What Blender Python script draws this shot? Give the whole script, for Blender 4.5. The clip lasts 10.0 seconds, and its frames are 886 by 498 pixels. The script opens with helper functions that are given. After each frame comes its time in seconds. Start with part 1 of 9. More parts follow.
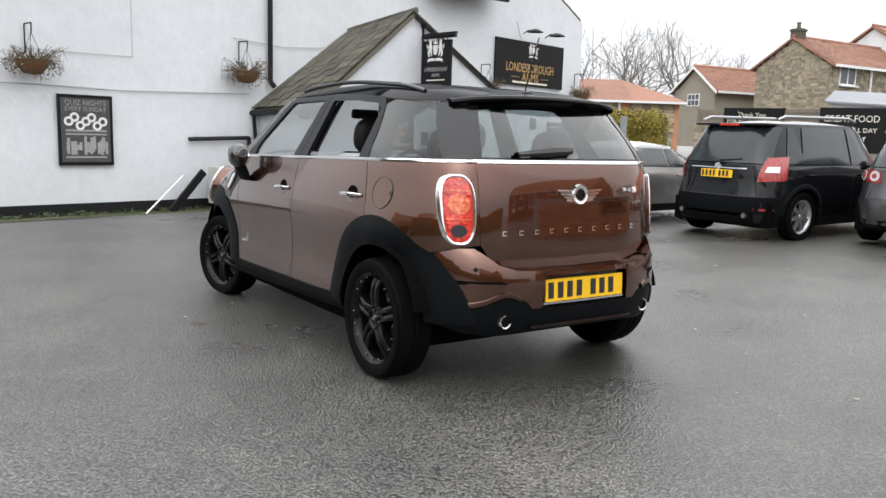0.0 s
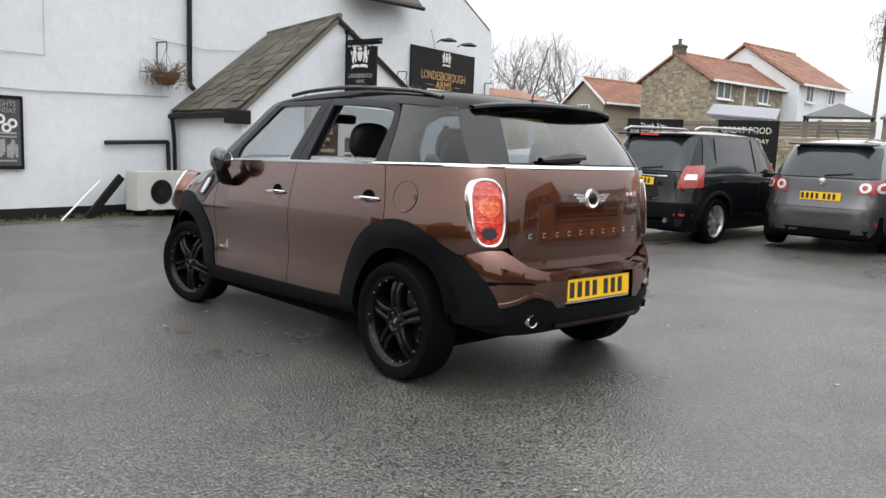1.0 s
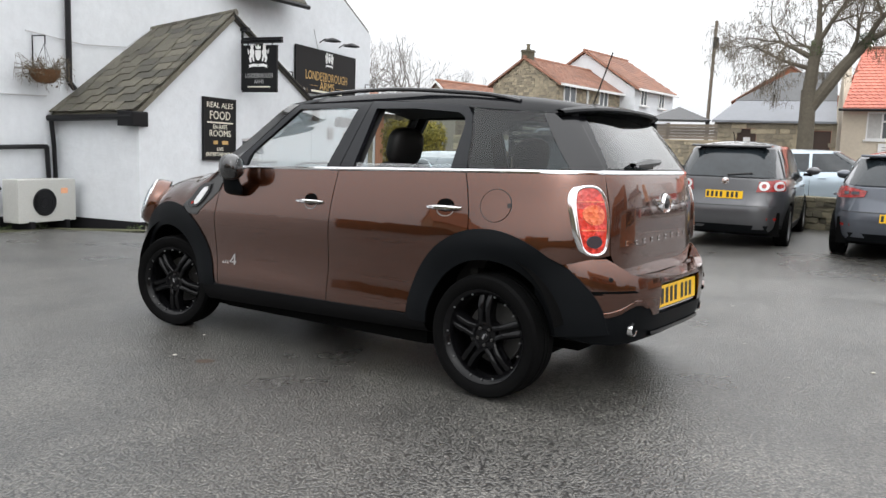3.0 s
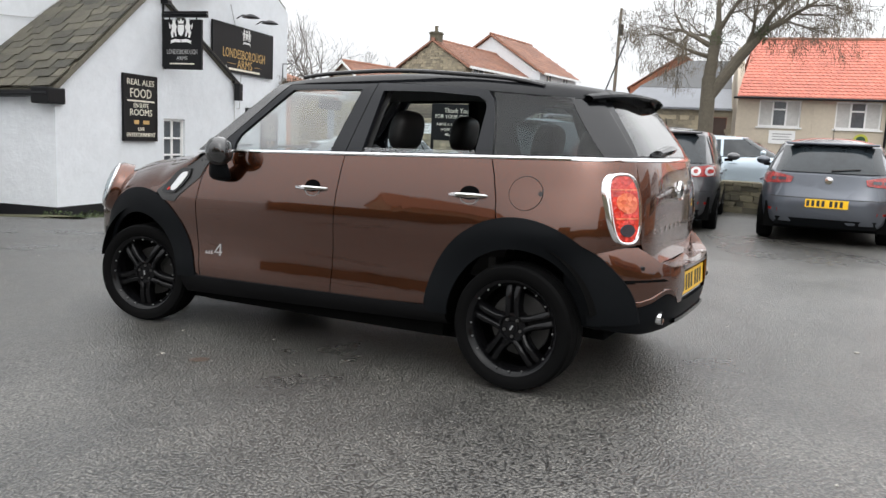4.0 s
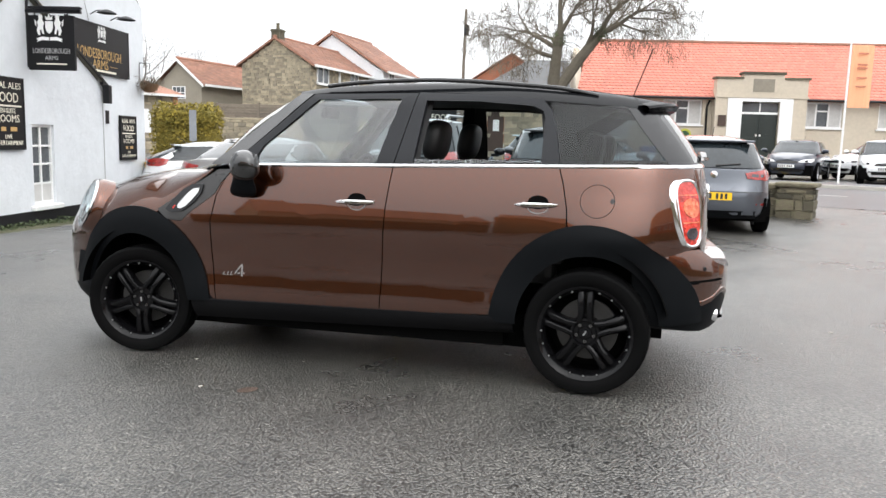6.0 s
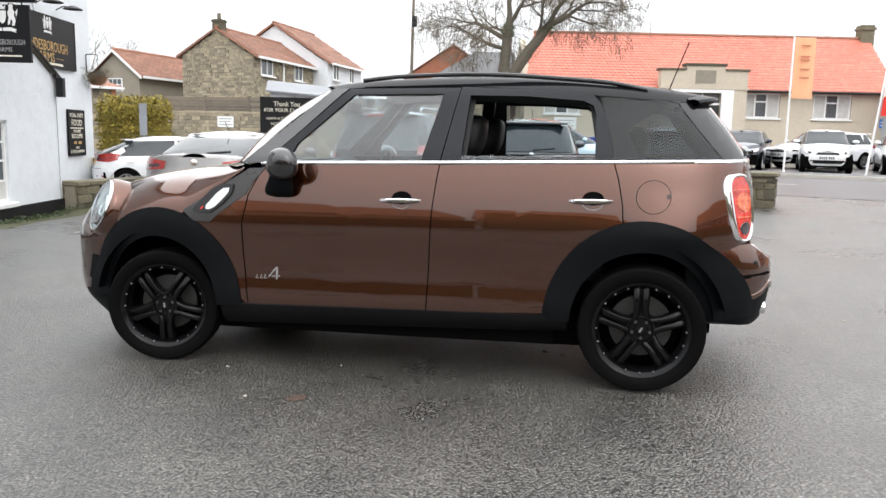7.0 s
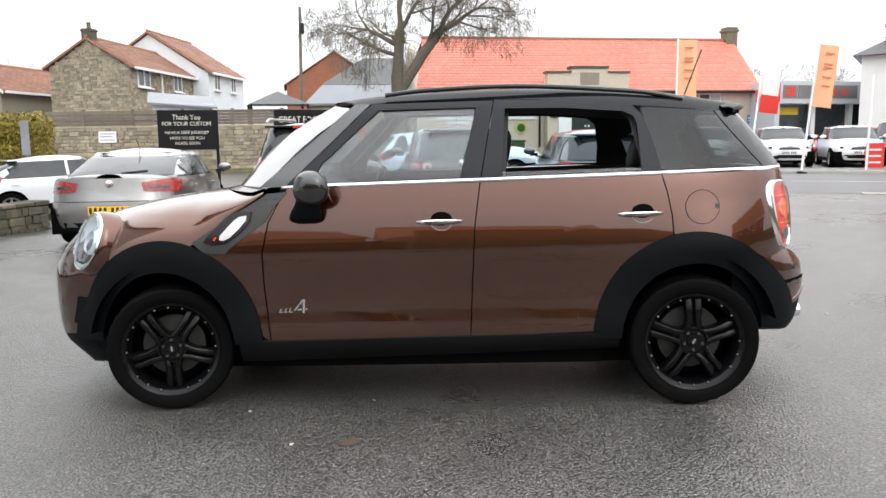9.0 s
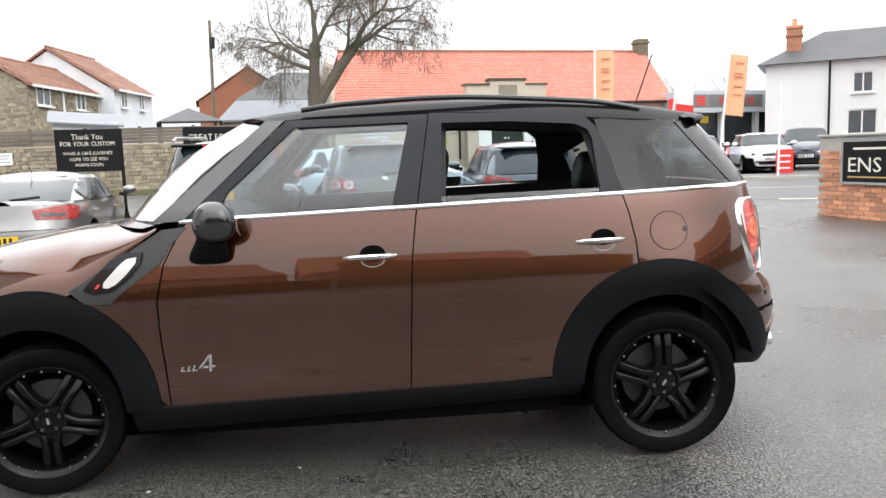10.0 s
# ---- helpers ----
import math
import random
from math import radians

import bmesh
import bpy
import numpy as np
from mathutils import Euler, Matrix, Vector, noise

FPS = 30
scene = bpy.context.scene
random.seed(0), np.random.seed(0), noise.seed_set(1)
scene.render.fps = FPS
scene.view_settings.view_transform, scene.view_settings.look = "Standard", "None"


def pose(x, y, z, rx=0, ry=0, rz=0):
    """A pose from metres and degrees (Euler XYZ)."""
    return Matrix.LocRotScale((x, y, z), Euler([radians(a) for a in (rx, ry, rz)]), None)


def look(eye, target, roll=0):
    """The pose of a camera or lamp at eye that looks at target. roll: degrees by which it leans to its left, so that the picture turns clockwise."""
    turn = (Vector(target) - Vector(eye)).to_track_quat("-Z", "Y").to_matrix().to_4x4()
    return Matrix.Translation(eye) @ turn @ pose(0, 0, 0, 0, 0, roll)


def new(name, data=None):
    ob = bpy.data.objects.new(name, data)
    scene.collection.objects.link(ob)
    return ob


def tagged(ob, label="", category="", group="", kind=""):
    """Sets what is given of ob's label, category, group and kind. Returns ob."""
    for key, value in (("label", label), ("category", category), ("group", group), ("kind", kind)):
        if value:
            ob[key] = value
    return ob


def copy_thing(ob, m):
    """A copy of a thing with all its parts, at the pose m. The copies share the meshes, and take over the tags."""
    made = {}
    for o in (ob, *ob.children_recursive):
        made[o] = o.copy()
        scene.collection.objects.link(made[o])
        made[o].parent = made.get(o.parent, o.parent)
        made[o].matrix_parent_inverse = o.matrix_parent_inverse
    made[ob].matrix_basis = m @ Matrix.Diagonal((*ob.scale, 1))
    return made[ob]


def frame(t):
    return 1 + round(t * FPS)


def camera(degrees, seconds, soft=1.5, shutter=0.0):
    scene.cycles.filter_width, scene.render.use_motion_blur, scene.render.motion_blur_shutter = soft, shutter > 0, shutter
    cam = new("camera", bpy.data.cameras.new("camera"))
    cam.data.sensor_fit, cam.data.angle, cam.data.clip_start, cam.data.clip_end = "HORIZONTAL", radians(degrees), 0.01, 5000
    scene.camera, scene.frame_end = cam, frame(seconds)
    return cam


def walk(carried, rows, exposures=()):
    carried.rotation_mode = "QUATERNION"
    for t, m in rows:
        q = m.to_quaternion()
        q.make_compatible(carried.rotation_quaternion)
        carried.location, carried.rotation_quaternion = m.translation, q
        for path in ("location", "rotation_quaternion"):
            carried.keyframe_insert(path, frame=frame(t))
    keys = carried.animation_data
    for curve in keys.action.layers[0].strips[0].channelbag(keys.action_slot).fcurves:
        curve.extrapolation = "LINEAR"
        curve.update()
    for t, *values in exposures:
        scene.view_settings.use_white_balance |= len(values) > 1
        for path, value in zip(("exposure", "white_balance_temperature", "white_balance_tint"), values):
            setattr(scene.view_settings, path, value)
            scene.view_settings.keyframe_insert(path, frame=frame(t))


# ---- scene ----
EXPOSURES = [(0.0, -0.08), (1.5, -0.22), (2.6, -0.08), (3.9, -0.14), (4.5, 0.22), (6.5, 0.16), (8.5, 0.06), (10.0, 0.18)]
cam = camera(59.5, 10.0)
PATH = [
    (0, (0.173, 0.511, 1.27), (0.062, 2.486, 0.977), 1.8),
    (0.5, (-0.145, 0.451, 1.252), (-0.11, 2.431, 0.973), 2.4),
    (1, (-0.514, 0.431, 1.237), (-0.338, 2.405, 0.972), 2.4),
    (1.5, (-0.829, 0.5, 1.209), (-0.56, 2.464, 0.943), 2.2),
    (2, (-1.122, 0.671, 1.221), (-0.751, 2.616, 0.942), 2.6),
    (2.5, (-1.459, 0.689, 1.233), (-0.986, 2.614, 0.974), 2.0),
    (2.7, (-1.563, 0.756, 1.22), (-1.047, 2.673, 0.974), 1.9),
    (4, (-2.248, 1.229, 1.203), (-1.423, 3.03, 0.923), 2.6),
    (4.5, (-2.513, 1.447, 1.221), (-1.561, 3.183, 0.938), 1.8),
    (5, (-2.774, 1.562, 1.215), (-1.726, 3.245, 0.952), 1.6),
    (6.5, (-3.428, 2.062, 1.234), (-2.174, 3.594, 0.951), 1.5),
    (7, (-3.606, 2.288, 1.237), (-2.295, 3.771, 0.949), 1.2),
    (7.5, (-3.779, 2.473, 1.244), (-2.426, 3.917, 0.957), 1.0),
    (8, (-3.926, 2.619, 1.262), (-2.525, 4.02, 0.993), 1.3),
    (8.5, (-4.079, 2.853, 1.276), (-2.602, 4.173, 1.002), 0.3),
    (9, (-4.003, 3.007, 1.287), (-2.483, 4.277, 1.014), -0.7),
    (9.5, (-3.783, 3.161, 1.309), (-2.212, 4.373, 1.051), -1.1),
    (10, (-3.601, 3.39, 1.318), (-1.957, 4.503, 1.074), -1.9),
]
walk(cam, [(t, look(eye, target, roll)) for t, eye, target, roll in PATH], EXPOSURES)

# ---- light: bright overcast sky, very soft sun ----
world = bpy.data.worlds.new("overcast")
scene.world = world
world.use_nodes = True
wn, wl = world.node_tree.nodes, world.node_tree.links
sky = wn.new("ShaderNodeTexSky")
sky.sky_type = "NISHITA"
sky.sun_disc = False
sky.sun_elevation, sky.sun_rotation = radians(38), radians(200)
sky.air_density, sky.dust_density, sky.ozone_density = 1.0, 4.0, 1.0
pale = wn.new("ShaderNodeHueSaturation")
pale.inputs["Saturation"].default_value = 0.12
wl.new(sky.outputs[0], pale.inputs["Color"])
flat = wn.new("ShaderNodeMix")
flat.data_type = "RGBA"
flat.inputs[0].default_value = 0.75
flat.inputs[7].default_value = (10.0, 10.2, 10.5, 1)
wl.new(pale.outputs[0], flat.inputs[6])
up = wn.new("ShaderNodeSeparateXYZ")
wl.new(wn.new("ShaderNodeTexCoord").outputs["Generated"], up.inputs[0])
grade = wn.new("ShaderNodeMapRange")  # an overcast sky is brightest overhead
grade.inputs["To Min"].default_value, grade.inputs["To Max"].default_value = 0.86, 2.5
wl.new(up.outputs["Z"], grade.inputs["Value"])
dome = wn.new("ShaderNodeVectorMath")
dome.operation = "SCALE"
wl.new(flat.outputs[2], dome.inputs[0])
wl.new(grade.outputs[0], dome.inputs["Scale"])
back = wn["Background"]
wl.new(dome.outputs[0], back.inputs["Color"])
back.inputs["Strength"].default_value = 0.134
sun = new("sun", bpy.data.lights.new("sun", "SUN"))
sun.data.energy, sun.data.angle, sun.data.color = 0.9, radians(140), (1.0, 0.97, 0.93)
sun.matrix_world = look((5, 9, 21), (0, 0, 0))

# ---- materials ----
def nodes_of(name):
    m = bpy.data.materials.new(name)
    m.use_nodes = True
    t = m.node_tree
    return m, t.nodes, t.links, t.nodes["Principled BSDF"]


def noise_tex(n, l, scale, detail=4.0, rough=0.6, coord=None, stretch=None):
    tex = n.new("ShaderNodeTexNoise")
    tex.inputs["Scale"].default_value, tex.inputs["Detail"].default_value, tex.inputs["Roughness"].default_value = scale, detail, rough
    if coord is None:
        coord = n.new("ShaderNodeTexCoord").outputs["Object"]
    if stretch:
        mp = n.new("ShaderNodeMapping")
        mp.inputs["Scale"].default_value = stretch
        l.new(coord, mp.inputs["Vector"])
        coord = mp.outputs[0]
    l.new(coord, tex.inputs["Vector"])
    return tex


def ramp(n, l, fac, stops):
    r = n.new("ShaderNodeValToRGB")
    while len(r.color_ramp.elements) < len(stops):
        r.color_ramp.elements.new(0.5)
    for e, (p, c) in zip(r.color_ramp.elements, stops):
        e.position, e.color = p, (*c, 1)
    l.new(fac, r.inputs[0])
    return r.outputs[0]


def mixc(n, l, fac, a, b, mode="MIX"):
    m = n.new("ShaderNodeMix")
    m.data_type, m.blend_type = "RGBA", mode
    for sock, v in ((m.inputs[0], fac), (m.inputs[6], a), (m.inputs[7], b)):
        if isinstance(v, (int, float)):
            sock.default_value = v
        elif isinstance(v, tuple):
            sock.default_value = (*v, 1)
        else:
            l.new(v, sock)
    return m.outputs[2]


def bump(n, l, height, strength, dist, b):
    bp = n.new("ShaderNodeBump")
    bp.inputs["Strength"].default_value, bp.inputs["Distance"].default_value = strength, dist
    l.new(height, bp.inputs["Height"])
    l.new(bp.outputs[0], b.inputs["Normal"])


def scaled(c, k):
    return tuple(v * k for v in c)


def surface(name, colour, rough=0.6, metal=0.0, vary=0.25, big=0.6, small=14.0, bumps=0.15, depth=0.004, piece=0.0, second=None, coat=0.0, gloss=0.5):
    """A plain material with broad stains, fine grain and relief; piece: how much separate pieces differ."""
    m, n, l, b = nodes_of(name)
    coord = n.new("ShaderNodeTexCoord").outputs["Object"]
    t1, t2 = noise_tex(n, l, big, 5, 0.65, coord), noise_tex(n, l, small, 6, 0.7, coord)
    c = ramp(n, l, t1.outputs[0], [(0.3, scaled(colour, 1 - vary)), (0.7, scaled(second or colour, 1 + 0.4 * vary))])
    c = mixc(n, l, vary * 1.2, c, ramp(n, l, t2.outputs[0], [(0.3, scaled(colour, 0.55)), (0.65, scaled(colour, 1.25))]))
    if piece:
        info = n.new("ShaderNodeObjectInfo")
        geo = n.new("ShaderNodeNewGeometry")
        add = n.new("ShaderNodeMath")
        add.operation = "ADD"
        l.new(info.outputs["Random"], add.inputs[0])
        l.new(geo.outputs["Random Per Island"], add.inputs[1])
        fr = n.new("ShaderNodeMath")
        fr.operation = "FRACT"
        l.new(add.outputs[0], fr.inputs[0])
        tint = ramp(n, l, fr.outputs[0], [(0.0, (1 - piece,) * 3), (0.55, (1.0, 0.97, 0.92)), (1.0, (1 + piece, 1 + 0.85 * piece, 1 + 0.6 * piece))])
        c = mixc(n, l, 1.0, c, tint, "MULTIPLY")
    l.new(c, b.inputs["Base Color"])
    b.inputs["Metallic"].default_value = metal
    b.inputs["Specular IOR Level"].default_value = gloss
    rr = n.new("ShaderNodeMapRange")
    rr.inputs["To Min"].default_value, rr.inputs["To Max"].default_value = max(0.02, rough - 0.12), min(1, rough + 0.12)
    l.new(t2.outputs[0], rr.inputs["Value"])
    l.new(rr.outputs[0], b.inputs["Roughness"])
    if coat:
        b.inputs["Coat Weight"].default_value, b.inputs["Coat Roughness"].default_value = coat, 0.03
    if bumps:
        bump(n, l, t2.outputs[0], bumps, depth, b)
    return m


def paint(name, colour, metal=0.55, rough=0.32, ior=1.5, coat=1.0, gloss=0.5):
    m, n, l, b = nodes_of(name)
    t = noise_tex(n, l, 900, 1, 0.5)
    b.inputs["Specular IOR Level"].default_value = gloss
    dirt = noise_tex(n, l, 2.3, 5, 0.7)
    c = mixc(n, l, 0.25, colour, ramp(n, l, t.outputs[0], [(0.35, scaled(colour, 0.5)), (0.65, scaled(colour, 1.6))]))
    l.new(c, b.inputs["Base Color"])
    b.inputs["Metallic"].default_value, b.inputs["Roughness"].default_value = metal, rough
    b.inputs["Coat Weight"].default_value, b.inputs["Coat IOR"].default_value = coat, ior
    mr = n.new("ShaderNodeMapRange")
    mr.inputs["To Min"].default_value, mr.inputs["To Max"].default_value = 0.015, 0.06
    l.new(dirt.outputs[0], mr.inputs["Value"])
    l.new(mr.outputs[0], b.inputs["Coat Roughness"])
    return m


def plain(name, colour, rough=0.5, metal=0.0, emit=0.0):
    m, n, l, b = nodes_of(name)
    t = noise_tex(n, l, 40, 4, 0.6)
    l.new(mixc(n, l, 0.3, colour, ramp(n, l, t.outputs[0], [(0.3, scaled(colour, 0.75)), (0.7, scaled(colour, 1.12))])), b.inputs["Base Color"])
    b.inputs["Roughness"].default_value, b.inputs["Metallic"].default_value = rough, metal
    if emit:
        b.inputs["Emission Color"].default_value, b.inputs["Emission Strength"].default_value = (*colour, 1), emit
    return m


def glass(name, tint=(0.75, 0.8, 0.8), clear=0.8, film=0.07, power=3.0):
    """Thin window glass: a clear tinted sheet with a mirror film on it."""
    m = bpy.data.materials.new(name)
    m.use_nodes = True
    n, l = m.node_tree.nodes, m.node_tree.links
    n.clear()
    out, mix, tr, gl = n.new("ShaderNodeOutputMaterial"), n.new("ShaderNodeMixShader"), n.new("ShaderNodeBsdfTransparent"), n.new("ShaderNodeBsdfGlossy")
    fr = n.new("ShaderNodeLayerWeight")
    fr.inputs["Blend"].default_value = 0.5
    pw = n.new("ShaderNodeMath")
    pw.operation = "POWER"
    pw.inputs[1].default_value = power
    l.new(fr.outputs["Facing"], pw.inputs[0])
    k = n.new("ShaderNodeMapRange")
    k.inputs["To Min"].default_value, k.inputs["To Max"].default_value = film, 1.0
    tr.inputs[0].default_value = (*scaled(tint, clear), 1)
    gl.inputs["Roughness"].default_value = 0.015
    l.new(pw.outputs[0], k.inputs["Value"])
    l.new(k.outputs[0], mix.inputs[0])
    l.new(tr.outputs[0], mix.inputs[1])
    l.new(gl.outputs[0], mix.inputs[2])
    l.new(mix.outputs[0], out.inputs[0])
    return m


def asphalt():
    """Rounded stone chips in dark tar under a thin film of water that lies deeper in some patches."""
    m, n, l, b = nodes_of("wet_asphalt")
    co = n.new("ShaderNodeTexCoord").outputs["Object"]
    wet = noise_tex(n, l, 0.42, 6, 0.62, co)
    blotch = noise_tex(n, l, 1.7, 5, 0.6, co)
    grit = noise_tex(n, l, 190, 3, 0.7, co)
    warp = noise_tex(n, l, 45, 2, 0.5, co)
    shift = n.new("ShaderNodeVectorMath")
    shift.operation = "MULTIPLY_ADD"
    shift.inputs[1].default_value = (0.006, 0.006, 0.006)
    l.new(warp.outputs["Color"], shift.inputs[0])
    l.new(co, shift.inputs[2])
    stone = n.new("ShaderNodeTexVoronoi")
    stone.inputs["Scale"].default_value = 80
    l.new(shift.outputs[0], stone.inputs["Vector"])
    chip = ramp(n, l, stone.outputs["Color"], [(0.0, (0.042, 0.0405, 0.037)), (0.45, (0.108, 0.104, 0.096)), (0.78, (0.190, 0.183, 0.169)), (1.0, (0.43, 0.415, 0.38))])
    c = mixc(n, l, 0.35, chip, ramp(n, l, grit.outputs[0], [(0.36, (0.04, 0.04, 0.04)), (0.64, (0.30, 0.29, 0.275))]))
    dome = n.new("ShaderNodeMapRange")
    dome.inputs["From Min"].default_value, dome.inputs["From Max"].default_value = 0.22, 0.78
    l.new(stone.outputs["Distance"], dome.inputs["Value"])
    c = mixc(n, l, dome.outputs[0], c, (0.017, 0.017, 0.0165))
    c = mixc(n, l, 1.0, c, ramp(n, l, blotch.outputs[0], [(0.3, (0.78, 0.78, 0.78)), (0.7, (1.12, 1.11, 1.08))]), "MULTIPLY")
    c = mixc(n, l, 1.0, c, ramp(n, l, wet.outputs[0], [(0.36, (0.72, 0.715, 0.70)), (0.62, (1.05, 1.04, 1.02))]), "MULTIPLY")
    l.new(c, b.inputs["Base Color"])
    r = n.new("ShaderNodeMapRange")
    r.inputs["From Min"].default_value, r.inputs["From Max"].default_value = 0.38, 0.64
    r.inputs["To Min"].default_value, r.inputs["To Max"].default_value = 0.26, 0.44
    l.new(wet.outputs[0], r.inputs["Value"])
    l.new(r.outputs[0], b.inputs["Roughness"])
    b.inputs["Specular IOR Level"].default_value = 1.0
    flip = n.new("ShaderNodeMath")
    flip.operation = "SUBTRACT"
    flip.inputs[0].default_value = 1.0
    l.new(dome.outputs[0], flip.inputs[1])
    hgt = mixc(n, l, 0.25, flip.outputs[0], grit.outputs[0])
    bump(n, l, hgt, 0.75, 0.006, b)
    return m


ASPHALT = asphalt()
ROAD = surface("road_asphalt", (0.075, 0.075, 0.078), 0.42, vary=0.25, big=0.5, small=60, bumps=0.3)
WHITEWASH = surface("whitewashed_render", (0.69, 0.715, 0.74), 0.8, vary=0.10, big=0.5, small=5.0, bumps=0.5, depth=0.03)
TAR = surface("black_tarred_plinth", (0.014, 0.014, 0.0155), 0.55, vary=0.3, gloss=0.2)
SLATE = surface("mossy_stone_slate", (0.10, 0.092, 0.082), 0.75, vary=0.5, big=2.0, small=18, bumps=0.5, depth=0.01, piece=0.35, second=(0.11, 0.115, 0.07))
GREYSLATE = surface("grey_slate", (0.10, 0.104, 0.112), 0.55, vary=0.3, big=0.8, small=10, piece=0.2)
BLACKIRON = surface("black_painted_iron", (0.010, 0.010, 0.0115), 0.4, vary=0.3, small=30, gloss=0.25)
BLACKWOOD = surface("black_painted_board", (0.0085, 0.0085, 0.0095), 0.45, vary=0.3, small=25, bumps=0.05, gloss=0.2)
CREAM = surface("cream_lettering", (0.78, 0.74, 0.62), 0.6, vary=0.1)
GOLD = surface("gold_lettering", (0.52, 0.33, 0.12), 0.5, vary=0.15)
GREYPRINT = surface("grey_print", (0.33, 0.33, 0.33), 0.6, vary=0.3)
WHITEPAINT = surface("white_gloss_paint", (0.8, 0.8, 0.79), 0.4, vary=0.06)
STONE = surface("sandstone", (0.335, 0.295, 0.222), 0.85, vary=0.4, big=0.7, small=7, bumps=0.5, depth=0.02, piece=0.33)
DARKSTONE = surface("dark_weathered_stone", (0.15, 0.13, 0.10), 0.9, vary=0.5, big=3, small=14, bumps=0.7, depth=0.02, piece=0.45, second=(0.12, 0.13, 0.07))
MORTAR = surface("lime_mortar", (0.30, 0.26, 0.20), 0.95, vary=0.3)
PANTILE = surface("clay_pantile", (0.30, 0.150, 0.103), 0.7, vary=0.3, big=0.9, small=8, piece=0.2)
REDTILE = surface("bright_red_tile", (0.60, 0.20, 0.145), 0.62, vary=0.18, big=0.5, small=6, piece=0.12)
STUCCO = surface("cream_stucco", (0.56, 0.49, 0.39), 0.85, vary=0.14, big=0.4, small=7, bumps=0.3)
PEBBLE = surface("grey_brown_render", (0.28, 0.25, 0.20), 0.9, vary=0.2, big=0.7, small=12)
REDBRICK = surface("weathered_red_brick", (0.30, 0.115, 0.065), 0.9, vary=0.35, big=1.5, small=16, bumps=0.3)
BRICK = surface("orange_brick", (0.60, 0.28, 0.165), 0.85, vary=0.3, big=3, small=22, bumps=0.3, piece=0.32)
PLANK = surface("weathered_fence_plank", (0.17, 0.145, 0.12), 0.85, vary=0.35, big=1.0, small=9, bumps=0.3, piece=0.25)
CONCRETE = surface("pale_concrete", (0.42, 0.40, 0.36), 0.85, vary=0.2)
GRASS = surface("verge_grass", (0.085, 0.085, 0.035), 0.95, vary=0.5, big=2, small=30, bumps=0.8, depth=0.03, second=(0.14, 0.12, 0.05))
BARK = surface("grey_bark", (0.12, 0.104, 0.078), 0.9, vary=0.4, big=2, small=12, bumps=0.8, depth=0.02)
TWIG = surface("bare_twigs", (0.17, 0.14, 0.10), 0.9, vary=0.3)
FARTWIG = surface("hazy_bare_twigs", (0.20, 0.18, 0.165), 0.95, vary=0.2)
HEDGE = surface("golden_conifer", (0.30, 0.23, 0.03), 0.8, vary=0.5, big=1.5, small=20, piece=0.5, second=(0.09, 0.11, 0.03))
IVY = surface("ivy", (0.05, 0.075, 0.025), 0.6, vary=0.4, piece=0.4)
WICKER = surface("coir_basket", (0.14, 0.07, 0.03), 0.95, vary=0.4, small=40)
DEADPLANT = surface("dried_trailing_stems", (0.13, 0.105, 0.075), 0.95, vary=0.4, piece=0.4)
LEAD = surface("lead_flashing", (0.22, 0.23, 0.25), 0.5, vary=0.2)
GREENDOOR = surface("dark_green_door", (0.012, 0.02, 0.017), 0.35, vary=0.2, bumps=0.05)
BROWNDOOR = surface("brown_door", (0.06, 0.035, 0.025), 0.5, vary=0.2)
PANE = surface("dim_window_pane", (0.10, 0.11, 0.12), 0.08, vary=0.4, big=1.5, bumps=0.0)
CURTAIN = surface("net_curtain", (0.55, 0.54, 0.52), 0.9, vary=0.25, small=6)
DEALERGREY = surface("grey_cladding", (0.50, 0.53, 0.57), 0.4, vary=0.08)
RED = plain("signal_red", (0.70, 0.04, 0.03), 0.4)
ORANGE = plain("orange_cloth", (0.86, 0.43, 0.24), 0.7)
FLAGPRINT = plain("faded_red_print", (0.55, 0.20, 0.12), 0.7)
BLUESIGN = plain("light_blue_paint", (0.05, 0.22, 0.62), 0.45)
BLUEBIN = plain("blue_plastic", (0.01, 0.06, 0.35), 0.4)
YELLOW = plain("yellow_paint", (0.62, 0.42, 0.02), 0.6)
PLATEYELLOW = plain("reflective_yellow", (0.85, 0.50, 0.01), 0.35)
WHITEPLATE = plain("reflective_white", (0.8, 0.8, 0.8), 0.35)
SATIN = plain("white_plastic", (0.72, 0.71, 0.68), 0.45)
BROWN = paint("brown_metallic", (0.088, 0.0238, 0.0072), 0.95, 0.25, 1.72, 1.0, 0.1)
ROOFBLACK = paint("black_roof_paint", (0.006, 0.0065, 0.0075), 0.0, 0.4, 1.5, 0.35, 0.0)
CAPBLACK = paint("black_mirror_cap", (0.004, 0.004, 0.0045), 0.0, 0.3, 1.75, 1.0, 0.2)
FRAMEBLACK = surface("satin_black_window_frame", (0.0085, 0.0095, 0.012), 0.4, vary=0.15, small=120, bumps=0.0, gloss=0.25)
CLADDING = surface("black_plastic_cladding", (0.0048, 0.0056, 0.0066), 0.5, vary=0.2, big=2, small=160, bumps=0.12, depth=0.001, gloss=0.07)
SILLBLACK = surface("dusty_black_sill", (0.007, 0.007, 0.0075), 0.6, vary=0.3, big=2, small=120, bumps=0.12, depth=0.001, gloss=0.05)
GLOSSBLACK = plain("gloss_black", (0.005, 0.005, 0.006), 0.10)
CHROME = plain("chrome", (0.82, 0.82, 0.83), 0.09, 1.0)
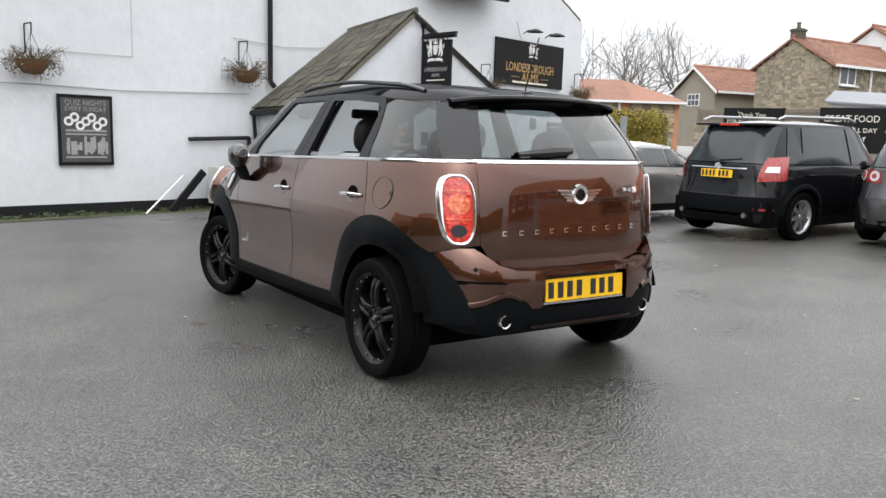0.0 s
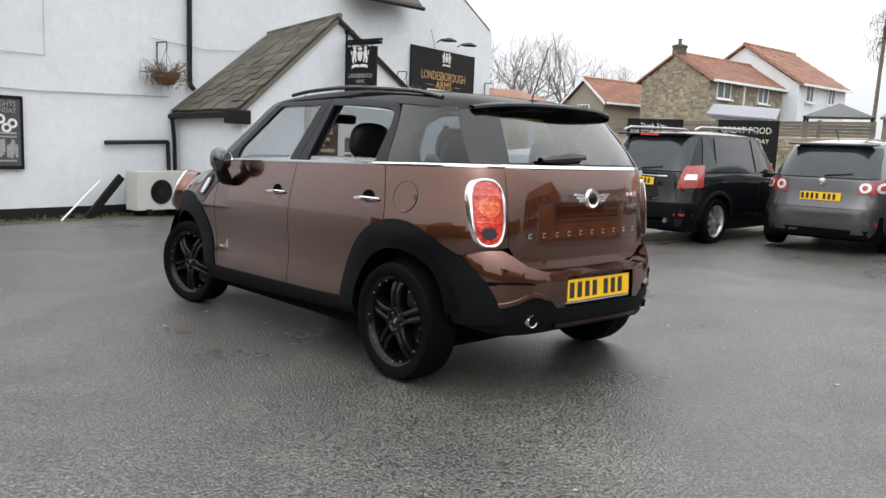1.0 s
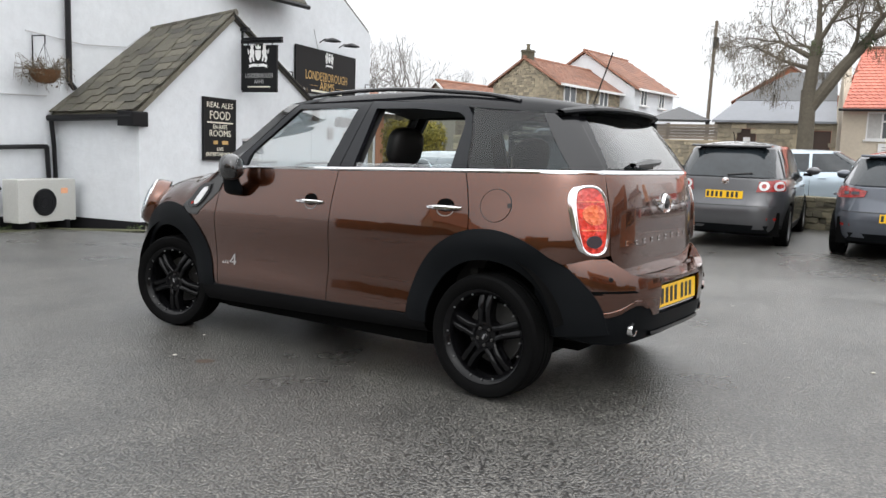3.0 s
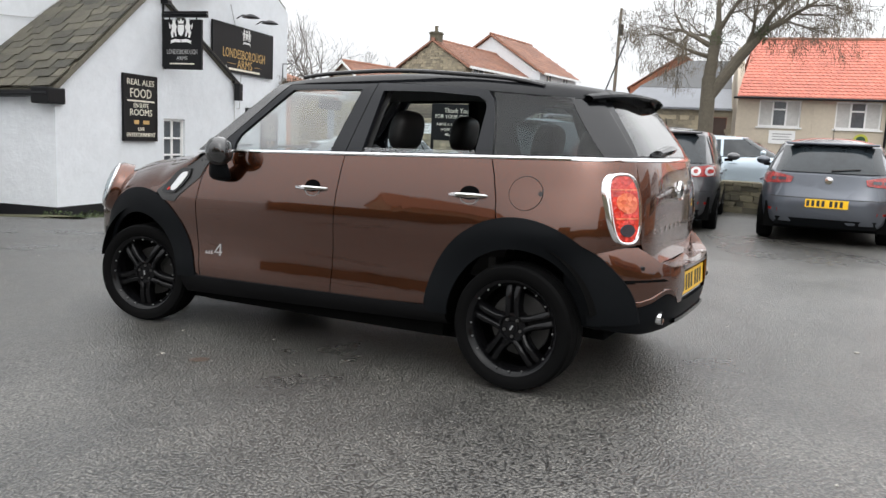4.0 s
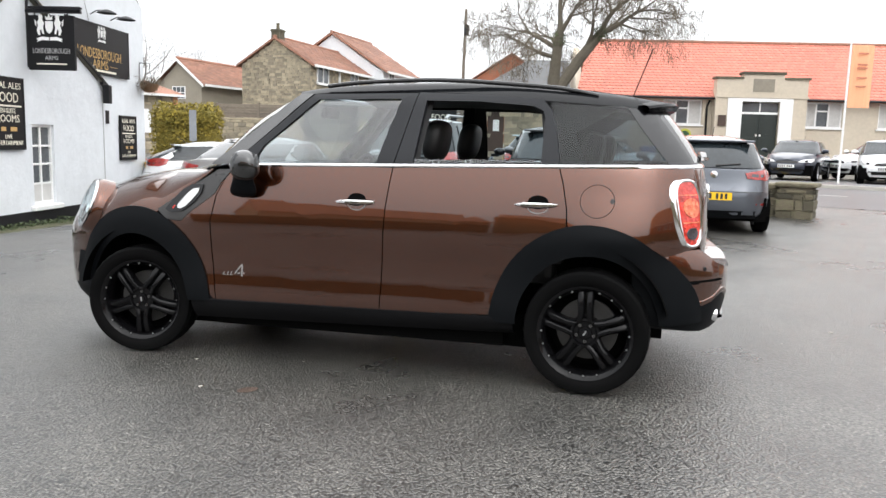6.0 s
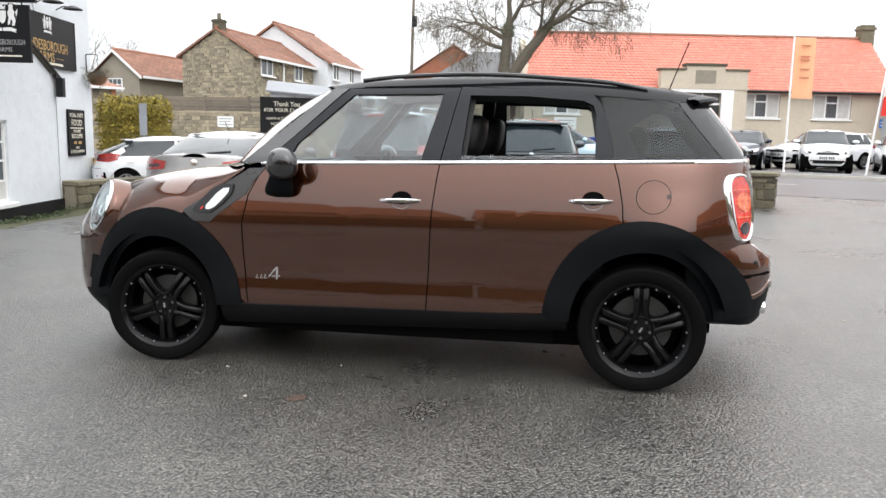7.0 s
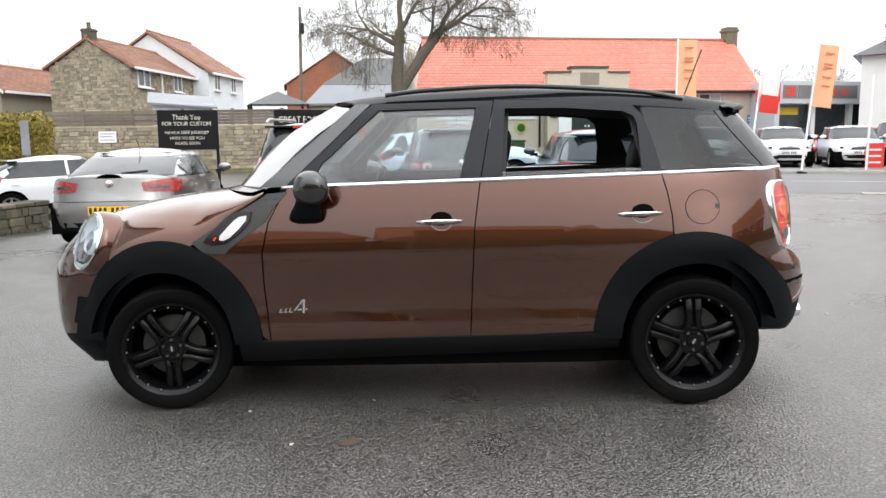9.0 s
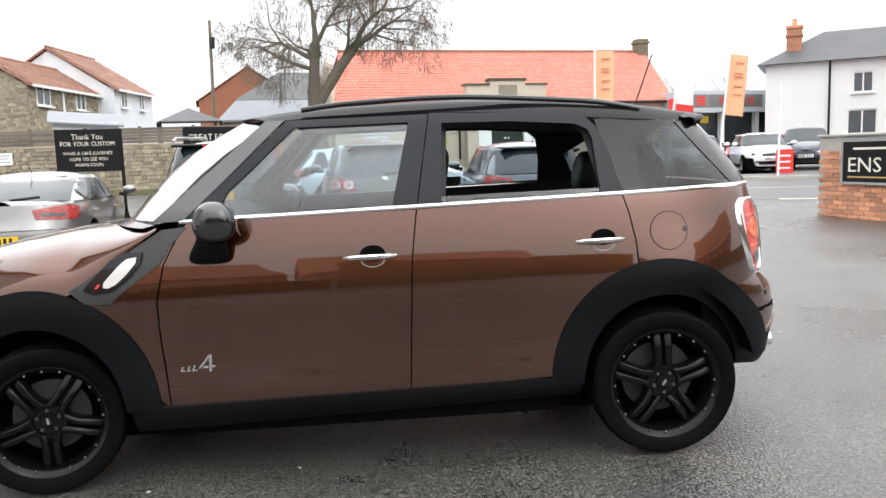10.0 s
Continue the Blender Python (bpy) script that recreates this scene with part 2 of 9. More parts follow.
RUBBER = surface("tyre_rubber", (0.0032, 0.0032, 0.0033), 0.7, vary=0.25, big=4, small=60, bumps=0.2, gloss=0.06)
WHEELBLACK = plain("satin_black_alloy", (0.004, 0.004, 0.0045), 0.16, 0.0)
WHEELBLACK.node_tree.nodes["Principled BSDF"].inputs["Specular IOR Level"].default_value = 0.2
SCUTTLE = surface("grey_satin_plastic", (0.035, 0.034, 0.034), 0.3, vary=0.15, bumps=0.0, gloss=0.6)
SILVERALLOY = plain("silver_alloy", (0.45, 0.45, 0.46), 0.3, 0.8)
DISC = surface("worn_brake_disc", (0.07, 0.068, 0.066), 0.5, 0.5, vary=0.3)
STEEL = surface("brake_steel", (0.25, 0.25, 0.25), 0.4, 0.8, vary=0.2)
UNDER = surface("dark_underbody", (0.004, 0.004, 0.004), 0.9, vary=0.2, gloss=0.02)
TRIM = surface("dark_cabin_trim", (0.018, 0.018, 0.019), 0.7, vary=0.2, small=80)
SEATCLOTH = surface("black_seat_leather", (0.016, 0.015, 0.015), 0.55, vary=0.25, small=50)
SCREENGLASS = glass("windscreen_glass", (0.74, 0.81, 0.82), 0.85, 0.24)
CLEARGLASS = glass("car_glass", (0.84, 0.94, 0.97), 0.97, 0.08, 1.95)
DARKGLASS = glass("tinted_car_glass", (0.5, 0.56, 0.58), 0.6, 0.03)
REARGLASS = glass("rear_car_glass", (0.55, 0.6, 0.6), 0.75, 0.08)


def lens(name, colour, dark):
    """Moulded lamp plastic with facets under a clear skin."""
    m, n, l, b = nodes_of(name)
    v = n.new("ShaderNodeTexVoronoi")
    v.inputs["Scale"].default_value = 55
    l.new(n.new("ShaderNodeTexCoord").outputs["Object"], v.inputs["Vector"])
    l.new(ramp(n, l, v.outputs["Color"], [(0.1, dark), (0.6, colour), (0.95, tuple(min(1, c * 1.4 + 0.03) for c in colour))]), b.inputs["Base Color"])
    b.inputs["Roughness"].default_value = 0.2
    b.inputs["Coat Weight"].default_value, b.inputs["Coat Roughness"].default_value = 1.0, 0.02
    bump(n, l, v.outputs["Distance"], 0.35, 0.01, b)
    return m


LAMPRED = lens("red_lamp_lens", (0.62, 0.026, 0.010), (0.36, 0.010, 0.005))
LAMPORANGE = lens("orange_red_lamp_lens", (0.72, 0.16, 0.06), (0.55, 0.06, 0.02))
LAMPDEEP = lens("deep_red_lamp_lens", (0.33, 0.014, 0.010), (0.16, 0.006, 0.005))
LAMPCLEAR = paint("clear_lamp_lens", (0.70, 0.70, 0.70), 0.3, 0.12)
LAMPDARK = paint("smoked_lamp_lens", (0.055, 0.045, 0.055), 0.2, 0.15)
BARBLACK = plain("black_print", (0.015, 0.015, 0.015), 0.5)

# ---- building tools ----
def part(name, bm, material, parent=None, label="", smooth=False, kind="", fix=True):
    """Links a bmesh as one mesh object under a thing or a part."""
    me = bpy.data.meshes.new(name)
    if fix:
        bmesh.ops.recalc_face_normals(bm, faces=bm.faces)
    bm.to_mesh(me)
    bm.free()
    mats = material if isinstance(material, (list, tuple)) else [material]
    for mm in mats:
        me.materials.append(mm)
    if smooth:
        for p in me.polygons:
            p.use_smooth = True
        me.set_sharp_from_angle(angle=radians(35))
    ob = new(name, me)
    ob.parent = parent
    if label or kind:
        tagged(ob, label=label, kind=kind)
    return ob


def thing(name, m, label, category, group="", kind=""):
    ob = new(name)
    ob.empty_display_size = 0.2
    ob.matrix_world = m
    return tagged(ob, label, category, group, kind)


QUADS = ((0, 1, 3, 2), (4, 6, 7, 5), (0, 4, 5, 1), (2, 3, 7, 6), (0, 2, 6, 4), (1, 5, 7, 3))


def box(bm, x0, x1, y0, y1, z0, z1, m=None, bevel=0.0):
    """A block, its edges rounded by bevel, worked out on its own and then added."""
    t = bmesh.new() if bevel else bm
    vs = [t.verts.new((x, y, z)) for x in (x0, x1) for y in (y0, y1) for z in (z0, z1)]
    for q in QUADS:
        t.faces.new([vs[i] for i in q])
    if bevel:
        bmesh.ops.bevel(t, geom=t.edges[:], offset=bevel, segments=2, affect="EDGES", profile=0.5)
        t.verts.index_update()
        vs = [bm.verts.new(v.co) for v in t.verts]
        for f in t.faces:
            bm.faces.new([vs[v.index] for v in f.verts])
        t.free()
    if m is not None:
        for v in vs:
            v.co = m @ v.co
    return vs


def boxes(*rows, bevel=0.0):
    bm = bmesh.new()
    for r in rows:
        box(bm, *r, bevel=bevel)
    return bm


def prism(bm, outline, y0, y1, holes=()):
    """An upright slab in x and z with openings right through it, between y0 and y1. Rectangular holes: x0, x1, z0, z1."""
    xs = sorted({round(v, 4) for h in holes for v in h[:2]})
    zs = sorted({round(v, 4) for h in holes for v in h[2:]})
    vs = [bm.verts.new((x, y0, z)) for x, z in outline]
    bm.faces.new(vs)
    for x in xs:
        bmesh.ops.bisect_plane(bm, geom=bm.verts[:] + bm.edges[:] + bm.faces[:], plane_co=(x, 0, 0), plane_no=(1, 0, 0))
    for z in zs:
        bmesh.ops.bisect_plane(bm, geom=bm.verts[:] + bm.edges[:] + bm.faces[:], plane_co=(0, 0, z), plane_no=(0, 0, 1))
    gone = [f for f in bm.faces for c in [f.calc_center_median()] if any(h[0] < c.x < h[1] and h[2] < c.z < h[3] for h in holes)]
    bmesh.ops.delete(bm, geom=gone, context="FACES")
    out = bmesh.ops.extrude_face_region(bm, geom=bm.faces[:])
    bmesh.ops.translate(bm, vec=(0, y1 - y0, 0), verts=[v for v in out["geom"] if isinstance(v, bmesh.types.BMVert)])
    return bm


def slab(bm, quad, thick):
    """A sloping sheet through four corners, with thickness straight down."""
    a = [bm.verts.new(p) for p in quad]
    b = [bm.verts.new(Vector(p) - Vector((0, 0, thick))) for p in quad]
    bm.faces.new(a), bm.faces.new(b[::-1])
    for i in range(4):
        j = (i + 1) % 4
        bm.faces.new((a[j], a[i], b[i], b[j]))
    return bm


def rod(bm, a, b, r0, r1=None, seg=8, caps=True):
    a, b = Vector(a), Vector(b)
    q = (b - a).to_track_quat("Z", "Y")
    r1 = r0 if r1 is None else r1
    ring = [q @ Vector((math.cos(2 * math.pi * i / seg), math.sin(2 * math.pi * i / seg), 0)) for i in range(seg)]
    lo, hi = [bm.verts.new(a + v * r0) for v in ring], [bm.verts.new(b + v * r1) for v in ring]
    for i in range(seg):
        j = (i + 1) % seg
        bm.faces.new((lo[i], lo[j], hi[j], hi[i]))
    if caps:
        bm.faces.new(lo[::-1]), bm.faces.new(hi)
    return bm


def tube(bm, pts, r, seg=8):
    for a, b in zip(pts, pts[1:]):
        rod(bm, a, b, r, seg=seg)
    return bm


def lathe(bm, prof, seg=32, m=None):
    """Turns a profile of (radius, height) round the local z axis."""
    rings = []
    for r, z in prof:
        rings.append([bm.verts.new((r * math.cos(2 * math.pi * i / seg), r * math.sin(2 * math.pi * i / seg), z)) for i in range(seg)])
    for a, b in zip(rings, rings[1:]):
        for i in range(seg):
            j = (i + 1) % seg
            bm.faces.new((a[i], a[j], b[j], b[i]))
    if m is not None:
        bmesh.ops.transform(bm, matrix=m, verts=[v for r in rings for v in r])
    return bm


def loft(bm, curves, close=False):
    rows = [[bm.verts.new(p) for p in c] for c in curves]
    for a, b in zip(rows, rows[1:]):
        for i in range(len(a) - (0 if close else 1)):
            j = (i + 1) % len(a)
            try:
                bm.faces.new((a[i], a[j], b[j], b[i]))
            except ValueError:
                pass
    return rows


def lerp_table(tab, v):
    if v <= tab[0][0]:
        return tab[0][1]
    for (a, p), (b, q) in zip(tab, tab[1:]):
        if v <= b:
            k = (v - a) / (b - a)
            return p + (q - p) * k
    return tab[-1][1]


def smooth_table(tab, v):
    """Monotone smooth curve through a table of (v, value)."""
    xs, ys = [t[0] for t in tab], [t[1] for t in tab]
    if v <= xs[0]:
        return ys[0]
    if v >= xs[-1]:
        return ys[-1]
    i = max(k for k in range(len(xs) - 1) if xs[k] <= v)

    def slope(k):
        if k == 0 or k == len(xs) - 1:
            j = min(k, len(xs) - 2)
            return (ys[j + 1] - ys[j]) / (xs[j + 1] - xs[j])
        d0, d1 = (ys[k] - ys[k - 1]) / (xs[k] - xs[k - 1]), (ys[k + 1] - ys[k]) / (xs[k + 1] - xs[k])
        return 0 if d0 * d1 <= 0 else 2 * d0 * d1 / (d0 + d1)
    h = xs[i + 1] - xs[i]
    u = (v - xs[i]) / h
    return ys[i] * (1 + 2 * u) * (1 - u) ** 2 + slope(i) * h * u * (1 - u) ** 2 + ys[i + 1] * u * u * (3 - 2 * u) - slope(i + 1) * h * u * u * (1 - u)


def words(name, text, size, material, parent, m, width=0.0, depth=0.002, label=""):
    """Raised lettering in the built-in font, as a mesh; m places its centre, facing local +z. width: squeezed or stretched to it."""
    cu = bpy.data.curves.new(name, "FONT")
    cu.body, cu.size, cu.extrude, cu.align_x, cu.align_y, cu.resolution_u = text, size, depth, "CENTER", "CENTER", 2
    tmp = bpy.data.objects.new(name, cu)
    scene.collection.objects.link(tmp)
    bpy.context.view_layer.update()
    me = bpy.data.meshes.new_from_object(tmp.evaluated_get(bpy.context.evaluated_depsgraph_get()))
    bpy.data.objects.remove(tmp)
    if width and len(me.vertices):
        xs = [v.co.x for v in me.vertices]
        k = width / (max(xs) - min(xs))
        for v in me.vertices:
            v.co.x *= k
    me.transform(m)
    me.materials.clear()
    me.materials.append(material)
    ob = new(name, me)
    ob.parent = parent
    if label:
        tagged(ob, label=label)
    return ob


DIP = [(-4.0, 0.0), (-1.3, -0.005), (1.3, -0.058), (2.6, -0.065), (6.0, -0.02), (9.0, 0.0)]


def gz(x, y):
    """Height of the ground: nearly level yard with a shallow dip, falling to the pub wall and the lane, rising gently across the road."""
    s = 0.68 * x + 0.73 * y - 12.5
    s = 1.5 * math.log1p(math.exp(min(s / 1.5, 50)))
    f = -0.5938 * (x + 0.484) + 0.8046 * (y - 5.972)
    lane = 0.45 * math.exp(-((x - 3.3) ** 2 + (y - 21.3) ** 2) / 35)
    u, v = 0.642 * (x + 9.327) + 0.767 * (y - 7.807), -0.767 * (x + 9.327) + 0.642 * (y - 7.807)
    face = -1.64 * max(0, min(1, (u - 7.5) / 1.1)) * max(0, min(1, (13.7 - u) / 1.1))
    gutter = 0.13 * math.exp(-(max(face - v, 0) / 0.8) ** 2) if u < 18 else 0.0
    return 0.32 * (1 - math.exp(-s / 7.0)) + smooth_table(DIP, f) - lane - gutter


FACING = pose(0, 0, 0, 90)  # upright lettering that faces local -y

# ---- ground ----
def sheet(name, xs, ys, material, lift, label, category, m=None):
    bm = bmesh.new()
    grid = []
    for x in xs:
        row = []
        for y in ys:
            p = Vector((x, y, 0)) if m is None else m @ Vector((x, y, 0))
            row.append(bm.verts.new((p.x, p.y, gz(p.x, p.y) + lift)))
        grid.append(row)
    for a, b in zip(grid, grid[1:]):
        for i in range(len(a) - 1):
            bm.faces.new((a[i], b[i], b[i + 1], a[i + 1]))
    ob = part(name, bm, material, smooth=True)
    return tagged(ob, label, category, kind="structure")


def spaced(lo, hi, step):
    k = max(1, round((hi - lo) / step))
    return [lo + (hi - lo) * i / k for i in range(k + 1)]


sheet("ground", [-900, -300, -100, -60] + spaced(-40, 60, 1.0) + [80, 120, 300, 900], [-900, -300, -100, -60] + spaced(-40, 70, 1.0) + [90, 130, 300, 900],
      ASPHALT, 0.0, "wet dark grey asphalt car park with pale worn grit", "ground")

# the road crosses behind the yard; local x runs along it
ROADM = pose(14.6, 8.2, 0, 0, 0, 115)
sheet("road", spaced(-40, 13.5, 1.0), spaced(-6.1, 0.9, 0.5), ROAD, 0.006, "wet grey tarmac road past the car park", "road", ROADM)


def road_strip(name, x0, x1, y0, y1, h, material, label, category):
    bm = bmesh.new()
    rows = []
    for x in spaced(x0, x1, 1.0):
        pts = []
        for y, top in ((y0, 0), (y0, 1), (y1, 1), (y1, 0)):
            p = ROADM @ Vector((x, y, 0))
            pts.append((p.x, p.y, gz(p.x, p.y) + (h if top else -0.05)))
        rows.append(pts)
    loft(bm, rows, close=True)
    bm.faces.new([v for v in bm.verts[:4]]), bm.faces.new([v for v in bm.verts[-4:]])
    return tagged(part(name, bm, material), label, category, kind="structure")


road_strip("kerb_far", -40, 13, -6.35, -6.1, 0.10, CONCRETE, "grey concrete kerb along the far side of the road", "kerb")
road_strip("pavement_far", -40, 13, -8.0, -6.35, 0.095, ROAD, "grey tarmac pavement in front of the dealership", "pavement")
road_strip("kerb_near", -40, -1.2, 0.9, 1.1, 0.03, CONCRETE, "worn dropped kerb between road and yard", "kerb")
bm = bmesh.new()
for x in range(-40, 12, 6):
    rows = []
    for xx in spaced(x, x + 3.6, 0.9):
        pts = []
        for y in (-2.65, -2.53):
            p = ROADM @ Vector((xx, y, 0))
            pts.append((p.x, p.y, gz(p.x, p.y) + 0.012))
        rows.append(pts)
    loft(bm, rows)
tagged(part("road_marking", bm, surface("worn_road_paint", (0.55, 0.55, 0.53), 0.6, vary=0.4)), "worn broken white line along the road", "road marking", kind="structure")


# ---- walls of separate stones ----
def stone_mesh(seed, rough=0.12):
    rnd = random.Random(seed)
    bm = bmesh.new()
    box(bm, -0.5, 0.5, -0.5, 0.5, -0.5, 0.5)
    bmesh.ops.bevel(bm, geom=bm.edges[:], offset=0.09, segments=1, affect="EDGES")
    for v in bm.verts:
        v.co += Vector((rnd.uniform(-1, 1), rnd.uniform(-1, 1), rnd.uniform(-1, 1))) * rough * 0.55
    me = bpy.data.meshes.new("stone")
    bmesh.ops.recalc_face_normals(bm, faces=bm.faces)
    bm.to_mesh(me)
    bm.free()
    return me


def stone_courses(parent, x0, x1, z0, z1, y, course, length, material, seed, name="stone", limit=290, deep=0.07, top=None, avoid=(), gap=0.012, base=None):
    """Lays uneven stones on the face of a wall; the first ones are objects, the rest are joined."""
    rnd = random.Random(seed)
    meshes = []
    for k in range(6):
        me = stone_mesh(seed * 10 + k)
        me.materials.append(material)
        meshes.append(me)
    rest = bmesh.new()
    z, count = z0, 0
    while z < z1 - 0.02:
        h = min(course * rnd.uniform(0.6, 1.4), z1 - z)
        x = x0 - rnd.uniform(0, length * 0.5)
        while x < x1:
            w = length * rnd.uniform(0.4, 1.6)
            a, b = max(x, x0), min(x + w, x1)
            x += w
            if b - a < 0.05:
                continue
            cx, cz = (a + b) / 2, z + h / 2
            if top and cz + h / 2 > top(cx):
                continue
            if any(h0 - 0.02 < cx < h1 + 0.02 and v0 - 0.02 < cz < v1 + 0.02 for h0, h1, v0, v1 in avoid):
                continue
            m = (base or Matrix()) @ Matrix.Translation((cx, y + rnd.uniform(-0.016, 0.016), cz)) @ pose(0, 0, 0, 0, rnd.uniform(-2.5, 2.5), 0) @ Matrix.Diagonal((b - a - gap, deep, h - gap, 1))
            if count < limit:
                ob = new(name, rnd.choice(meshes))
                ob.parent, ob.matrix_local = parent, m
            else:
                me = rnd.choice(meshes)
                vs = [rest.verts.new(m @ v.co) for v in me.vertices]
                for f in me.polygons:
                    rest.faces.new([vs[i] for i in f.vertices])
            count += 1
        z += h
    if len(rest.verts):
        part(name + "_courses", rest, material, parent, kind="stuff")
    else:
        rest.free()


LATER = []  # stone and brick facings, laid at the end


# ---- the pub ----
PUB = pose(0.767 * -12.16, -0.642 * -12.16, 0, 0, 0, 50.07)  # x along the wall, y into the building
pub = thing("public_house", PUB, "old whitewashed public house with a low slate lean-to", "building", kind="structure")
bm = bmesh.new()
prism(bm, [(2.2, -0.4), (18.42, -0.4), (18.42, 4.27), (12.6, 6.95), (6.5, 6.9), (2.2, 6.9)], 0, 0.5)
wall = part("wall", bm, WHITEWASH, pub, "uneven whitewashed rubble wall")
part("return_wall", boxes((17.92, 18.42, 0.5, 9, -0.4, 4.2)), WHITEWASH, pub)
part("plinth", boxes((2.2, 8.3, -0.03, -0.002, -0.45, 0.07), bevel=0.008), TAR, pub, "black tarred plinth")
bm = bmesh.new()
slab(bm, [(12.6, 0.08, 7.10), (18.45, 0.08, 4.40), (18.45, 9, 4.40), (12.6, 9, 7.10)], 0.12)
slab(bm, [(12.6, 9, 7.25), (1.9, 9, 7.25), (1.9, -0.3, 7.05), (12.6, -0.3, 7.05)], 0.12)
part("roof", bm, SLATE, pub)

# lean-to with its gable
gable = [(8.40, -0.35), (13.12, -0.35), (13.12, 2.05), (10.55, 3.36), (8.40, 1.66)]
bm = prism(bmesh.new(), gable, -1.64, -1.34, holes=[(10.82, 11.42, 0.12, 1.34)])
part("gable_wall", bm, WHITEWASH, pub, "whitewashed gable of the lean-to")
part("side_wall", boxes((8.40, 8.70, -1.34, -0.002, -0.35, 1.62)), WHITEWASH, pub)
part("far_side_wall", boxes((12.82, 13.12, -1.34, -0.002, -0.35, 2.08)), WHITEWASH, pub)
part("gable_plinth", boxes((8.38, 13.14, -1.668, -1.642, -0.35, 0.03), bevel=0.006), TAR, pub)
part("side_plinth", boxes((8.372, 8.398, -1.64, -0.04, -0.35, 0.03), bevel=0.006), TAR, pub)


def slate_slope(parent, e0, e1, r0, r1, course, width, material, seed, thick=0.018):
    """Courses of slates on a slope from the eave e0-e1 up to the ridge r0-r1."""
    rnd = random.Random(seed)
    e0, e1, r0, r1 = map(Vector, (e0, e1, r0, r1))
    up = ((r0 - e0) + (r1 - e1)) / 2
    n = (e1 - e0).cross(up).normalized()
    if n.z < 0:
        n = -n
    rows = max(2, int(up.length / course))
    me_list = []
    for k in range(5):
        b = bmesh.new()
        box(b, -0.5, 0.5, 0, 1.25, 0, 1)
        for v in b.verts:
            v.co.x += rnd.uniform(-0.02, 0.02)
            v.co.y += rnd.uniform(-0.04, 0.02) if v.co.y < 0.5 else 0
            v.co.z += rnd.uniform(-0.15, 0.15)
        me = bpy.data.meshes.new("slate")
        bmesh.ops.recalc_face_normals(b, faces=b.faces)
        b.to_mesh(me)
        b.free()
        me.materials.append(material)
        me_list.append(me)
    for i in range(rows):
        a, b = e0.lerp(r0, i / rows), e1.lerp(r1, i / rows)
        a2, b2 = e0.lerp(r0, (i + 1) / rows), e1.lerp(r1, (i + 1) / rows)
        ux = (b - a).normalized()
        uy = ((a2 + b2) / 2 - (a + b) / 2)
        L, x = (b - a).length, -rnd.uniform(0, width * 0.6)
        while x < L:
            w = width * rnd.uniform(0.75, 1.3)
            x0, x1 = max(x, 0), min(x + w, L)
            x += w
            if x1 - x0 < 0.05:
                continue
            o = a + ux * (x0 + x1) / 2 + n * 0.012
            lean = uy + n * -thick * 1.1
            m = Matrix((ux * (x1 - x0 - 0.008), lean, n * thick)).transposed().to_4x4()
            m.translation = o + n * thick
            ob = new("slate", rnd.choice(me_list))
            ob.parent, ob.matrix_local = parent, m


roof_l = part("lean_to_roof", slab(bmesh.new(), [(8.29, 0.0, 1.60), (8.30, -1.70, 1.65), (10.55, -1.70, 3.43), (10.42, 0.0, 3.17)], 0.09), SLATE, pub, "mossy stone slate roof of the lean-to")
part("lean_to_roof_far", slab(bmesh.new(), [(10.555, -1.70, 3.43), (13.25, -1.70, 2.05), (13.25, 0.0, 2.05), (10.425, 0.0, 3.17)], 0.09), SLATE, pub)
LATER.append(lambda: slate_slope(roof_l, (8.27, 0.0, 1.60), (8.28, -1.70, 1.65), (10.42, 0.0, 3.15), (10.55, -1.70, 3.42), 0.20, 0.34, SLATE, 5))
bm = bmesh.new()
for k in range(6):
    y = -1.72 + k * 0.29
    s0, s1 = (y + 1.7) / 1.7, (y + 1.975) / 1.7
    rod(bm, (10.55 - 0.13 * s0, y, 3.45 - 0.26 * s0), (10.55 - 0.13 * s1, y + 0.275, 3.445 - 0.26 * s1), 0.055, seg=8)
part("ridge_tiles", bm, SLATE, pub)
bm = bmesh.new()
box(bm, 0, 3.0, -0.02, 0.02, -0.04, 0, pose(10.53, -1.70, 3.40, 0, 26.8, 0))
part("bargeboard", bm, BLACKWOOD, pub, "black bargeboard along the gable")
bm = tube(bmesh.new(), [(8.24, 0.0, 1.53), (8.24, -1.68, 1.58)], 0.05)
part("gutter", bm, BLACKIRON, pub)
part("eave_box", boxes((8.20, 8.52, -1.72, -1.42, 1.44, 1.66), bevel=0.02), BLACKWOOD, pub, "black boxed eave end")

# gable window: a small white casement
gw = part("window", boxes((10.80, 11.44, -1.60, -1.54, 0.10, 0.16), (10.80, 11.44, -1.60, -1.54, 1.30, 1.36), (10.80, 10.86, -1.60, -1.54, 0.16, 1.30), (11.38, 11.44, -1.60, -1.54, 0.16, 1.30)), WHITEPAINT, pub, "white painted casement window")
part("pane", boxes((10.86, 11.38, -1.565, -1.555, 0.16, 1.30)), PANE, gw)
part("glazing_bar", boxes((11.10, 11.135, -1.59, -1.55, 0.16, 1.30)), WHITEPAINT, gw)
for z in (0.42, 0.72, 1.0):
    part("glazing_bar", boxes((10.86, 11.38, -1.592, -1.552, z, z + 0.03)), WHITEPAINT, gw)
part("curtain", boxes((10.86, 11.38, -1.585, -1.57, 0.16, 0.42)), CURTAIN, gw)
part("window_sill", boxes((10.72, 11.52, -1.72, -1.62, 0.03, 0.10), bevel=0.012), WHITEPAINT, gw)

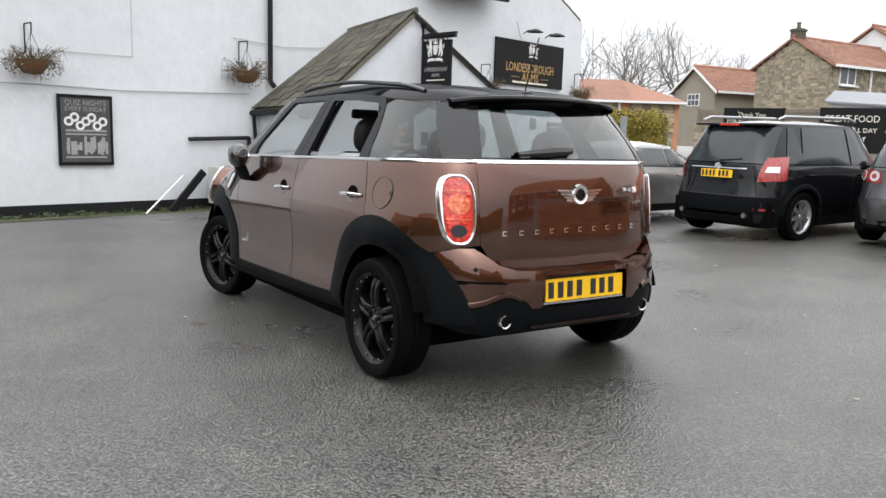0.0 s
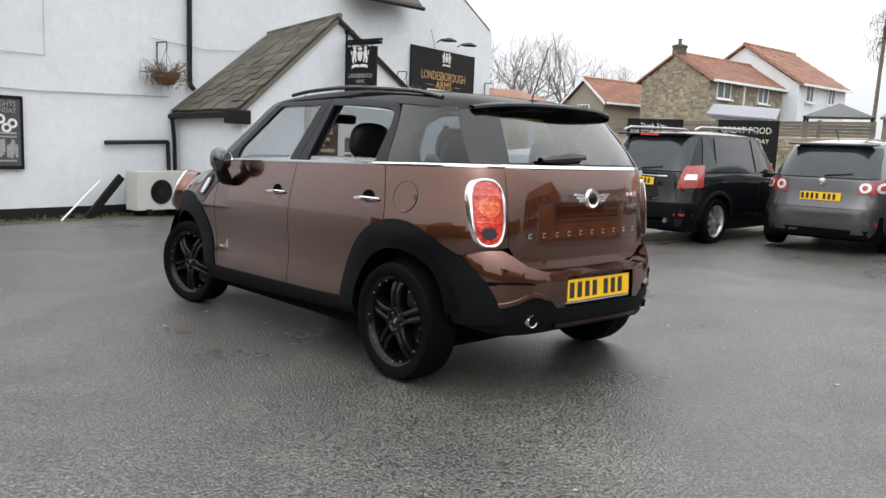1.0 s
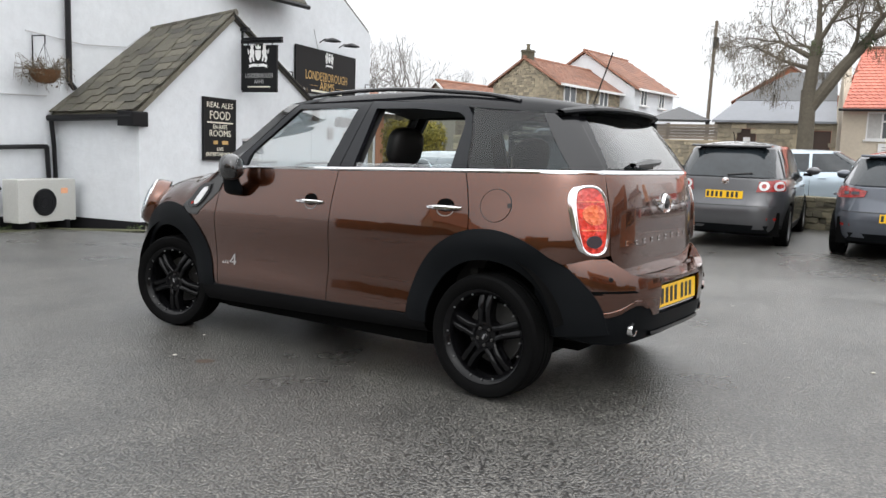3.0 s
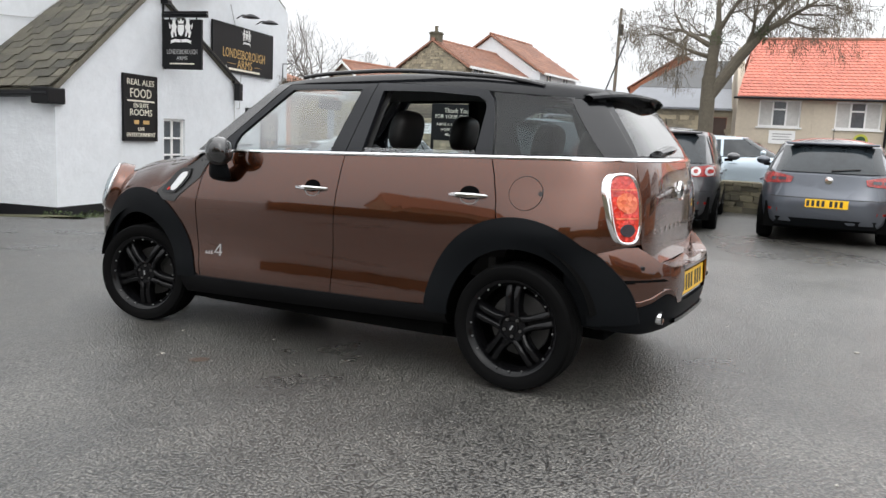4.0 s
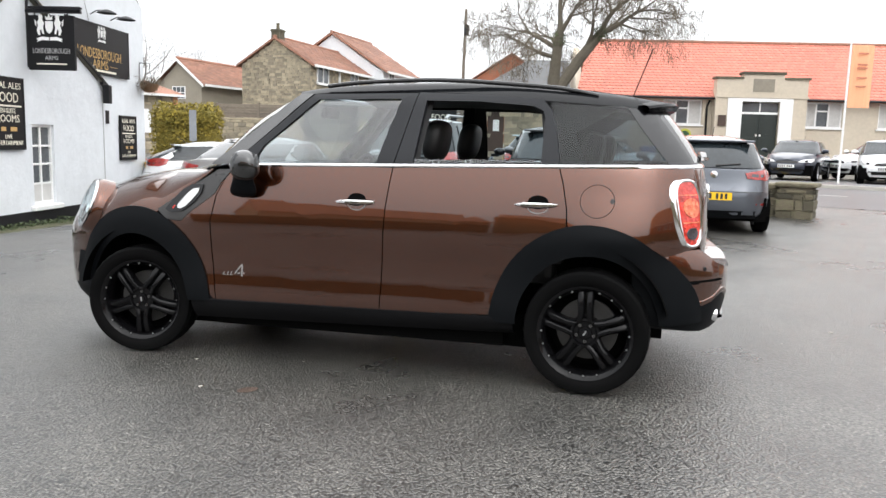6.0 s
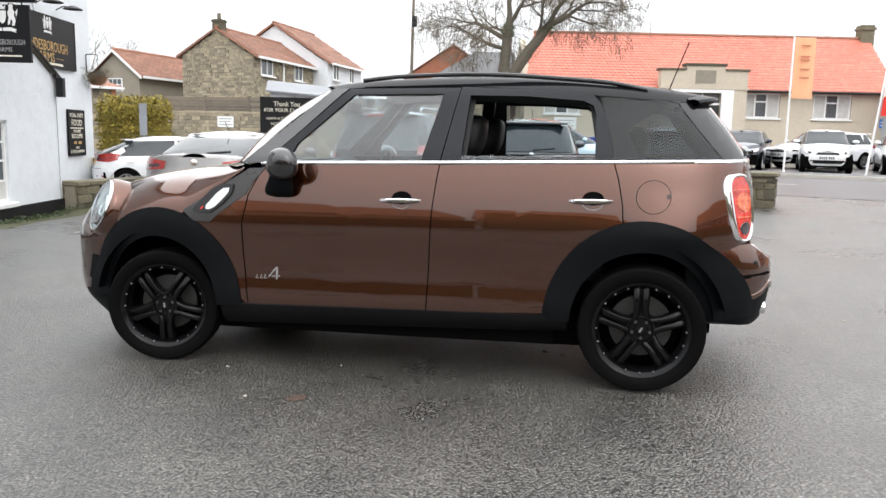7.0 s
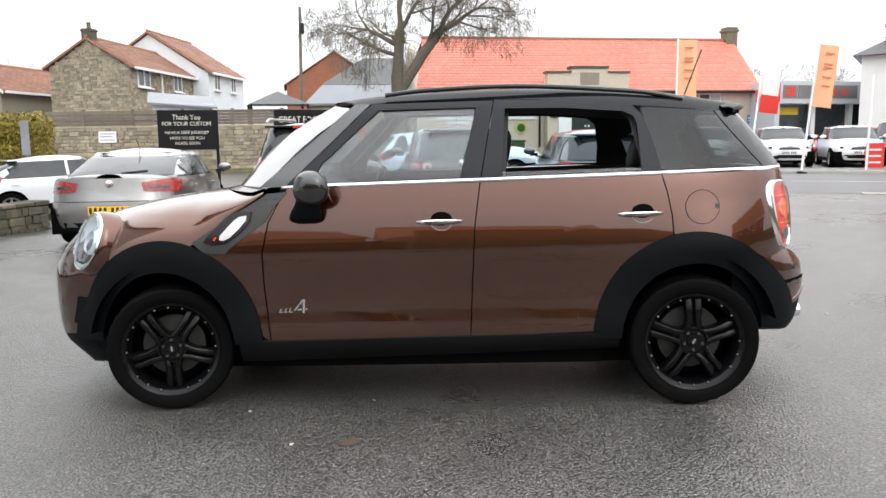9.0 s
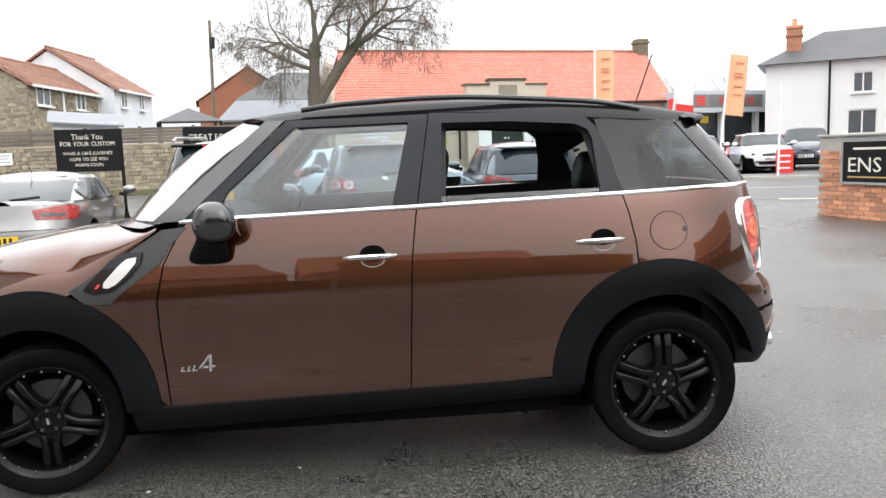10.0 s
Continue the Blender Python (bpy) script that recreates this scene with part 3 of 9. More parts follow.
# small projecting roof high on the wall
bm = slab(bmesh.new(), [(12.4, -0.5, 4.28), (14.55, -0.5, 4.38), (14.55, 0.0, 4.95), (12.4, 0.0, 4.85)], 0.06)
part("porch_roof", bm, SLATE, pub, "small slate canopy high on the wall")
part("porch_gutter", tube(bmesh.new(), [(12.35, -0.52, 4.20), (14.6, -0.52, 4.30)], 0.05), BLACKIRON, pub)

# pipes and cables on the main wall
part("downpipe", tube(bmesh.new(), [(8.58, -0.07, 6.8), (8.58, -0.07, 2.10), (8.66, -0.10, 2.0)], 0.045), BLACKIRON, pub, "black cast-iron downpipe")
part("waste_pipe", tube(bmesh.new(), [(7.0, -0.07, 1.06), (8.14, -0.07, 1.10), (8.17, -0.07, 0.45)], 0.035), BLACKIRON, pub, "black waste pipe bent down the wall")
part("gutter_pipe", tube(bmesh.new(), [(8.24, -0.06, 1.50), (8.28, -0.06, 1.1), (8.30, -0.06, 0.2)], 0.033), BLACKIRON, pub)
CABLE = surface("grey_cable", (0.45, 0.45, 0.45), 0.6, vary=0.1)
part("cable", tube(bmesh.new(), [(2.0, -0.02, 1.74), (4.6, -0.02, 1.80), (5.9, -0.02, 1.78), (8.2, -0.02, 1.86)], 0.009, 5), CABLE, pub)
part("cable", tube(bmesh.new(), [(7.86, -0.03, 2.78), (8.9, -0.03, 2.72), (9.8, -0.03, 2.80), (10.4, -0.03, 3.2)], 0.007, 5), CABLE, pub)
part("cable", tube(bmesh.new(), [(4.4, -0.02, 2.28), (6.1, -0.02, 2.30), (6.1, -0.02, 3.6)], 0.006, 5), CABLE, pub)
part("cable", tube(bmesh.new(), [(12.7, -1.66, 2.4), (13.0, -1.66, 1.95), (13.02, -1.66, -0.05)], 0.008, 5), CABLE, pub)
part("cable", tube(bmesh.new(), [(13.3, -0.02, 1.62), (16.0, -0.02, 1.70), (16.1, -0.02, 2.9), (15.6, -0.02, 4.0)], 0.008, 5), CABLE, pub)
part("vent", boxes((16.30, 16.50, -0.05, -0.001, 1.45, 1.74)), BLACKIRON, pub)


# ---- the village hall ----
HALL = pose(31.1, 22.8, 0, 0, 0, -41.35)
hall = thing("village_hall", HALL, "cream rendered hall with a bright red tiled roof", "building", kind="structure")
HW = [(-7.66, -5.9), (-4.5, -2.66), (2.02, 3.82), (5.45, 7.3)]
holes = [(a, b, 2.44, 3.62) for a, b in HW]
bm = prism(bmesh.new(), [(-8.6, 0.2), (9.2, 0.2), (9.2, 3.78), (-8.6, 3.78)], 0, 0.3, holes)
hall_wall = part("wall", bm, STUCCO, hall)
part("end_wall", prism(bmesh.new(), [(0.3, 0.2), (8.0, 0.2), (8.0, 3.78), (3.4, 6.35), (0.3, 3.78)], 0, 0.3), STUCCO, hall).matrix_local = pose(-8.3, 0, 0, 0, 0, 90)
part("end_wall", prism(bmesh.new(), [(0.3, 0.2), (8.0, 0.2), (8.0, 3.78), (3.4, 6.35), (0.3, 3.78)], 0, 0.3), STUCCO, hall).matrix_local = pose(9.2, 0, 0, 0, 0, 90)
part("back_wall", boxes((-8.6, 9.2, 8.0, 8.3, 0.2, 3.78)), STUCCO, hall)
roof = part("roof", slab(bmesh.new(), [(-8.65, -0.3, 3.72), (9.4, -0.3, 3.72), (9.65, 3.4, 6.70), (-7.85, 3.4, 6.70)], 0.1), REDTILE, hall, "bright red tiled roof")
part("roof_back", slab(bmesh.new(), [(-7.85, 3.405, 6.70), (9.65, 3.405, 6.70), (9.4, 8.5, 3.72), (-8.65, 8.5, 3.72)], 0.1), REDTILE, hall)
part("ridge", tube(bmesh.new(), [(-7.9, 3.4, 6.73), (9.7, 3.4, 6.73)], 0.09), PANTILE, hall)
part("gutter", tube(bmesh.new(), [(-8.8, -0.36, 3.68), (9.1, -0.36, 3.68)], 0.055), BLACKIRON, hall)


def tile_rows(parent, x0, x1, x2, x3, y0, z0, y1, z1, rows, cols, material, name="tile"):
    """Tile courses as thin stepped strips, broken into scalloped tiles."""
    bm = bmesh.new()
    for i in range(rows):
        a, b = i / rows, (i + 1.15) / rows
        for j in range(cols):
            off = 0.5 * (i % 2)
            ua, ub = (j + off) / cols, (j + off + 0.94) / cols
            if ub > 1.0:
                continue
            def at(u, v, lift):
                xa, xb = x0 + (x3 - x0) * v, x1 + (x2 - x1) * v
                return (xa + (xb - xa) * u, y0 + (y1 - y0) * v, z0 + (z1 - z0) * v + lift)
            b2 = min(b, 1.0)
            um = (ua + ub) / 2
            q = [at(ua, a + 0.25 / rows, 0.05), at(um, a, 0.055), at(ub, a + 0.25 / rows, 0.05), at(ub, b2, 0.018), at(ua, b2, 0.018)]
            low = [at(ua, a + 0.25 / rows, 0.02), at(um, a, 0.025), at(ub, a + 0.25 / rows, 0.02)]
            vs = [bm.verts.new(p) for p in q]
            bm.faces.new(vs)
            lo = [bm.verts.new(p) for p in low]
            bm.faces.new((lo[0], lo[1], vs[1], vs[0])), bm.faces.new((lo[1], lo[2], vs[2], vs[1]))
    return part(name, bm, material, parent, kind="stuff")


tile_rows(roof, -8.65, 9.4, 9.65, -7.85, -0.3, 3.72, 3.4, 6.70, 20, 78, REDTILE, "tile_courses")


def casement(parent, x0, x1, z0, z1, y, columns=(0.34, 0.66), transom=None, curtain=True, frame=0.07, sill=True):
    """A white window in an opening: frame, panes, curtains, sill."""
    f = part("window", boxes((x0, x1, y, y + 0.08, z0, z0 + frame), (x0, x1, y, y + 0.08, z1 - frame, z1), (x0, x0 + frame, y, y + 0.08, z0 + frame, z1 - frame), (x1 - frame, x1, y, y + 0.08, z0 + frame, z1 - frame)), WHITEPAINT, parent, "white framed window")
    edges = [x0 + frame] + [x0 + (x1 - x0) * c for c in columns] + [x1 - frame]
    for c in edges[1:-1]:
        part("mullion", boxes((c - frame / 2, c + frame / 2, y - 0.002, y + 0.075, z0 + frame, z1 - frame)), WHITEPAINT, f)
    for a, b in zip(edges, edges[1:]):
        part("pane", boxes((a, b, y + 0.04, y + 0.05, z0 + frame, z1 - frame)), PANE, f)
    if transom:
        a, b = edges[len(edges) // 2 - 1], edges[len(edges) // 2]
        part("transom", boxes((a, b, y - 0.004, y + 0.07, transom, transom + frame)), WHITEPAINT, f)
    if curtain:
        for a, b in ((edges[0], edges[0] + 0.3 * (x1 - x0)), (edges[-1] - 0.3 * (x1 - x0), edges[-1])):
            bm = bmesh.new()
            k = 14
            cs = []
            for i in range(k + 1):
                x = a + (b - a) * i / k
                yy = y + 0.034 - 0.004 * (i % 2)
                cs.append([(x, yy, z0 + frame), (x, yy, z1 - frame)])
            loft(bm, cs)
            part("curtain", bm, CURTAIN, f)
    if sill:
        part("window_sill", boxes((x0 - 0.08, x1 + 0.08, y - 0.16, y, z0 - 0.08, z0), bevel=0.01), WHITEPAINT, f)
    return f


for a, b in HW:
    casement(hall, a, b, 2.44, 3.62, 0.08, transom=3.18)

# stepped porch with the double door
outline = [(-2.2, 0.2), (1.95, 0.2), (1.95, 4.58), (0.85, 4.58), (0.85, 4.80), (-0.98, 4.80), (-0.98, 4.58), (-2.2, 4.58)]
prism_bm = prism(bmesh.new(), outline, -0.6, -0.002, holes=[(-0.98, 0.72, 1.0, 3.55)])
porch = part("porch", prism_bm, STUCCO, hall, "stepped parapet porch in pale stone")
part("coping", boxes((-2.28, -1.0, -0.66, 0.05, 4.58, 4.68), (0.87, 2.03, -0.66, 0.05, 4.58, 4.68), (-1.05, 0.92, -0.66, 0.05, 4.80, 4.92), bevel=0.012), DARKSTONE, porch)
part("name_stone", boxes((-0.55, 0.42, -0.615, -0.602, 4.0, 4.6)), PEBBLE, porch, "weathered blank name stone")
part("cornice", boxes((-2.26, 2.01, -0.65, -0.602, 3.72, 3.8)), STUCCO, porch)
part("door_surround", boxes((-1.65, -0.985, -0.64, -0.602, 1.0, 3.7), (0.725, 1.32, -0.64, -0.602, 1.0, 3.7), (-0.98, 0.72, -0.64, -0.602, 3.55, 3.7)), WHITEPAINT, porch, "white painted door surround")
for a, b in ((-0.96, -0.135), (-0.125, 0.70)):
    d = part("door", boxes((a, b, -0.45, -0.39, 1.0, 2.98), bevel=0.01), GREENDOOR, porch, "dark green double door leaf")
    part("door_panel", boxes((a + 0.12, b - 0.12, -0.462, -0.451, 1.2, 1.9), (a + 0.12, b - 0.12, -0.462, -0.451, 2.05, 2.8), bevel=0.004), GREENDOOR, d)
    part("door_handle", boxes((b - 0.12 if a < -0.5 else a + 0.04, b - 0.04 if a < -0.5 else a + 0.12, -0.50, -0.451, 1.95, 2.05), bevel=0.01), SATIN, d)
for a, b in ((-0.96, -0.15), (-0.10, 0.70)):
    part("fanlight", boxes((a, b, -0.43, -0.41, 3.08, 3.5)), PANE, porch)
part("transom_bar", boxes((-0.98, 0.72, -0.47, -0.39, 2.98, 3.08), (-0.15, -0.10, -0.47, -0.39, 3.08, 3.55)), WHITEPAINT, porch)
part("step", boxes((-1.6, 1.4, -1.3, -0.602, 0.2, 0.98), bevel=0.02), CONCRETE, porch)
part("notice_case", boxes((-2.05, -1.7, -0.66, -0.605, 2.4, 2.9)), BROWNDOOR, porch)
part("chimney", boxes((9.1, 9.75, 3.1, 3.75, 6.1, 7.40), (9.04, 9.81, 3.04, 3.81, 7.15, 7.27)), DARKSTONE, hall, "dark stone chimney stack")
part("downpipe", tube(bmesh.new(), [(-2.35, -0.06, 3.6), (-2.45, -0.06, 3.3), (-2.45, -0.06, 1.0)], 0.05), BLACKIRON, hall)
part("downpipe", tube(bmesh.new(), [(1.98, -0.10, 3.6), (2.0, -0.10, 1.0)], 0.05), BLACKIRON, hall)
part("blocked_panel", boxes((-5.4, -4.75, -0.02, -0.001, 1.6, 3.4)), STUCCO, hall)


# ---- stone house, white house, bungalow, outbuilding ----
def house(name, origin, rz, gable_w, length, base, eave, ridge, wall_mat, roof_mat, label, over=0.18):
    """Local x along the ridge from the near gable, y across the gable (0 = front wall)."""
    h = thing(name, pose(*origin, 0, 0, 0, rz)if len(origin) == 2 else pose(*origin, 0, 0, rz), label, "house", kind="structure")
    part("front_wall", boxes((0, length, 0, 0.3, base, eave)), wall_mat, h)
    part("back_wall", boxes((0, length, gable_w - 0.3, gable_w, base, eave)), wall_mat, h)
    for x in (0.0, length - 0.3):
        g = prism(bmesh.new(), [(0.302, base), (gable_w - 0.302, base), (gable_w - 0.302, eave), (gable_w / 2, ridge - 0.12), (0.302, eave)], 0, 0.3)
        bmesh.ops.transform(g, matrix=pose(x, 0, 0, 0, 0, 90) @ Matrix.Diagonal((1, -1, 1, 1)), verts=g.verts)
        part("gable_wall", g, wall_mat, h)
    k = (ridge - eave) / (gable_w / 2)
    r = part("roof", slab(bmesh.new(), [(-over, -0.3, eave - 0.3 * k + 0.06), (length + over, -0.3, eave - 0.3 * k + 0.06), (length + over, gable_w / 2, ridge + 0.06), (-over, gable_w / 2, ridge + 0.06)], 0.12), roof_mat, h)
    part("roof_back", slab(bmesh.new(), [(-over, gable_w / 2 + 0.004, ridge + 0.06), (length + over, gable_w / 2 + 0.004, ridge + 0.06), (length + over, gable_w + 0.3, eave - 0.3 * k + 0.06), (-over, gable_w + 0.3, eave - 0.3 * k + 0.06)], 0.12), roof_mat, h)
    tile_rows(r, -over, length + over, length + over, -over, -0.3, eave - 0.3 * k + 0.06, gable_w / 2, ridge + 0.06, 14, int(length / 0.42), roof_mat, "tile_courses")
    part("ridge", tube(bmesh.new(), [(-over, gable_w / 2, ridge + 0.08), (length + over, gable_w / 2, ridge + 0.08)], 0.09), roof_mat, h)
    part("gutter", boxes((-0.05, length + 0.05, -0.42, -0.30, eave - 0.32 * k - 0.06, eave - 0.3 * k + 0.06)), WHITEPAINT, h)
    return h


stone_house = house("stone_house", (17.2, 41.75), 34, 4.4, 8.0, 0.9, 5.5, 6.85, MORTAR, PANTILE, "sandstone house with a clay pantile roof")
for a, b in ((0.75, 2.15), (5.0, 6.15)):
    casement(stone_house, a, b, 4.4, 5.4, -0.06, columns=(0.5,), curtain=False, sill=True)
part("downpipe", tube(bmesh.new(), [(3.4, -0.1, 5.5), (3.4, -0.1, 2.0)], 0.07), WHITEPAINT, stone_house)
part("chimney", boxes((0.0, 0.55, 1.95, 2.5, 6.6, 7.35), (-0.04, 0.59, 1.9, 2.55, 7.22, 7.3)), DARKSTONE, stone_house)
part("chimney_pot", lathe(bmesh.new(), [(0.11, 7.35), (0.09, 7.62), (0.12, 7.64), (0.12, 7.68), (0.06, 7.68)], 12, pose(0.27, 2.22, 0)), DARKSTONE, stone_house)

white_house = house("white_house", (24.2, 45.2), 34, 7.4, 6.0, 0.9, 5.85, 8.2, WHITEWASH, PANTILE, "white rendered house with a clay pantile roof")
for a, b in ((0.8, 1.75), (3.6, 4.5)):
    casement(white_house, a, b, 4.7, 5.7, -0.06, columns=(0.5,), curtain=False)

bungalow = house("rendered_cottage", (13.4, 48.4), 30, 3.4, 9.0, 1.0, 4.5, 5.8, PEBBLE, PANTILE, "low brown rendered cottage with an orange tiled roof")
outbuilding = thing("stone_outbuilding", pose(7.05, 41.8, -0.48, 0, 0, 4), "low stone outbuilding with a hipped pantile roof", "building", kind="structure")

# ---- car bodies: sheet panels laid on one rounded shell ----
class Shell:
    """Half width and the rear and front ends by height; the plan is a rounded rectangle. x to the rear, y to the right side."""

    def __init__(self, wide, rear, front, nr=5.0, nf=4.0):
        self.wide, self.rear_t, self.front_t, self.nr, self.nf = wide, rear, front, nr, nf

    def half(self, x, z):
        n, end = (self.nr, smooth_table(self.rear_t, z)) if x > 0 else (self.nf, smooth_table(self.front_t, z))
        return smooth_table(self.wide, z) * (1 - min(abs(x) / end, 0.9999) ** n) ** (1 / n)

    def end(self, y, z, s):
        n, end = (self.nr, smooth_table(self.rear_t, z)) if s > 0 else (self.nf, smooth_table(self.front_t, z))
        return s * end * (1 - min(abs(y) / smooth_table(self.wide, z), 0.9999) ** n) ** (1 / n)

    def corner(self, z, s):
        n, end = (self.nr, smooth_table(self.rear_t, z)) if s > 0 else (self.nf, smooth_table(self.front_t, z))
        k = 0.5 ** (1 / n)
        return k * end, k * smooth_table(self.wide, z)

    def side(self, x, z, sgn=-1, out=0.0):
        """A point of the side; past the corner it goes on round the end."""
        s = 1 if x > 0 else -1
        xb, yb = self.corner(z, s)
        if abs(x) <= xb:
            y = self.half(x, z)
            return Vector((x, sgn * (y + out), z))
        y = max(yb - (abs(x) - xb), 0)
        return Vector((self.end(y, z, s) + s * out * 0.9, sgn * (y + out * 0.5), z))

    def back(self, y, z, s=1, out=0.0):
        """A point of the rear (s = 1) or the front; past the corner it goes on along the side."""
        xb, yb = self.corner(z, s)
        if abs(y) <= yb:
            return Vector((self.end(y, z, s) + s * out, y, z))
        x = s * (xb - (abs(y) - yb))
        return Vector((x + s * 0.5 * out, math.copysign(self.half(x, z) + out * 0.9, y), z))


def panel(poly, where, step, inward, thick):
    """A sheet cut to an outline, laid by where(a, b), with its edges turned inward."""
    bm = bmesh.new()
    f = bm.faces.new([bm.verts.new((a, 0, b)) for a, b in poly])
    f.normal_update()
    bmesh.ops.triangulate(bm, faces=[f], quad_method="BEAUTY", ngon_method="EAR_CLIP")
    for axis in (0, 2):
        lo, hi = min(v.co[axis] for v in bm.verts), max(v.co[axis] for v in bm.verts)
        k = math.ceil(lo / step)
        while k * step < hi:
            no = [0, 0, 0]
            no[axis] = 1
            co = [0, 0, 0]
            co[axis] = k * step + 1e-5
            bmesh.ops.bisect_plane(bm, geom=bm.verts[:] + bm.edges[:] + bm.faces[:], plane_co=co, plane_no=no)
            k += 1
    for v in bm.verts:
        v.co = where(v.co.x, v.co.z)
    out = Vector(inward) * -1
    bm.normal_update()
    if sum((f.normal.dot(out) * f.calc_area() for f in bm.faces)) < 0:
        bmesh.ops.reverse_faces(bm, faces=bm.faces[:])
    if thick:
        edges = [e for e in bm.edges if e.is_boundary]
        ex = bmesh.ops.extrude_edge_only(bm, edges=edges)
        bmesh.ops.translate(bm, vec=Vector(inward) * thick, verts=[v for v in ex["geom"] if isinstance(v, bmesh.types.BMVert)])
    return bm


def arc(cx, cz, rx, rz, a0, a1, n):
    return [(cx + rx * math.cos(radians(a0 + (a1 - a0) * i / n)), cz + rz * math.sin(radians(a0 + (a1 - a0) * i / n))) for i in range(n + 1)]


def oval(cx, cz, rx, rz, n=28, p=2.0):
    pts = []
    for i in range(n):
        c, s = math.cos(2 * math.pi * i / n), math.sin(2 * math.pi * i / n)
        pts.append((cx + rx * math.copysign(abs(c) ** (2 / p), c), cz + rz * math.copysign(abs(s) ** (2 / p), s)))
    return pts


def ring_panel(outer, inner, where, inward, thick):
    """A closed band between two outlines of as many points."""
    bm = bmesh.new()
    mid = [((a + c) / 2, (b + d) / 2) for (a, b), (c, d) in zip(outer, inner)]
    inn = Vector(inward)
    rows = [[where(*p) + inn * thick for p in outer], [where(*p) for p in outer], [where(*p) - inn * 0.004 for p in mid], [where(*p) for p in inner], [where(*p) + inn * thick for p in inner]]
    rings = [[bm.verts.new(p) for p in r] for r in rows]
    n = len(outer)
    for a, b in zip(rings, rings[1:]):
        for i in range(n):
            bm.faces.new((a[i], a[(i + 1) % n], b[(i + 1) % n], b[i]))
    return bm


def arch_band(shell, cx, cz, outer, inner, a0, a1, sgn, proud, n=28, lip=0.04):
    """Wheel arch cladding: a swelling band from the outer to the inner ellipse with a deep inner lip."""
    bm = bmesh.new()
    rows = []
    for k in range(7):
        u = k / 6
        rx, rz = outer[0] + (inner[0] - outer[0]) * u, outer[1] + (inner[1] - outer[1]) * u
        o = proud * (0.35 + 0.65 * math.sin(min(1, u * 1.6) * math.pi / 2))
        rows.append([shell.side(x, max(z, 0.2), sgn, o) for x, z in arc(cx, cz, rx, rz, a0, a1, n)])
    rows.insert(0, [p + Vector((0, -sgn * 0.03, 0)) for p in rows[0]])
    rows.append([p + Vector((0, -sgn * 0.012, 0)) for p in rows[-1]])
    mid = Vector((cx, 0, cz))
    rows.append([p + Vector((0, -sgn * lip, 0)) + Vector((p.x - mid.x, 0, p.z - mid.z)).normalized() * 0.05 for p in rows[-1]])
    loft(bm, rows)
    return bm


def tyre(parent, r, w, rim_r, rz_m, material=None, tread=True):
    """A tyre about its local z axis, tread blocks cut round it."""
    seg = 72
    prof = [(rim_r, -w * 0.42), (rim_r + 0.012, -w * 0.47), (rim_r + (r - rim_r) * 0.5, -w * 0.515), (r - 0.022, -w * 0.47), (r - 0.006, -w * 0.40), (r, -w * 0.30), (r, -w * 0.11), (r - 0.006, -w * 0.10), (r - 0.006, -w * 0.07), (r, -w * 0.06), (r, w * 0.06), (r - 0.006, w * 0.07), (r - 0.006, w * 0.10), (r, w * 0.11), (r, w * 0.30), (r - 0.006, w * 0.40), (r - 0.022, w * 0.47), (r - 0.2 * (r - rim_r), w * 0.50), (rim_r + (r - rim_r) * 0.5, w * 0.515), (rim_r + 0.012, w * 0.47), (rim_r, w * 0.42)]
    bm = lathe(bmesh.new(), prof, seg)
    if tread:
        for v in bm.verts:
            rad = math.hypot(v.co.x, v.co.y)
            if rad > r - 0.004 and abs(v.co.z) > w * 0.25:
                if round(math.degrees(math.atan2(v.co.y, v.co.x)) / 5) % 2:
                    v.co.x, v.co.y = v.co.x * (r - 0.008) / rad, v.co.y * (r - 0.008) / rad
    bmesh.ops.transform(bm, matrix=rz_m, verts=bm.verts)
    return part("tyre", bm, RUBBER, parent, smooth=True)


def twin_spoke(k, r_hub, r_rim, face):
    """One double spoke with a groove down its middle, widening to the rim, in the wheel's own plane, at turn k of five."""
    bm = bmesh.new()
    for side in (-1, 1):
        rows = []
        for u in (0.0, 0.12, 0.28, 0.45, 0.62, 0.78, 0.9, 1.0):
            rr = r_hub + (r_rim - r_hub) * u
            off = side * (0.0185 + 0.006 * u + 0.008 * max(0, 0.25 - u) * 4)
            hw = 0.0150 + 0.0055 * u + 0.010 * max(0, 0.2 - u)
            dz = face - 0.004 - 0.022 * u ** 2.5 + 0.012 * math.sin(u * math.pi)
            rows.append([(rr, off + hw * a, dz + d) for a, d in ((-1, -0.06), (-1, -0.016), (-0.8, -0.006), (-0.4, 0.0), (0.3, 0.0), (0.8, -0.006), (1, -0.016), (1, -0.06))])
        loft(bm, rows, close=True)
    loft(bm, [[(r_hub + (r_rim - r_hub) * u, y, face - 0.022 * u ** 2.5 - 0.026) for y in (-0.03, 0.03)] for u in (0.0, 0.5, 1.0)])
    bmesh.ops.transform(bm, matrix=pose(0, 0, 0, 0, 0, 90 + 72 * k), verts=bm.verts)
    return bm


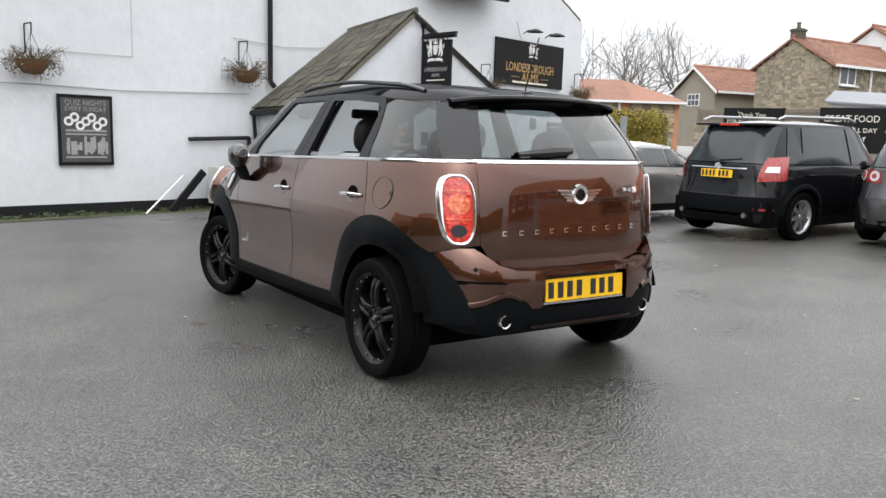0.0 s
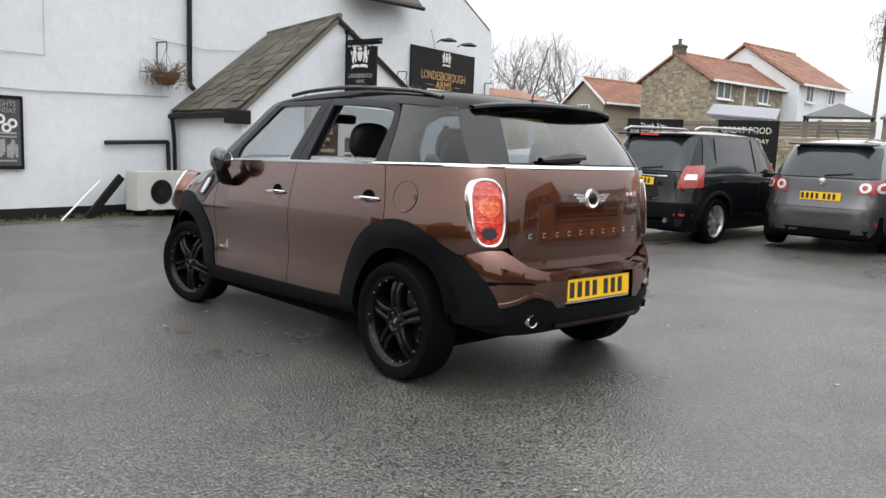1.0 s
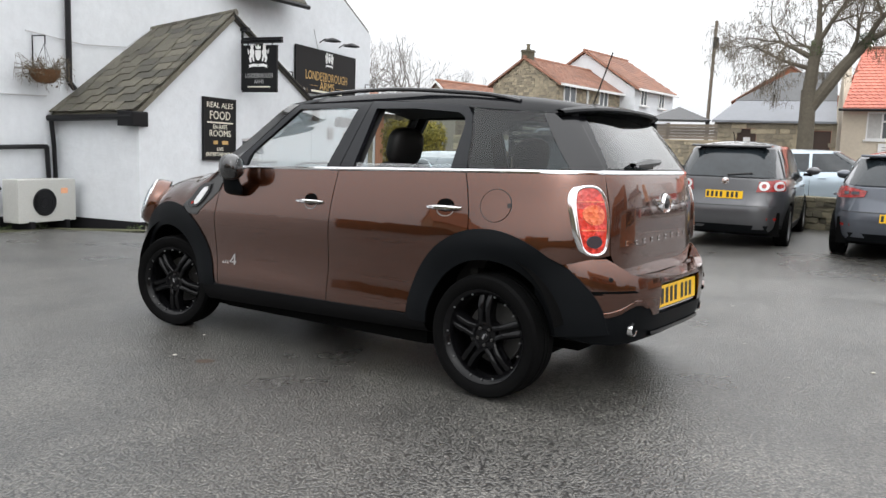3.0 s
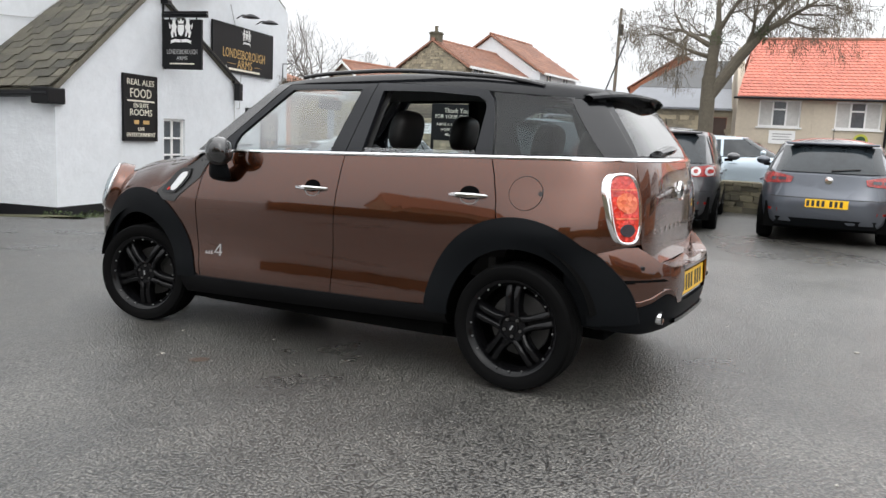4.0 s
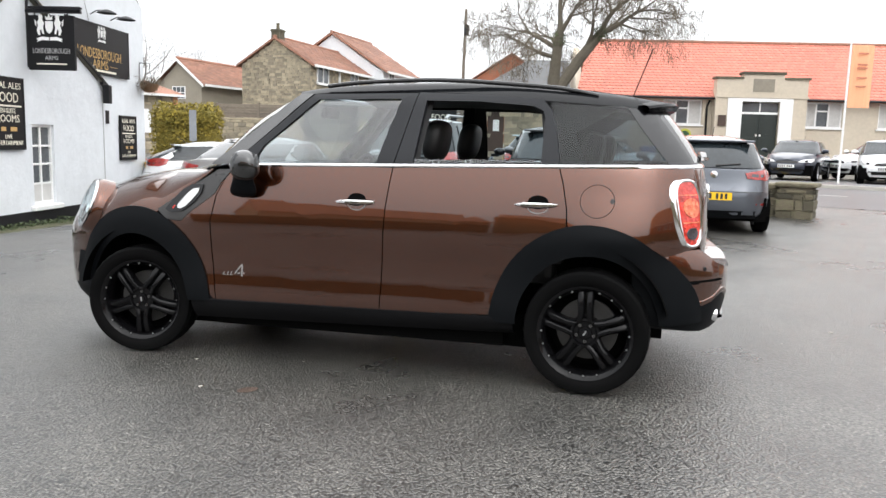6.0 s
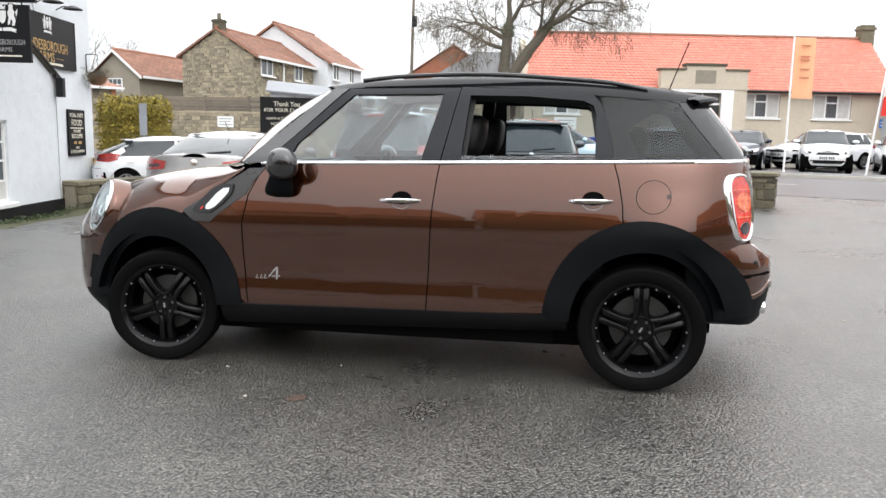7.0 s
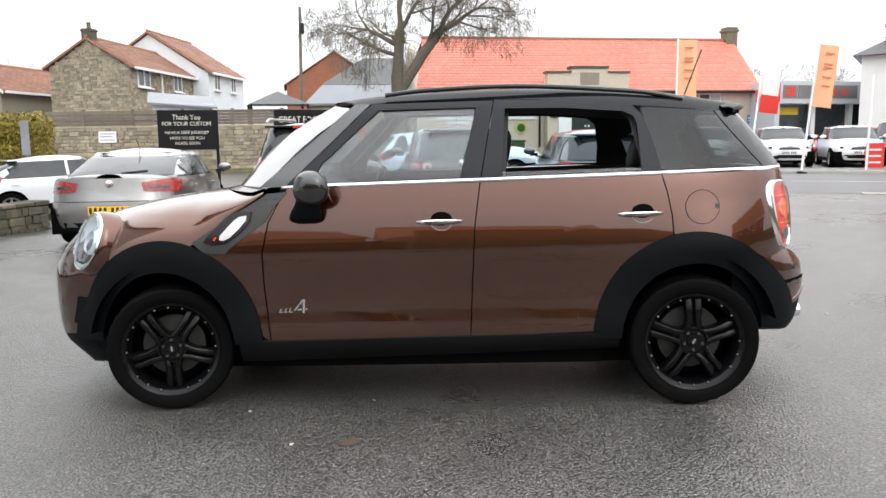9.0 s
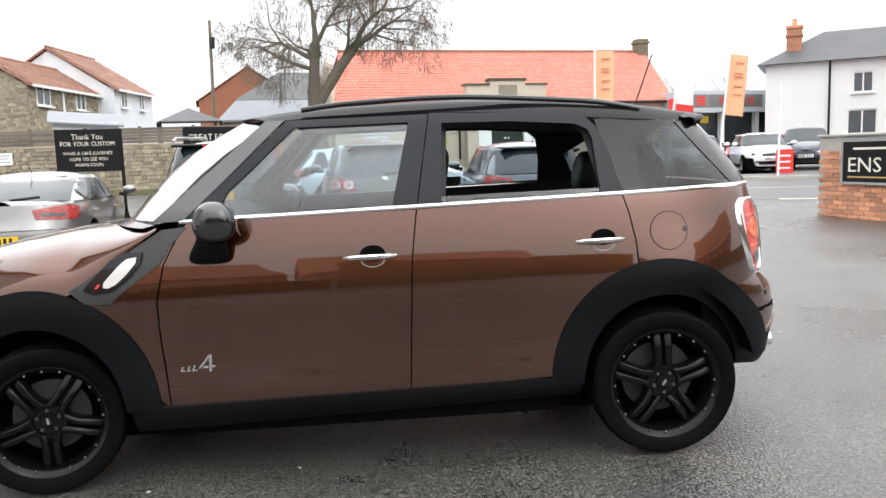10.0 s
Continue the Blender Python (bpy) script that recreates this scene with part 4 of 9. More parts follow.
def alloy_wheel(parent, x, y, z, r, w, rim_r, sgn, steer=0.0, colour=None, spokes="twin", turn=0.0):
    """Wheel, outer face to sgn * y."""
    colour = colour or WHEELBLACK
    m = pose(x, y, z) @ pose(0, 0, 0, 0, 0, steer) @ pose(0, 0, 0, -90 * sgn)
    if sgn < 0:
        m = pose(x, y, z) @ pose(0, 0, 0, 0, 0, steer) @ pose(0, 0, 0, 90)
    m = m @ pose(0, 0, 0, 0, 0, turn)
    wheel = part("wheel", lathe(bmesh.new(), [(rim_r - 0.035, -w * 0.44), (rim_r - 0.03, w * 0.30), (rim_r - 0.012, w * 0.42), (rim_r + 0.003, w * 0.46), (rim_r + 0.006, w * 0.42), (rim_r - 0.004, w * 0.38), (rim_r - 0.004, -w * 0.44)], 64, m), colour, parent, smooth=True)
    tyre(wheel, r, w, rim_r, m)
    face = w * 0.40
    part("hub", lathe(bmesh.new(), [(0.001, face - 0.014), (0.030, face - 0.014), (0.034, face - 0.020), (0.055, face - 0.020), (0.062, face - 0.008), (0.072, face - 0.010), (0.080, face - 0.024), (0.083, face - 0.07)] if spokes == "twin" else [(0.001, face - 0.012), (0.030, face - 0.012), (0.034, face - 0.016), (0.05, face - 0.012), (0.068, face - 0.02), (0.075, face - 0.06)], 40, m), colour, wheel, smooth=True)
    if spokes == "twin":
        for k in range(5):
            bm = twin_spoke(k, 0.060, rim_r - 0.006, face - 0.002)
            bmesh.ops.transform(bm, matrix=m, verts=bm.verts)
            part("spoke", bm, colour, wheel, smooth=True)
        for k in range(5):
            a = radians(72 * k + 126)
            part("wheel_bolt", lathe(bmesh.new(), [(0.001, face - 0.010), (0.007, face - 0.010), (0.009, face - 0.03)], 8, m @ pose(0.045 * math.cos(a), 0.045 * math.sin(a), 0)), DISC, wheel)
        for k in range(20):
            if k % 4:
                a = radians(18 * k + 90)
                part("rim_stud", lathe(bmesh.new(), [(0.0005, face + 0.008), (0.004, face + 0.007), (0.005, face)], 6, m @ pose((rim_r - 0.020) * math.cos(a), (rim_r - 0.020) * math.sin(a), 0)), STEEL, wheel)
    else:
        for k in range(7):
            bm = bmesh.new()
            rows = []
            for u in (0.0, 0.5, 1.0):
                rr = 0.05 + (rim_r - 0.06) * u
                hw = 0.026 - 0.008 * u
                rows.append([(rr, -hw, face - 0.05), (rr, -hw, face - 0.01), (rr, hw, face - 0.01), (rr, hw, face - 0.05)])
            loft(bm, rows, close=True)
            bmesh.ops.transform(bm, matrix=m @ pose(0, 0, 0, 0, 0, 360 / 7 * k), verts=bm.verts)
            part("spoke", bm, colour, wheel)
    part("brake_disc", lathe(bmesh.new(), [(0.001, face - 0.09), (0.07, face - 0.088), (0.075, face - 0.11), (rim_r * 0.66, face - 0.11), (rim_r * 0.66, face - 0.13), (0.001, face - 0.13)], 40, m), DISC, wheel, smooth=True)
    part("wheel_back", lathe(bmesh.new(), [(0.001, -w * 0.44), (rim_r - 0.03, -w * 0.44)], 32, m), UNDER, wheel)
    part("cap", lathe(bmesh.new(), [(0.001, face - 0.006), (0.016, face - 0.006), (0.020, face - 0.012)], 24, m), GLOSSBLACK if spokes == "twin" else colour, wheel)
    if spokes == "twin":
        part("cap_mark", rect_slab(-0.013, 0.013, -0.004, 0.004, face - 0.006, face - 0.004, m @ pose(0, 0, 0, 0, 0, 60)), SILVERALLOY, wheel)
    return wheel


def rect_slab(x0, x1, y0, y1, z0, z1, m):
    bm = bmesh.new()
    box(bm, x0, x1, y0, y1, z0, z1, m)
    return bm


def bent_bar(pts, r, seg=8):
    """One smooth bent bar through points."""
    bm = bmesh.new()
    pts = [Vector(p) for p in pts]
    rows = []
    for i, p in enumerate(pts):
        d = (pts[min(i + 1, len(pts) - 1)] - pts[max(i - 1, 0)]).normalized()
        u = d.cross(Vector((0, 0, 1))).normalized()
        v = u.cross(d)
        rows.append([p + u * r * math.cos(2 * math.pi * k / seg) + v * r * math.sin(2 * math.pi * k / seg) for k in range(seg)])
    rings = loft(bm, rows, close=True)
    bm.faces.new(rings[0][::-1]), bm.faces.new(rings[-1])
    return bm


def number_plate(parent, m, colour, w=0.52, h=0.111, groups=((-0.245, 4), (0.035, 3))):
    """A plate facing local +z with plain bars for its characters."""
    bm = bmesh.new()
    box(bm, -w / 2, w / 2, -h / 2, h / 2, 0, 0.006, m, bevel=0.0)
    pl = part("number_plate", bm, colour, parent, "number plate with dark bars")
    for x0, k in groups:
        for i in range(k):
            part("bar", rect_slab(x0 + 0.062 * i, x0 + 0.062 * i + 0.036, -h * 0.36, h * 0.36, 0.006, 0.0075, m), BARBLACK, pl)
    return pl


# ---- the brown car ----
MINI = pose(-0.484, 5.972, -0.031, 0, -1.17, -53.57)
mini = thing("compact_suv", MINI, "brown metallic car with black roof, black wheels, open rear window", "car")
WIDE = [(0.15, 0.79), (0.22, 0.82), (0.3, 0.846), (0.36, 0.862), (0.40, 0.8655), (0.44, 0.8635), (0.48, 0.859), (0.54, 0.856), (0.62, 0.859), (0.70, 0.868), (0.76, 0.874), (0.81, 0.8755), (0.86, 0.8715), (0.90, 0.8662), (0.95, 0.8590), (1.0, 0.851), (1.1, 0.832), (1.14, 0.822), (1.25, 0.768), (1.38, 0.700), (1.49, 0.640), (1.56, 0.57)]
NOSE = [(0.15, 1.98), (0.22, 2.03), (0.27, 2.09), (0.35, 2.13), (0.55, 2.15), (0.68, 2.142), (0.75, 2.11), (0.85, 2.062), (0.95, 1.99), (1.1, 1.84), (1.5, 1.79)]
BODY = Shell(WIDE, [(0.15, 1.7), (0.5, 1.84), (0.75, 1.870), (0.95, 1.866), (1.10, 1.846), (1.14, 1.835), (1.25, 1.772), (1.35, 1.70), (1.45, 1.62), (1.55, 1.55)], NOSE)
BUMP = Shell([(z, w + 0.006) for z, w in WIDE], [(0.15, 1.82), (0.26, 1.90), (0.33, 1.955), (0.45, 1.985), (0.56, 1.992), (0.62, 1.985), (0.68, 1.962), (0.74, 1.925), (0.80, 1.89)], NOSE, nr=4.0)
GLAZ = Shell(WIDE, BODY.rear_t, [(0.15, 2.4), (1.6, 2.4)], nf=9.0)  # greenhouse: hardly tapers forward


def haunch(x, z):
    """How far the rear quarter swells over the wheel."""
    return 0.075 * max(0.0, 1.0 - max(z, 0.76)) * max(0.0, min(1.0, (x - 1.17) / 0.2)) * max(0.0, min(1.0, (1.80 - x) / 0.3))


class RearArch:
    """The skin under the rear arch: the body above, the fuller bumper below."""

    def side(self, x, z, sgn=-1, out=0.0):
        w = max(0.0, min(1.0, (0.79 - z) / 0.15)) if x > RA[0] else 0.0
        w = w * w * (3 - 2 * w)
        return BODY.side(x, z, sgn, out + haunch(x, z)).lerp(BUMP.side(x, z, sgn, out + 0.002), w)


RA, FA = (1.2975, 0.328), (-1.335, 0.328)
RO, RI, FO, FI = (0.490, 0.527), (0.352, 0.374), (0.505, 0.545), (0.364, 0.386)

for sgn in (-1, 1):
    sd = lambda x, z, s=sgn: BODY.side(x, z, s)
    ins = (0, -sgn, 0)
    poly = [(-0.787, 0.346), (-0.806, 0.62), (-0.803, 0.80), (-0.768, 0.95), (-0.705, 1.065), (-0.668, 1.118), (0.273, 1.118), (0.262, 1.05), (0.243, 0.912), (0.222, 0.6), (0.207, 0.362)]
    fdoor = part("front_door", panel(poly, sd, 0.045, ins, 0.02), BROWN, mini, smooth=True, fix=False)
    poly = [(0.213, 0.362), (0.228, 0.6), (0.249, 0.912), (0.268, 1.05), (0.279, 1.118), (1.142, 1.130), (1.165, 1.05), (1.187, 0.93), (1.191, 0.845)] + arc(*RA, *RO, 102, 174.5, 14)
    rdoor = part("rear_door", panel(poly, sd, 0.045, ins, 0.02), BROWN, mini, smooth=True, fix=False)
    poly = [(1.197, 0.852), (1.193, 0.93), (1.171, 1.05), (1.148, 1.131), (1.60, 1.143), (1.757, 1.136), (1.812, 0.92), (1.826, 0.742), (1.72, 0.728), (1.645, 0.702)] + arc(*RA, *RO, 46, 101, 12)
    quarter = part("quarter_panel", panel(poly, lambda x, z, s=sgn: BODY.side(x, z, s, haunch(x, z)), 0.035, ins, 0.02), BROWN, mini, smooth=True, fix=False)
    poly = [(-0.794, 0.350), (-0.813, 0.62), (-0.810, 0.80), (-0.775, 0.95), (-0.712, 1.065), (-0.690, 1.088), (-0.745, 1.02), (-0.785, 0.955), (-0.955, 0.840), (-1.000, 0.797), (-1.085, 0.803)] + arc(*FA, *FO, 60, 6, 14)
    part("front_wing", panel(poly, sd, 0.04, ins, 0.02), BROWN, mini, smooth=True, fix=False)
    poly = [(-1.165, 0.860), (-0.775, 1.092), (-0.672, 1.098), (-0.742, 1.024), (-0.782, 0.958), (-0.950, 0.843), (-0.998, 0.800), (-1.10, 0.806)]
    vent = part("side_scuttle", panel(poly, lambda x, z, s=sgn: BODY.side(x, z, s, 0.004), 0.04, ins, 0.02), SCUTTLE, mini, "grey plastic side vent panel", smooth=True, fix=False)
    poly = [(-1.100, 0.862), (-1.085, 0.885), (-0.985, 0.980), (-0.925, 1.010), (-0.852, 1.008), (-0.862, 0.960), (-0.915, 0.905), (-0.985, 0.856), (-1.06, 0.848)]
    part("vent_frame", panel(poly, lambda x, z, s=sgn: BODY.side(x, z, s, 0.014), 0.05, ins, 0.012), GLOSSBLACK, vent, fix=False)
    poly = [(-1.015, 0.874), (-1.012, 0.894), (-0.945, 0.962), (-0.912, 0.985), (-0.874, 0.990), (-0.878, 0.966), (-0.918, 0.922), (-0.962, 0.884), (-0.995, 0.870)]
    part("side_repeater", panel(poly, lambda x, z, s=sgn: BODY.side(x, z, s, 0.019), 0.05, ins, 0.008), LAMPCLEAR, vent, fix=False)
    part("badge", panel([(-1.050, 0.874), (-1.034, 0.889), (-1.028, 0.884), (-1.042, 0.869)], lambda x, z, s=sgn: BODY.side(x, z, s, 0.018), 0.05, ins, 0.004), RED, vent, fix=False)
    # black sill and arches
    bm = bmesh.new()
    rows = []
    for x in spaced(-0.955, 0.935, 0.12):
        rows.append([BODY.side(x, z, sgn, o) for z, o in ((0.375, -0.02), (0.362 + 0.012 * x, 0.008), (0.335 + 0.015 * x, 0.014), (0.295 + 0.02 * x, 0.008), (0.262 + 0.025 * x, -0.01), (0.25 + 0.025 * x, -0.06))])
    loft(bm, rows)
    part("sill", bm, SILLBLACK, mini, "black plastic sill cladding", smooth=True)
    part("arch_rear", arch_band(RearArch(), *RA, RO, RI, 4, 178, sgn, 0.020), CLADDING, mini, "black wheel arch cladding", smooth=True)
    part("arch_front", arch_band(BODY, *FA, FO, FI, 2, 177, sgn, 0.022), CLADDING, mini, "black wheel arch cladding", smooth=True)
    for cx in (RA[0], FA[0]):
        bm = bmesh.new()
        pts = arc(cx, 0.328, 0.40, 0.42, 12 if cx > 0 else -4, 184 if cx > 0 else 170, 24)
        loft(bm, [[(x, sgn * 0.84, z) for x, z in pts], [(x, sgn * 0.5, z) for x, z in pts]])
        bm.faces.new([bm.verts.new((x, sgn * 0.5, z)) for x, z in pts])
        part("wheel_liner", bm, UNDER, mini)
    # door furniture
    for door, x0, x1, z in ((fdoor, -0.037, 0.185, 0.937), (rdoor, 0.932, 1.146, 0.948)):
        xm = (x0 + x1) / 2
        # flat black oval: shade in the hollow behind the handle, as colour
        dish = part("handle_dish", panel(oval(xm + 0.01, z + 0.012, 0.052, 0.034, 24), lambda x, q, s=sgn: BODY.side(x, q, s, 0.0015), 0.03, ins, 0.0), UNDER, door, fix=False)
        part("handle_dish_lower", panel(oval(xm + 0.01, z - 0.020, 0.050, 0.022, 20), lambda x, q, s=sgn: BODY.side(x, q, s, 0.0012), 0.03, ins, 0.0), BROWN, door, fix=False)
        # pale crescent along the lower edge of the dish
        rim = [(xm + 0.01 + 0.053 * math.cos(a), z - 0.010 + 0.036 * math.sin(a)) for a in [math.radians(190 + 16 * k) for k in range(11)]]
        rim += [(xm + 0.01 + 0.047 * math.cos(a), z - 0.010 + 0.030 * math.sin(a)) for a in [math.radians(350 - 16 * k) for k in range(11)]]
        part("dish_rim", panel(rim, lambda x, q, s=sgn: BODY.side(x, q, s, 0.0015), 0.03, ins, 0.004), STEEL, door, fix=False)
        bm = bmesh.new()
        rows = []
        for i in range(13):
            u = i / 12
            x = x0 + (x1 - x0) * u
            g = 0.4 + 0.6 * math.sin(math.pi * u) ** 0.6
            base = BODY.side(x, z, sgn, 0.004 + 0.034 * math.sin(math.pi * u) ** 0.5)
            rows.append([base + Vector((0, sgn * 0.009 * g * math.cos(a), 0.012 * g * math.sin(a))) for a in (0.5, 1.6, 2.6, 3.7, 4.7, 5.8)])
        loft(bm, rows, close=True)
        part("door_handle", bm, CHROME, door, "chrome door handle", smooth=True)
    # fuel flap ring
    if sgn < 0:
        o1, o2 = oval(1.336, 0.970, 0.084, 0.082, 40), oval(1.336, 0.970, 0.0805, 0.0785, 40)
        part("fuel_flap", panel(o2, lambda x, z: BODY.side(x, z, -1, 0.003 + haunch(x, z)), 0.03, ins, 0.006), BROWN, quarter, "round fuel filler flap", smooth=True, fix=False)
        part("flap_gap", ring_panel(o1, o2, lambda x, z: BODY.side(x, z, -1, 0.0012 + haunch(x, z)), ins, 0.0), BARBLACK, quarter)
        part("flap_catch", panel(oval(1.408, 0.972, 0.011, 0.012, 12), lambda x, z: BODY.side(x, z, -1, 0.005 + haunch(x, z)), 0.05, ins, 0.003), GLOSSBLACK, quarter, fix=False)
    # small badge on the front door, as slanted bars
    bo = lambda x, q, s=sgn: BODY.side(x, q, s, 0.005)
    for a, b, h in ((-0.742, -0.722, 0.020), (-0.716, -0.700, 0.022), (-0.694, -0.674, 0.024)):
        part("badge_stroke", panel([(a, 0.500), (a + 0.006, 0.500), (a + 0.016, 0.500 + h), (a + 0.010, 0.500 + h)], bo, 0.05, ins, 0.005), CHROME, fdoor, fix=False)
        part("badge_foot", panel([(a + 0.006, 0.500), (b, 0.500), (b + 0.002, 0.505), (a + 0.008, 0.505)], bo, 0.05, ins, 0.005), CHROME, fdoor, fix=False)
    for stroke in ([(-0.668, 0.510), (-0.658, 0.510), (-0.611, 0.564), (-0.622, 0.564)], [(-0.619, 0.566), (-0.608, 0.566), (-0.612, 0.496), (-0.623, 0.496)], [(-0.650, 0.510), (-0.626, 0.511), (-0.626, 0.519), (-0.644, 0.518)], [(-0.608, 0.512), (-0.598, 0.513), (-0.598, 0.521), (-0.608, 0.520)]):
        part("badge_figure", panel(stroke, bo, 0.05, ins, 0.005), CHROME, fdoor, fix=False)
    # chrome belt line
    bm = bmesh.new()
    rows = []
    for x in spaced(-0.70, 1.76, 0.06):
        zc_ = 1.122 + 0.018 * max(0, min(1, (x + 0.7) / 2.2))
        rows.append([BODY.side(x, zc_ + dz, sgn, o) for dz, o in ((-0.009, -0.004), (-0.008, 0.006), (0.0, 0.009), (0.008, 0.006), (0.010, -0.006))])
    loft(bm, rows)
    part("belt_trim", bm, CHROME, mini, "chrome strip under the windows", smooth=True)
    # pillars and window frames
    gs = lambda x, z, s=sgn: GLAZ.side(x, z, s, 0.004)
    frames = [
        ("a_pillar", [(-0.812, 1.122), (-0.56, 1.335), (-0.352, 1.520), (-0.272, 1.520), (-0.478, 1.318), (-0.684, 1.124)], CAPBLACK),
        ("front_door_frame", [(-0.676, 1.128), (-0.470, 1.318), (-0.262, 1.518), (0.349, 1.516), (0.277, 1.138), (0.176, 1.136), (0.262, 1.484), (-0.228, 1.486), (-0.508, 1.225), (-0.528, 1.180), (-0.528, 1.134)], FRAMEBLACK),
        ("rear_door_frame", [(0.354, 1.520), (0.70, 1.503), (1.030, 1.474), (1.075, 1.425), (1.115, 1.31), (1.146, 1.142), (1.052, 1.142), (1.050, 1.375), (1.035, 1.415), (0.985, 1.440), (0.70, 1.466), (0.405, 1.474), (0.383, 1.139), (0.283, 1.138)], FRAMEBLACK),
        ("c_pillar_cover", [(1.434, 1.430), (1.53, 1.430), (1.560, 1.40), (1.754, 1.150), (1.632, 1.148)], GLOSSBLACK),
    ]
    for nm, poly, mt in frames:
        part(nm, panel(poly, gs, 0.05, ins, 0.03), mt, mini, smooth=True, fix=False)
    gl = lambda x, z, s=sgn: GLAZ.side(x, z, s, -0.006)
    g = part("front_window", panel([(-0.54, 1.13), (-0.54, 1.22), (-0.24, 1.495), (0.27, 1.49), (0.18, 1.13)], gl, 0.06, ins, 0.0), CLEARGLASS, mini, smooth=True, fix=False)
    g.visible_shadow = False
    g = part("quarter_window", panel([(1.070, 1.462), (1.152, 1.142), (1.640, 1.142), (1.440, 1.436)], lambda x, z, s=sgn: GLAZ.side(x, z, s, 0.0), 0.06, ins, 0.0), DARKGLASS, mini, smooth=True, fix=False)
    g.visible_shadow = False
    ztop = 1.165 if sgn < 0 else 1.48
    zs = [(0.37, 1.135), (0.37, ztop), (1.06, ztop if sgn < 0 else 1.40), (1.06, 1.135)] if sgn < 0 else [(0.37, 1.135), (0.40, 1.48), (0.99, 1.45), (1.05, 1.39), (1.06, 1.135)]
    g = part("rear_window", panel(zs, gl, 0.06, ins, 0.0), CLEARGLASS, mini, "window glass, wound down" if sgn < 0 else "window glass, closed", smooth=True, fix=False)
    g.visible_shadow = False
    # inner door trim and pillars, dark
    part("inner_trim", panel([(-0.85, 0.36), (-0.72, 1.125), (1.45, 1.135), (1.45, 0.86), (0.80, 0.86), (0.80, 0.36)], lambda x, z, s=sgn: Vector((x, s * (GLAZ.half(min(x, 1.6), z) - 0.055), z)), 0.12, ins, 0.0), TRIM, mini)
    part("inner_pillar", panel([(0.27, 1.13), (0.36, 1.52), (0.43, 1.50), (0.40, 1.13)], lambda x, z, s=sgn: GLAZ.side(x, z, s, -0.05), 0.1, ins, 0.0), TRIM, mini)
    part("inner_pillar", panel([(1.07, 1.13), (1.02, 1.40), (0.95, 1.455), (0.40, 1.485), (0.40, 1.52), (1.45, 1.45), (1.20, 1.30), (1.28, 1.13)], lambda x, z, s=sgn: GLAZ.side(x, z, s, -0.045), 0.1, ins, 0.0), TRIM, mini)
    # door mirror
    cen = Vector((-0.528, sgn * 0.950, 1.122))
    bm = bmesh.new()
    bmesh.ops.create_uvsphere(bm, u_segments=28, v_segments=20, radius=1)
    for v in bm.verts:
        c = Vector([math.copysign(abs(q) ** 0.86, q) for q in v.co])
        v.co = cen + Vector((c.x * 0.086 * (1 - 0.10 * c.z), c.y * 0.072 * (1 + 0.06 * c.z), c.z * 0.082)) + Vector((-sgn * 0.16 * c.y * 0.1 * sgn, 0, 0))
    mir = part("door_mirror", bm, CAPBLACK, mini, "black door mirror", smooth=True)
    bm = bmesh.new()
    bell = ((-0.540, 0.947, 1.085, 0.060, 0.047), (-0.548, 0.937, 1.058, 0.057, 0.042), (-0.556, 0.924, 1.035, 0.062, 0.041), (-0.564, 0.912, 1.012, 0.071, 0.041), (-0.570, 0.902, 0.990, 0.078, 0.039), (-0.574, 0.894, 0.972, 0.079, 0.035), (-0.576, 0.886, 0.958, 0.072, 0.028), (-0.577, 0.878, 0.949, 0.055, 0.019), (-0.578, 0.872, 0.946, 0.020, 0.008))
    loft(bm, [[(x + rx * math.cos(a), sgn * y + ry * math.sin(a), z) for a in [2 * math.pi * k / 32 for k in range(32)]] for x, y, z, rx, ry in bell], close=True)
    part("mirror_foot", bm, CLADDING, mir, smooth=True)
    n_ = Vector((0.90, -sgn * 0.43, 0.04)).normalized()
    mm_ = Matrix.Translation(cen + Vector((0.056, -sgn * 0.016, 0.002))) @ n_.to_track_quat("Z", "Y").to_matrix().to_4x4() @ Matrix.Diagonal((0.054, 0.056, 1, 1))
    part("mirror_glass", lathe(bmesh.new(), [(0.0005, 0.010), (0.98, 0.010), (1.0, 0.0)], 28, mm_), CHROME, mir)
    part("mirror_rim", lathe(bmesh.new(), [(0.97, 0.010), (1.03, 0.012), (1.05, -0.01)], 28, mm_), GLOSSBLACK, mir)
    # tail lamp
    lamp = lambda y, z, s=sgn: BODY.back(s * y, z, 1, 0.016)
    lampo = lambda y, z, s=sgn: BODY.back(s * y, z, 1, 0.022)
    o1, o2 = oval(0.654, 0.912, 0.066, 0.168, 44, 2.8), oval(0.653, 0.912, 0.055, 0.156, 44, 2.8)
    tl = part("tail_lamp", panel(oval(0.653, 0.912, 0.057, 0.158, 44, 2.8), lamp, 0.03, (-1, 0, 0), 0.02), LAMPRED, mini, "red tail lamp in a chrome surround", smooth=True, fix=False)
    part("chrome_surround", ring_panel(o1, o2, lampo, (-1, 0, 0), 0.02), CHROME, tl, smooth=True)
    part("indicator_lens", panel(oval(0.650, 0.940, 0.040, 0.048, 24), lambda y, z, s=sgn: BODY.back(s * y, z, 1, 0.021), 0.03, (-1, 0, 0), 0.004), LAMPORANGE, tl, smooth=True, fix=False)
    part("reverse_lens", panel(oval(0.655, 0.812, 0.030, 0.030, 20), lambda y, z, s=sgn: BODY.back(s * y, z, 1, 0.021), 0.03, (-1, 0, 0), 0.004), LAMPDARK, tl, smooth=True, fix=False)
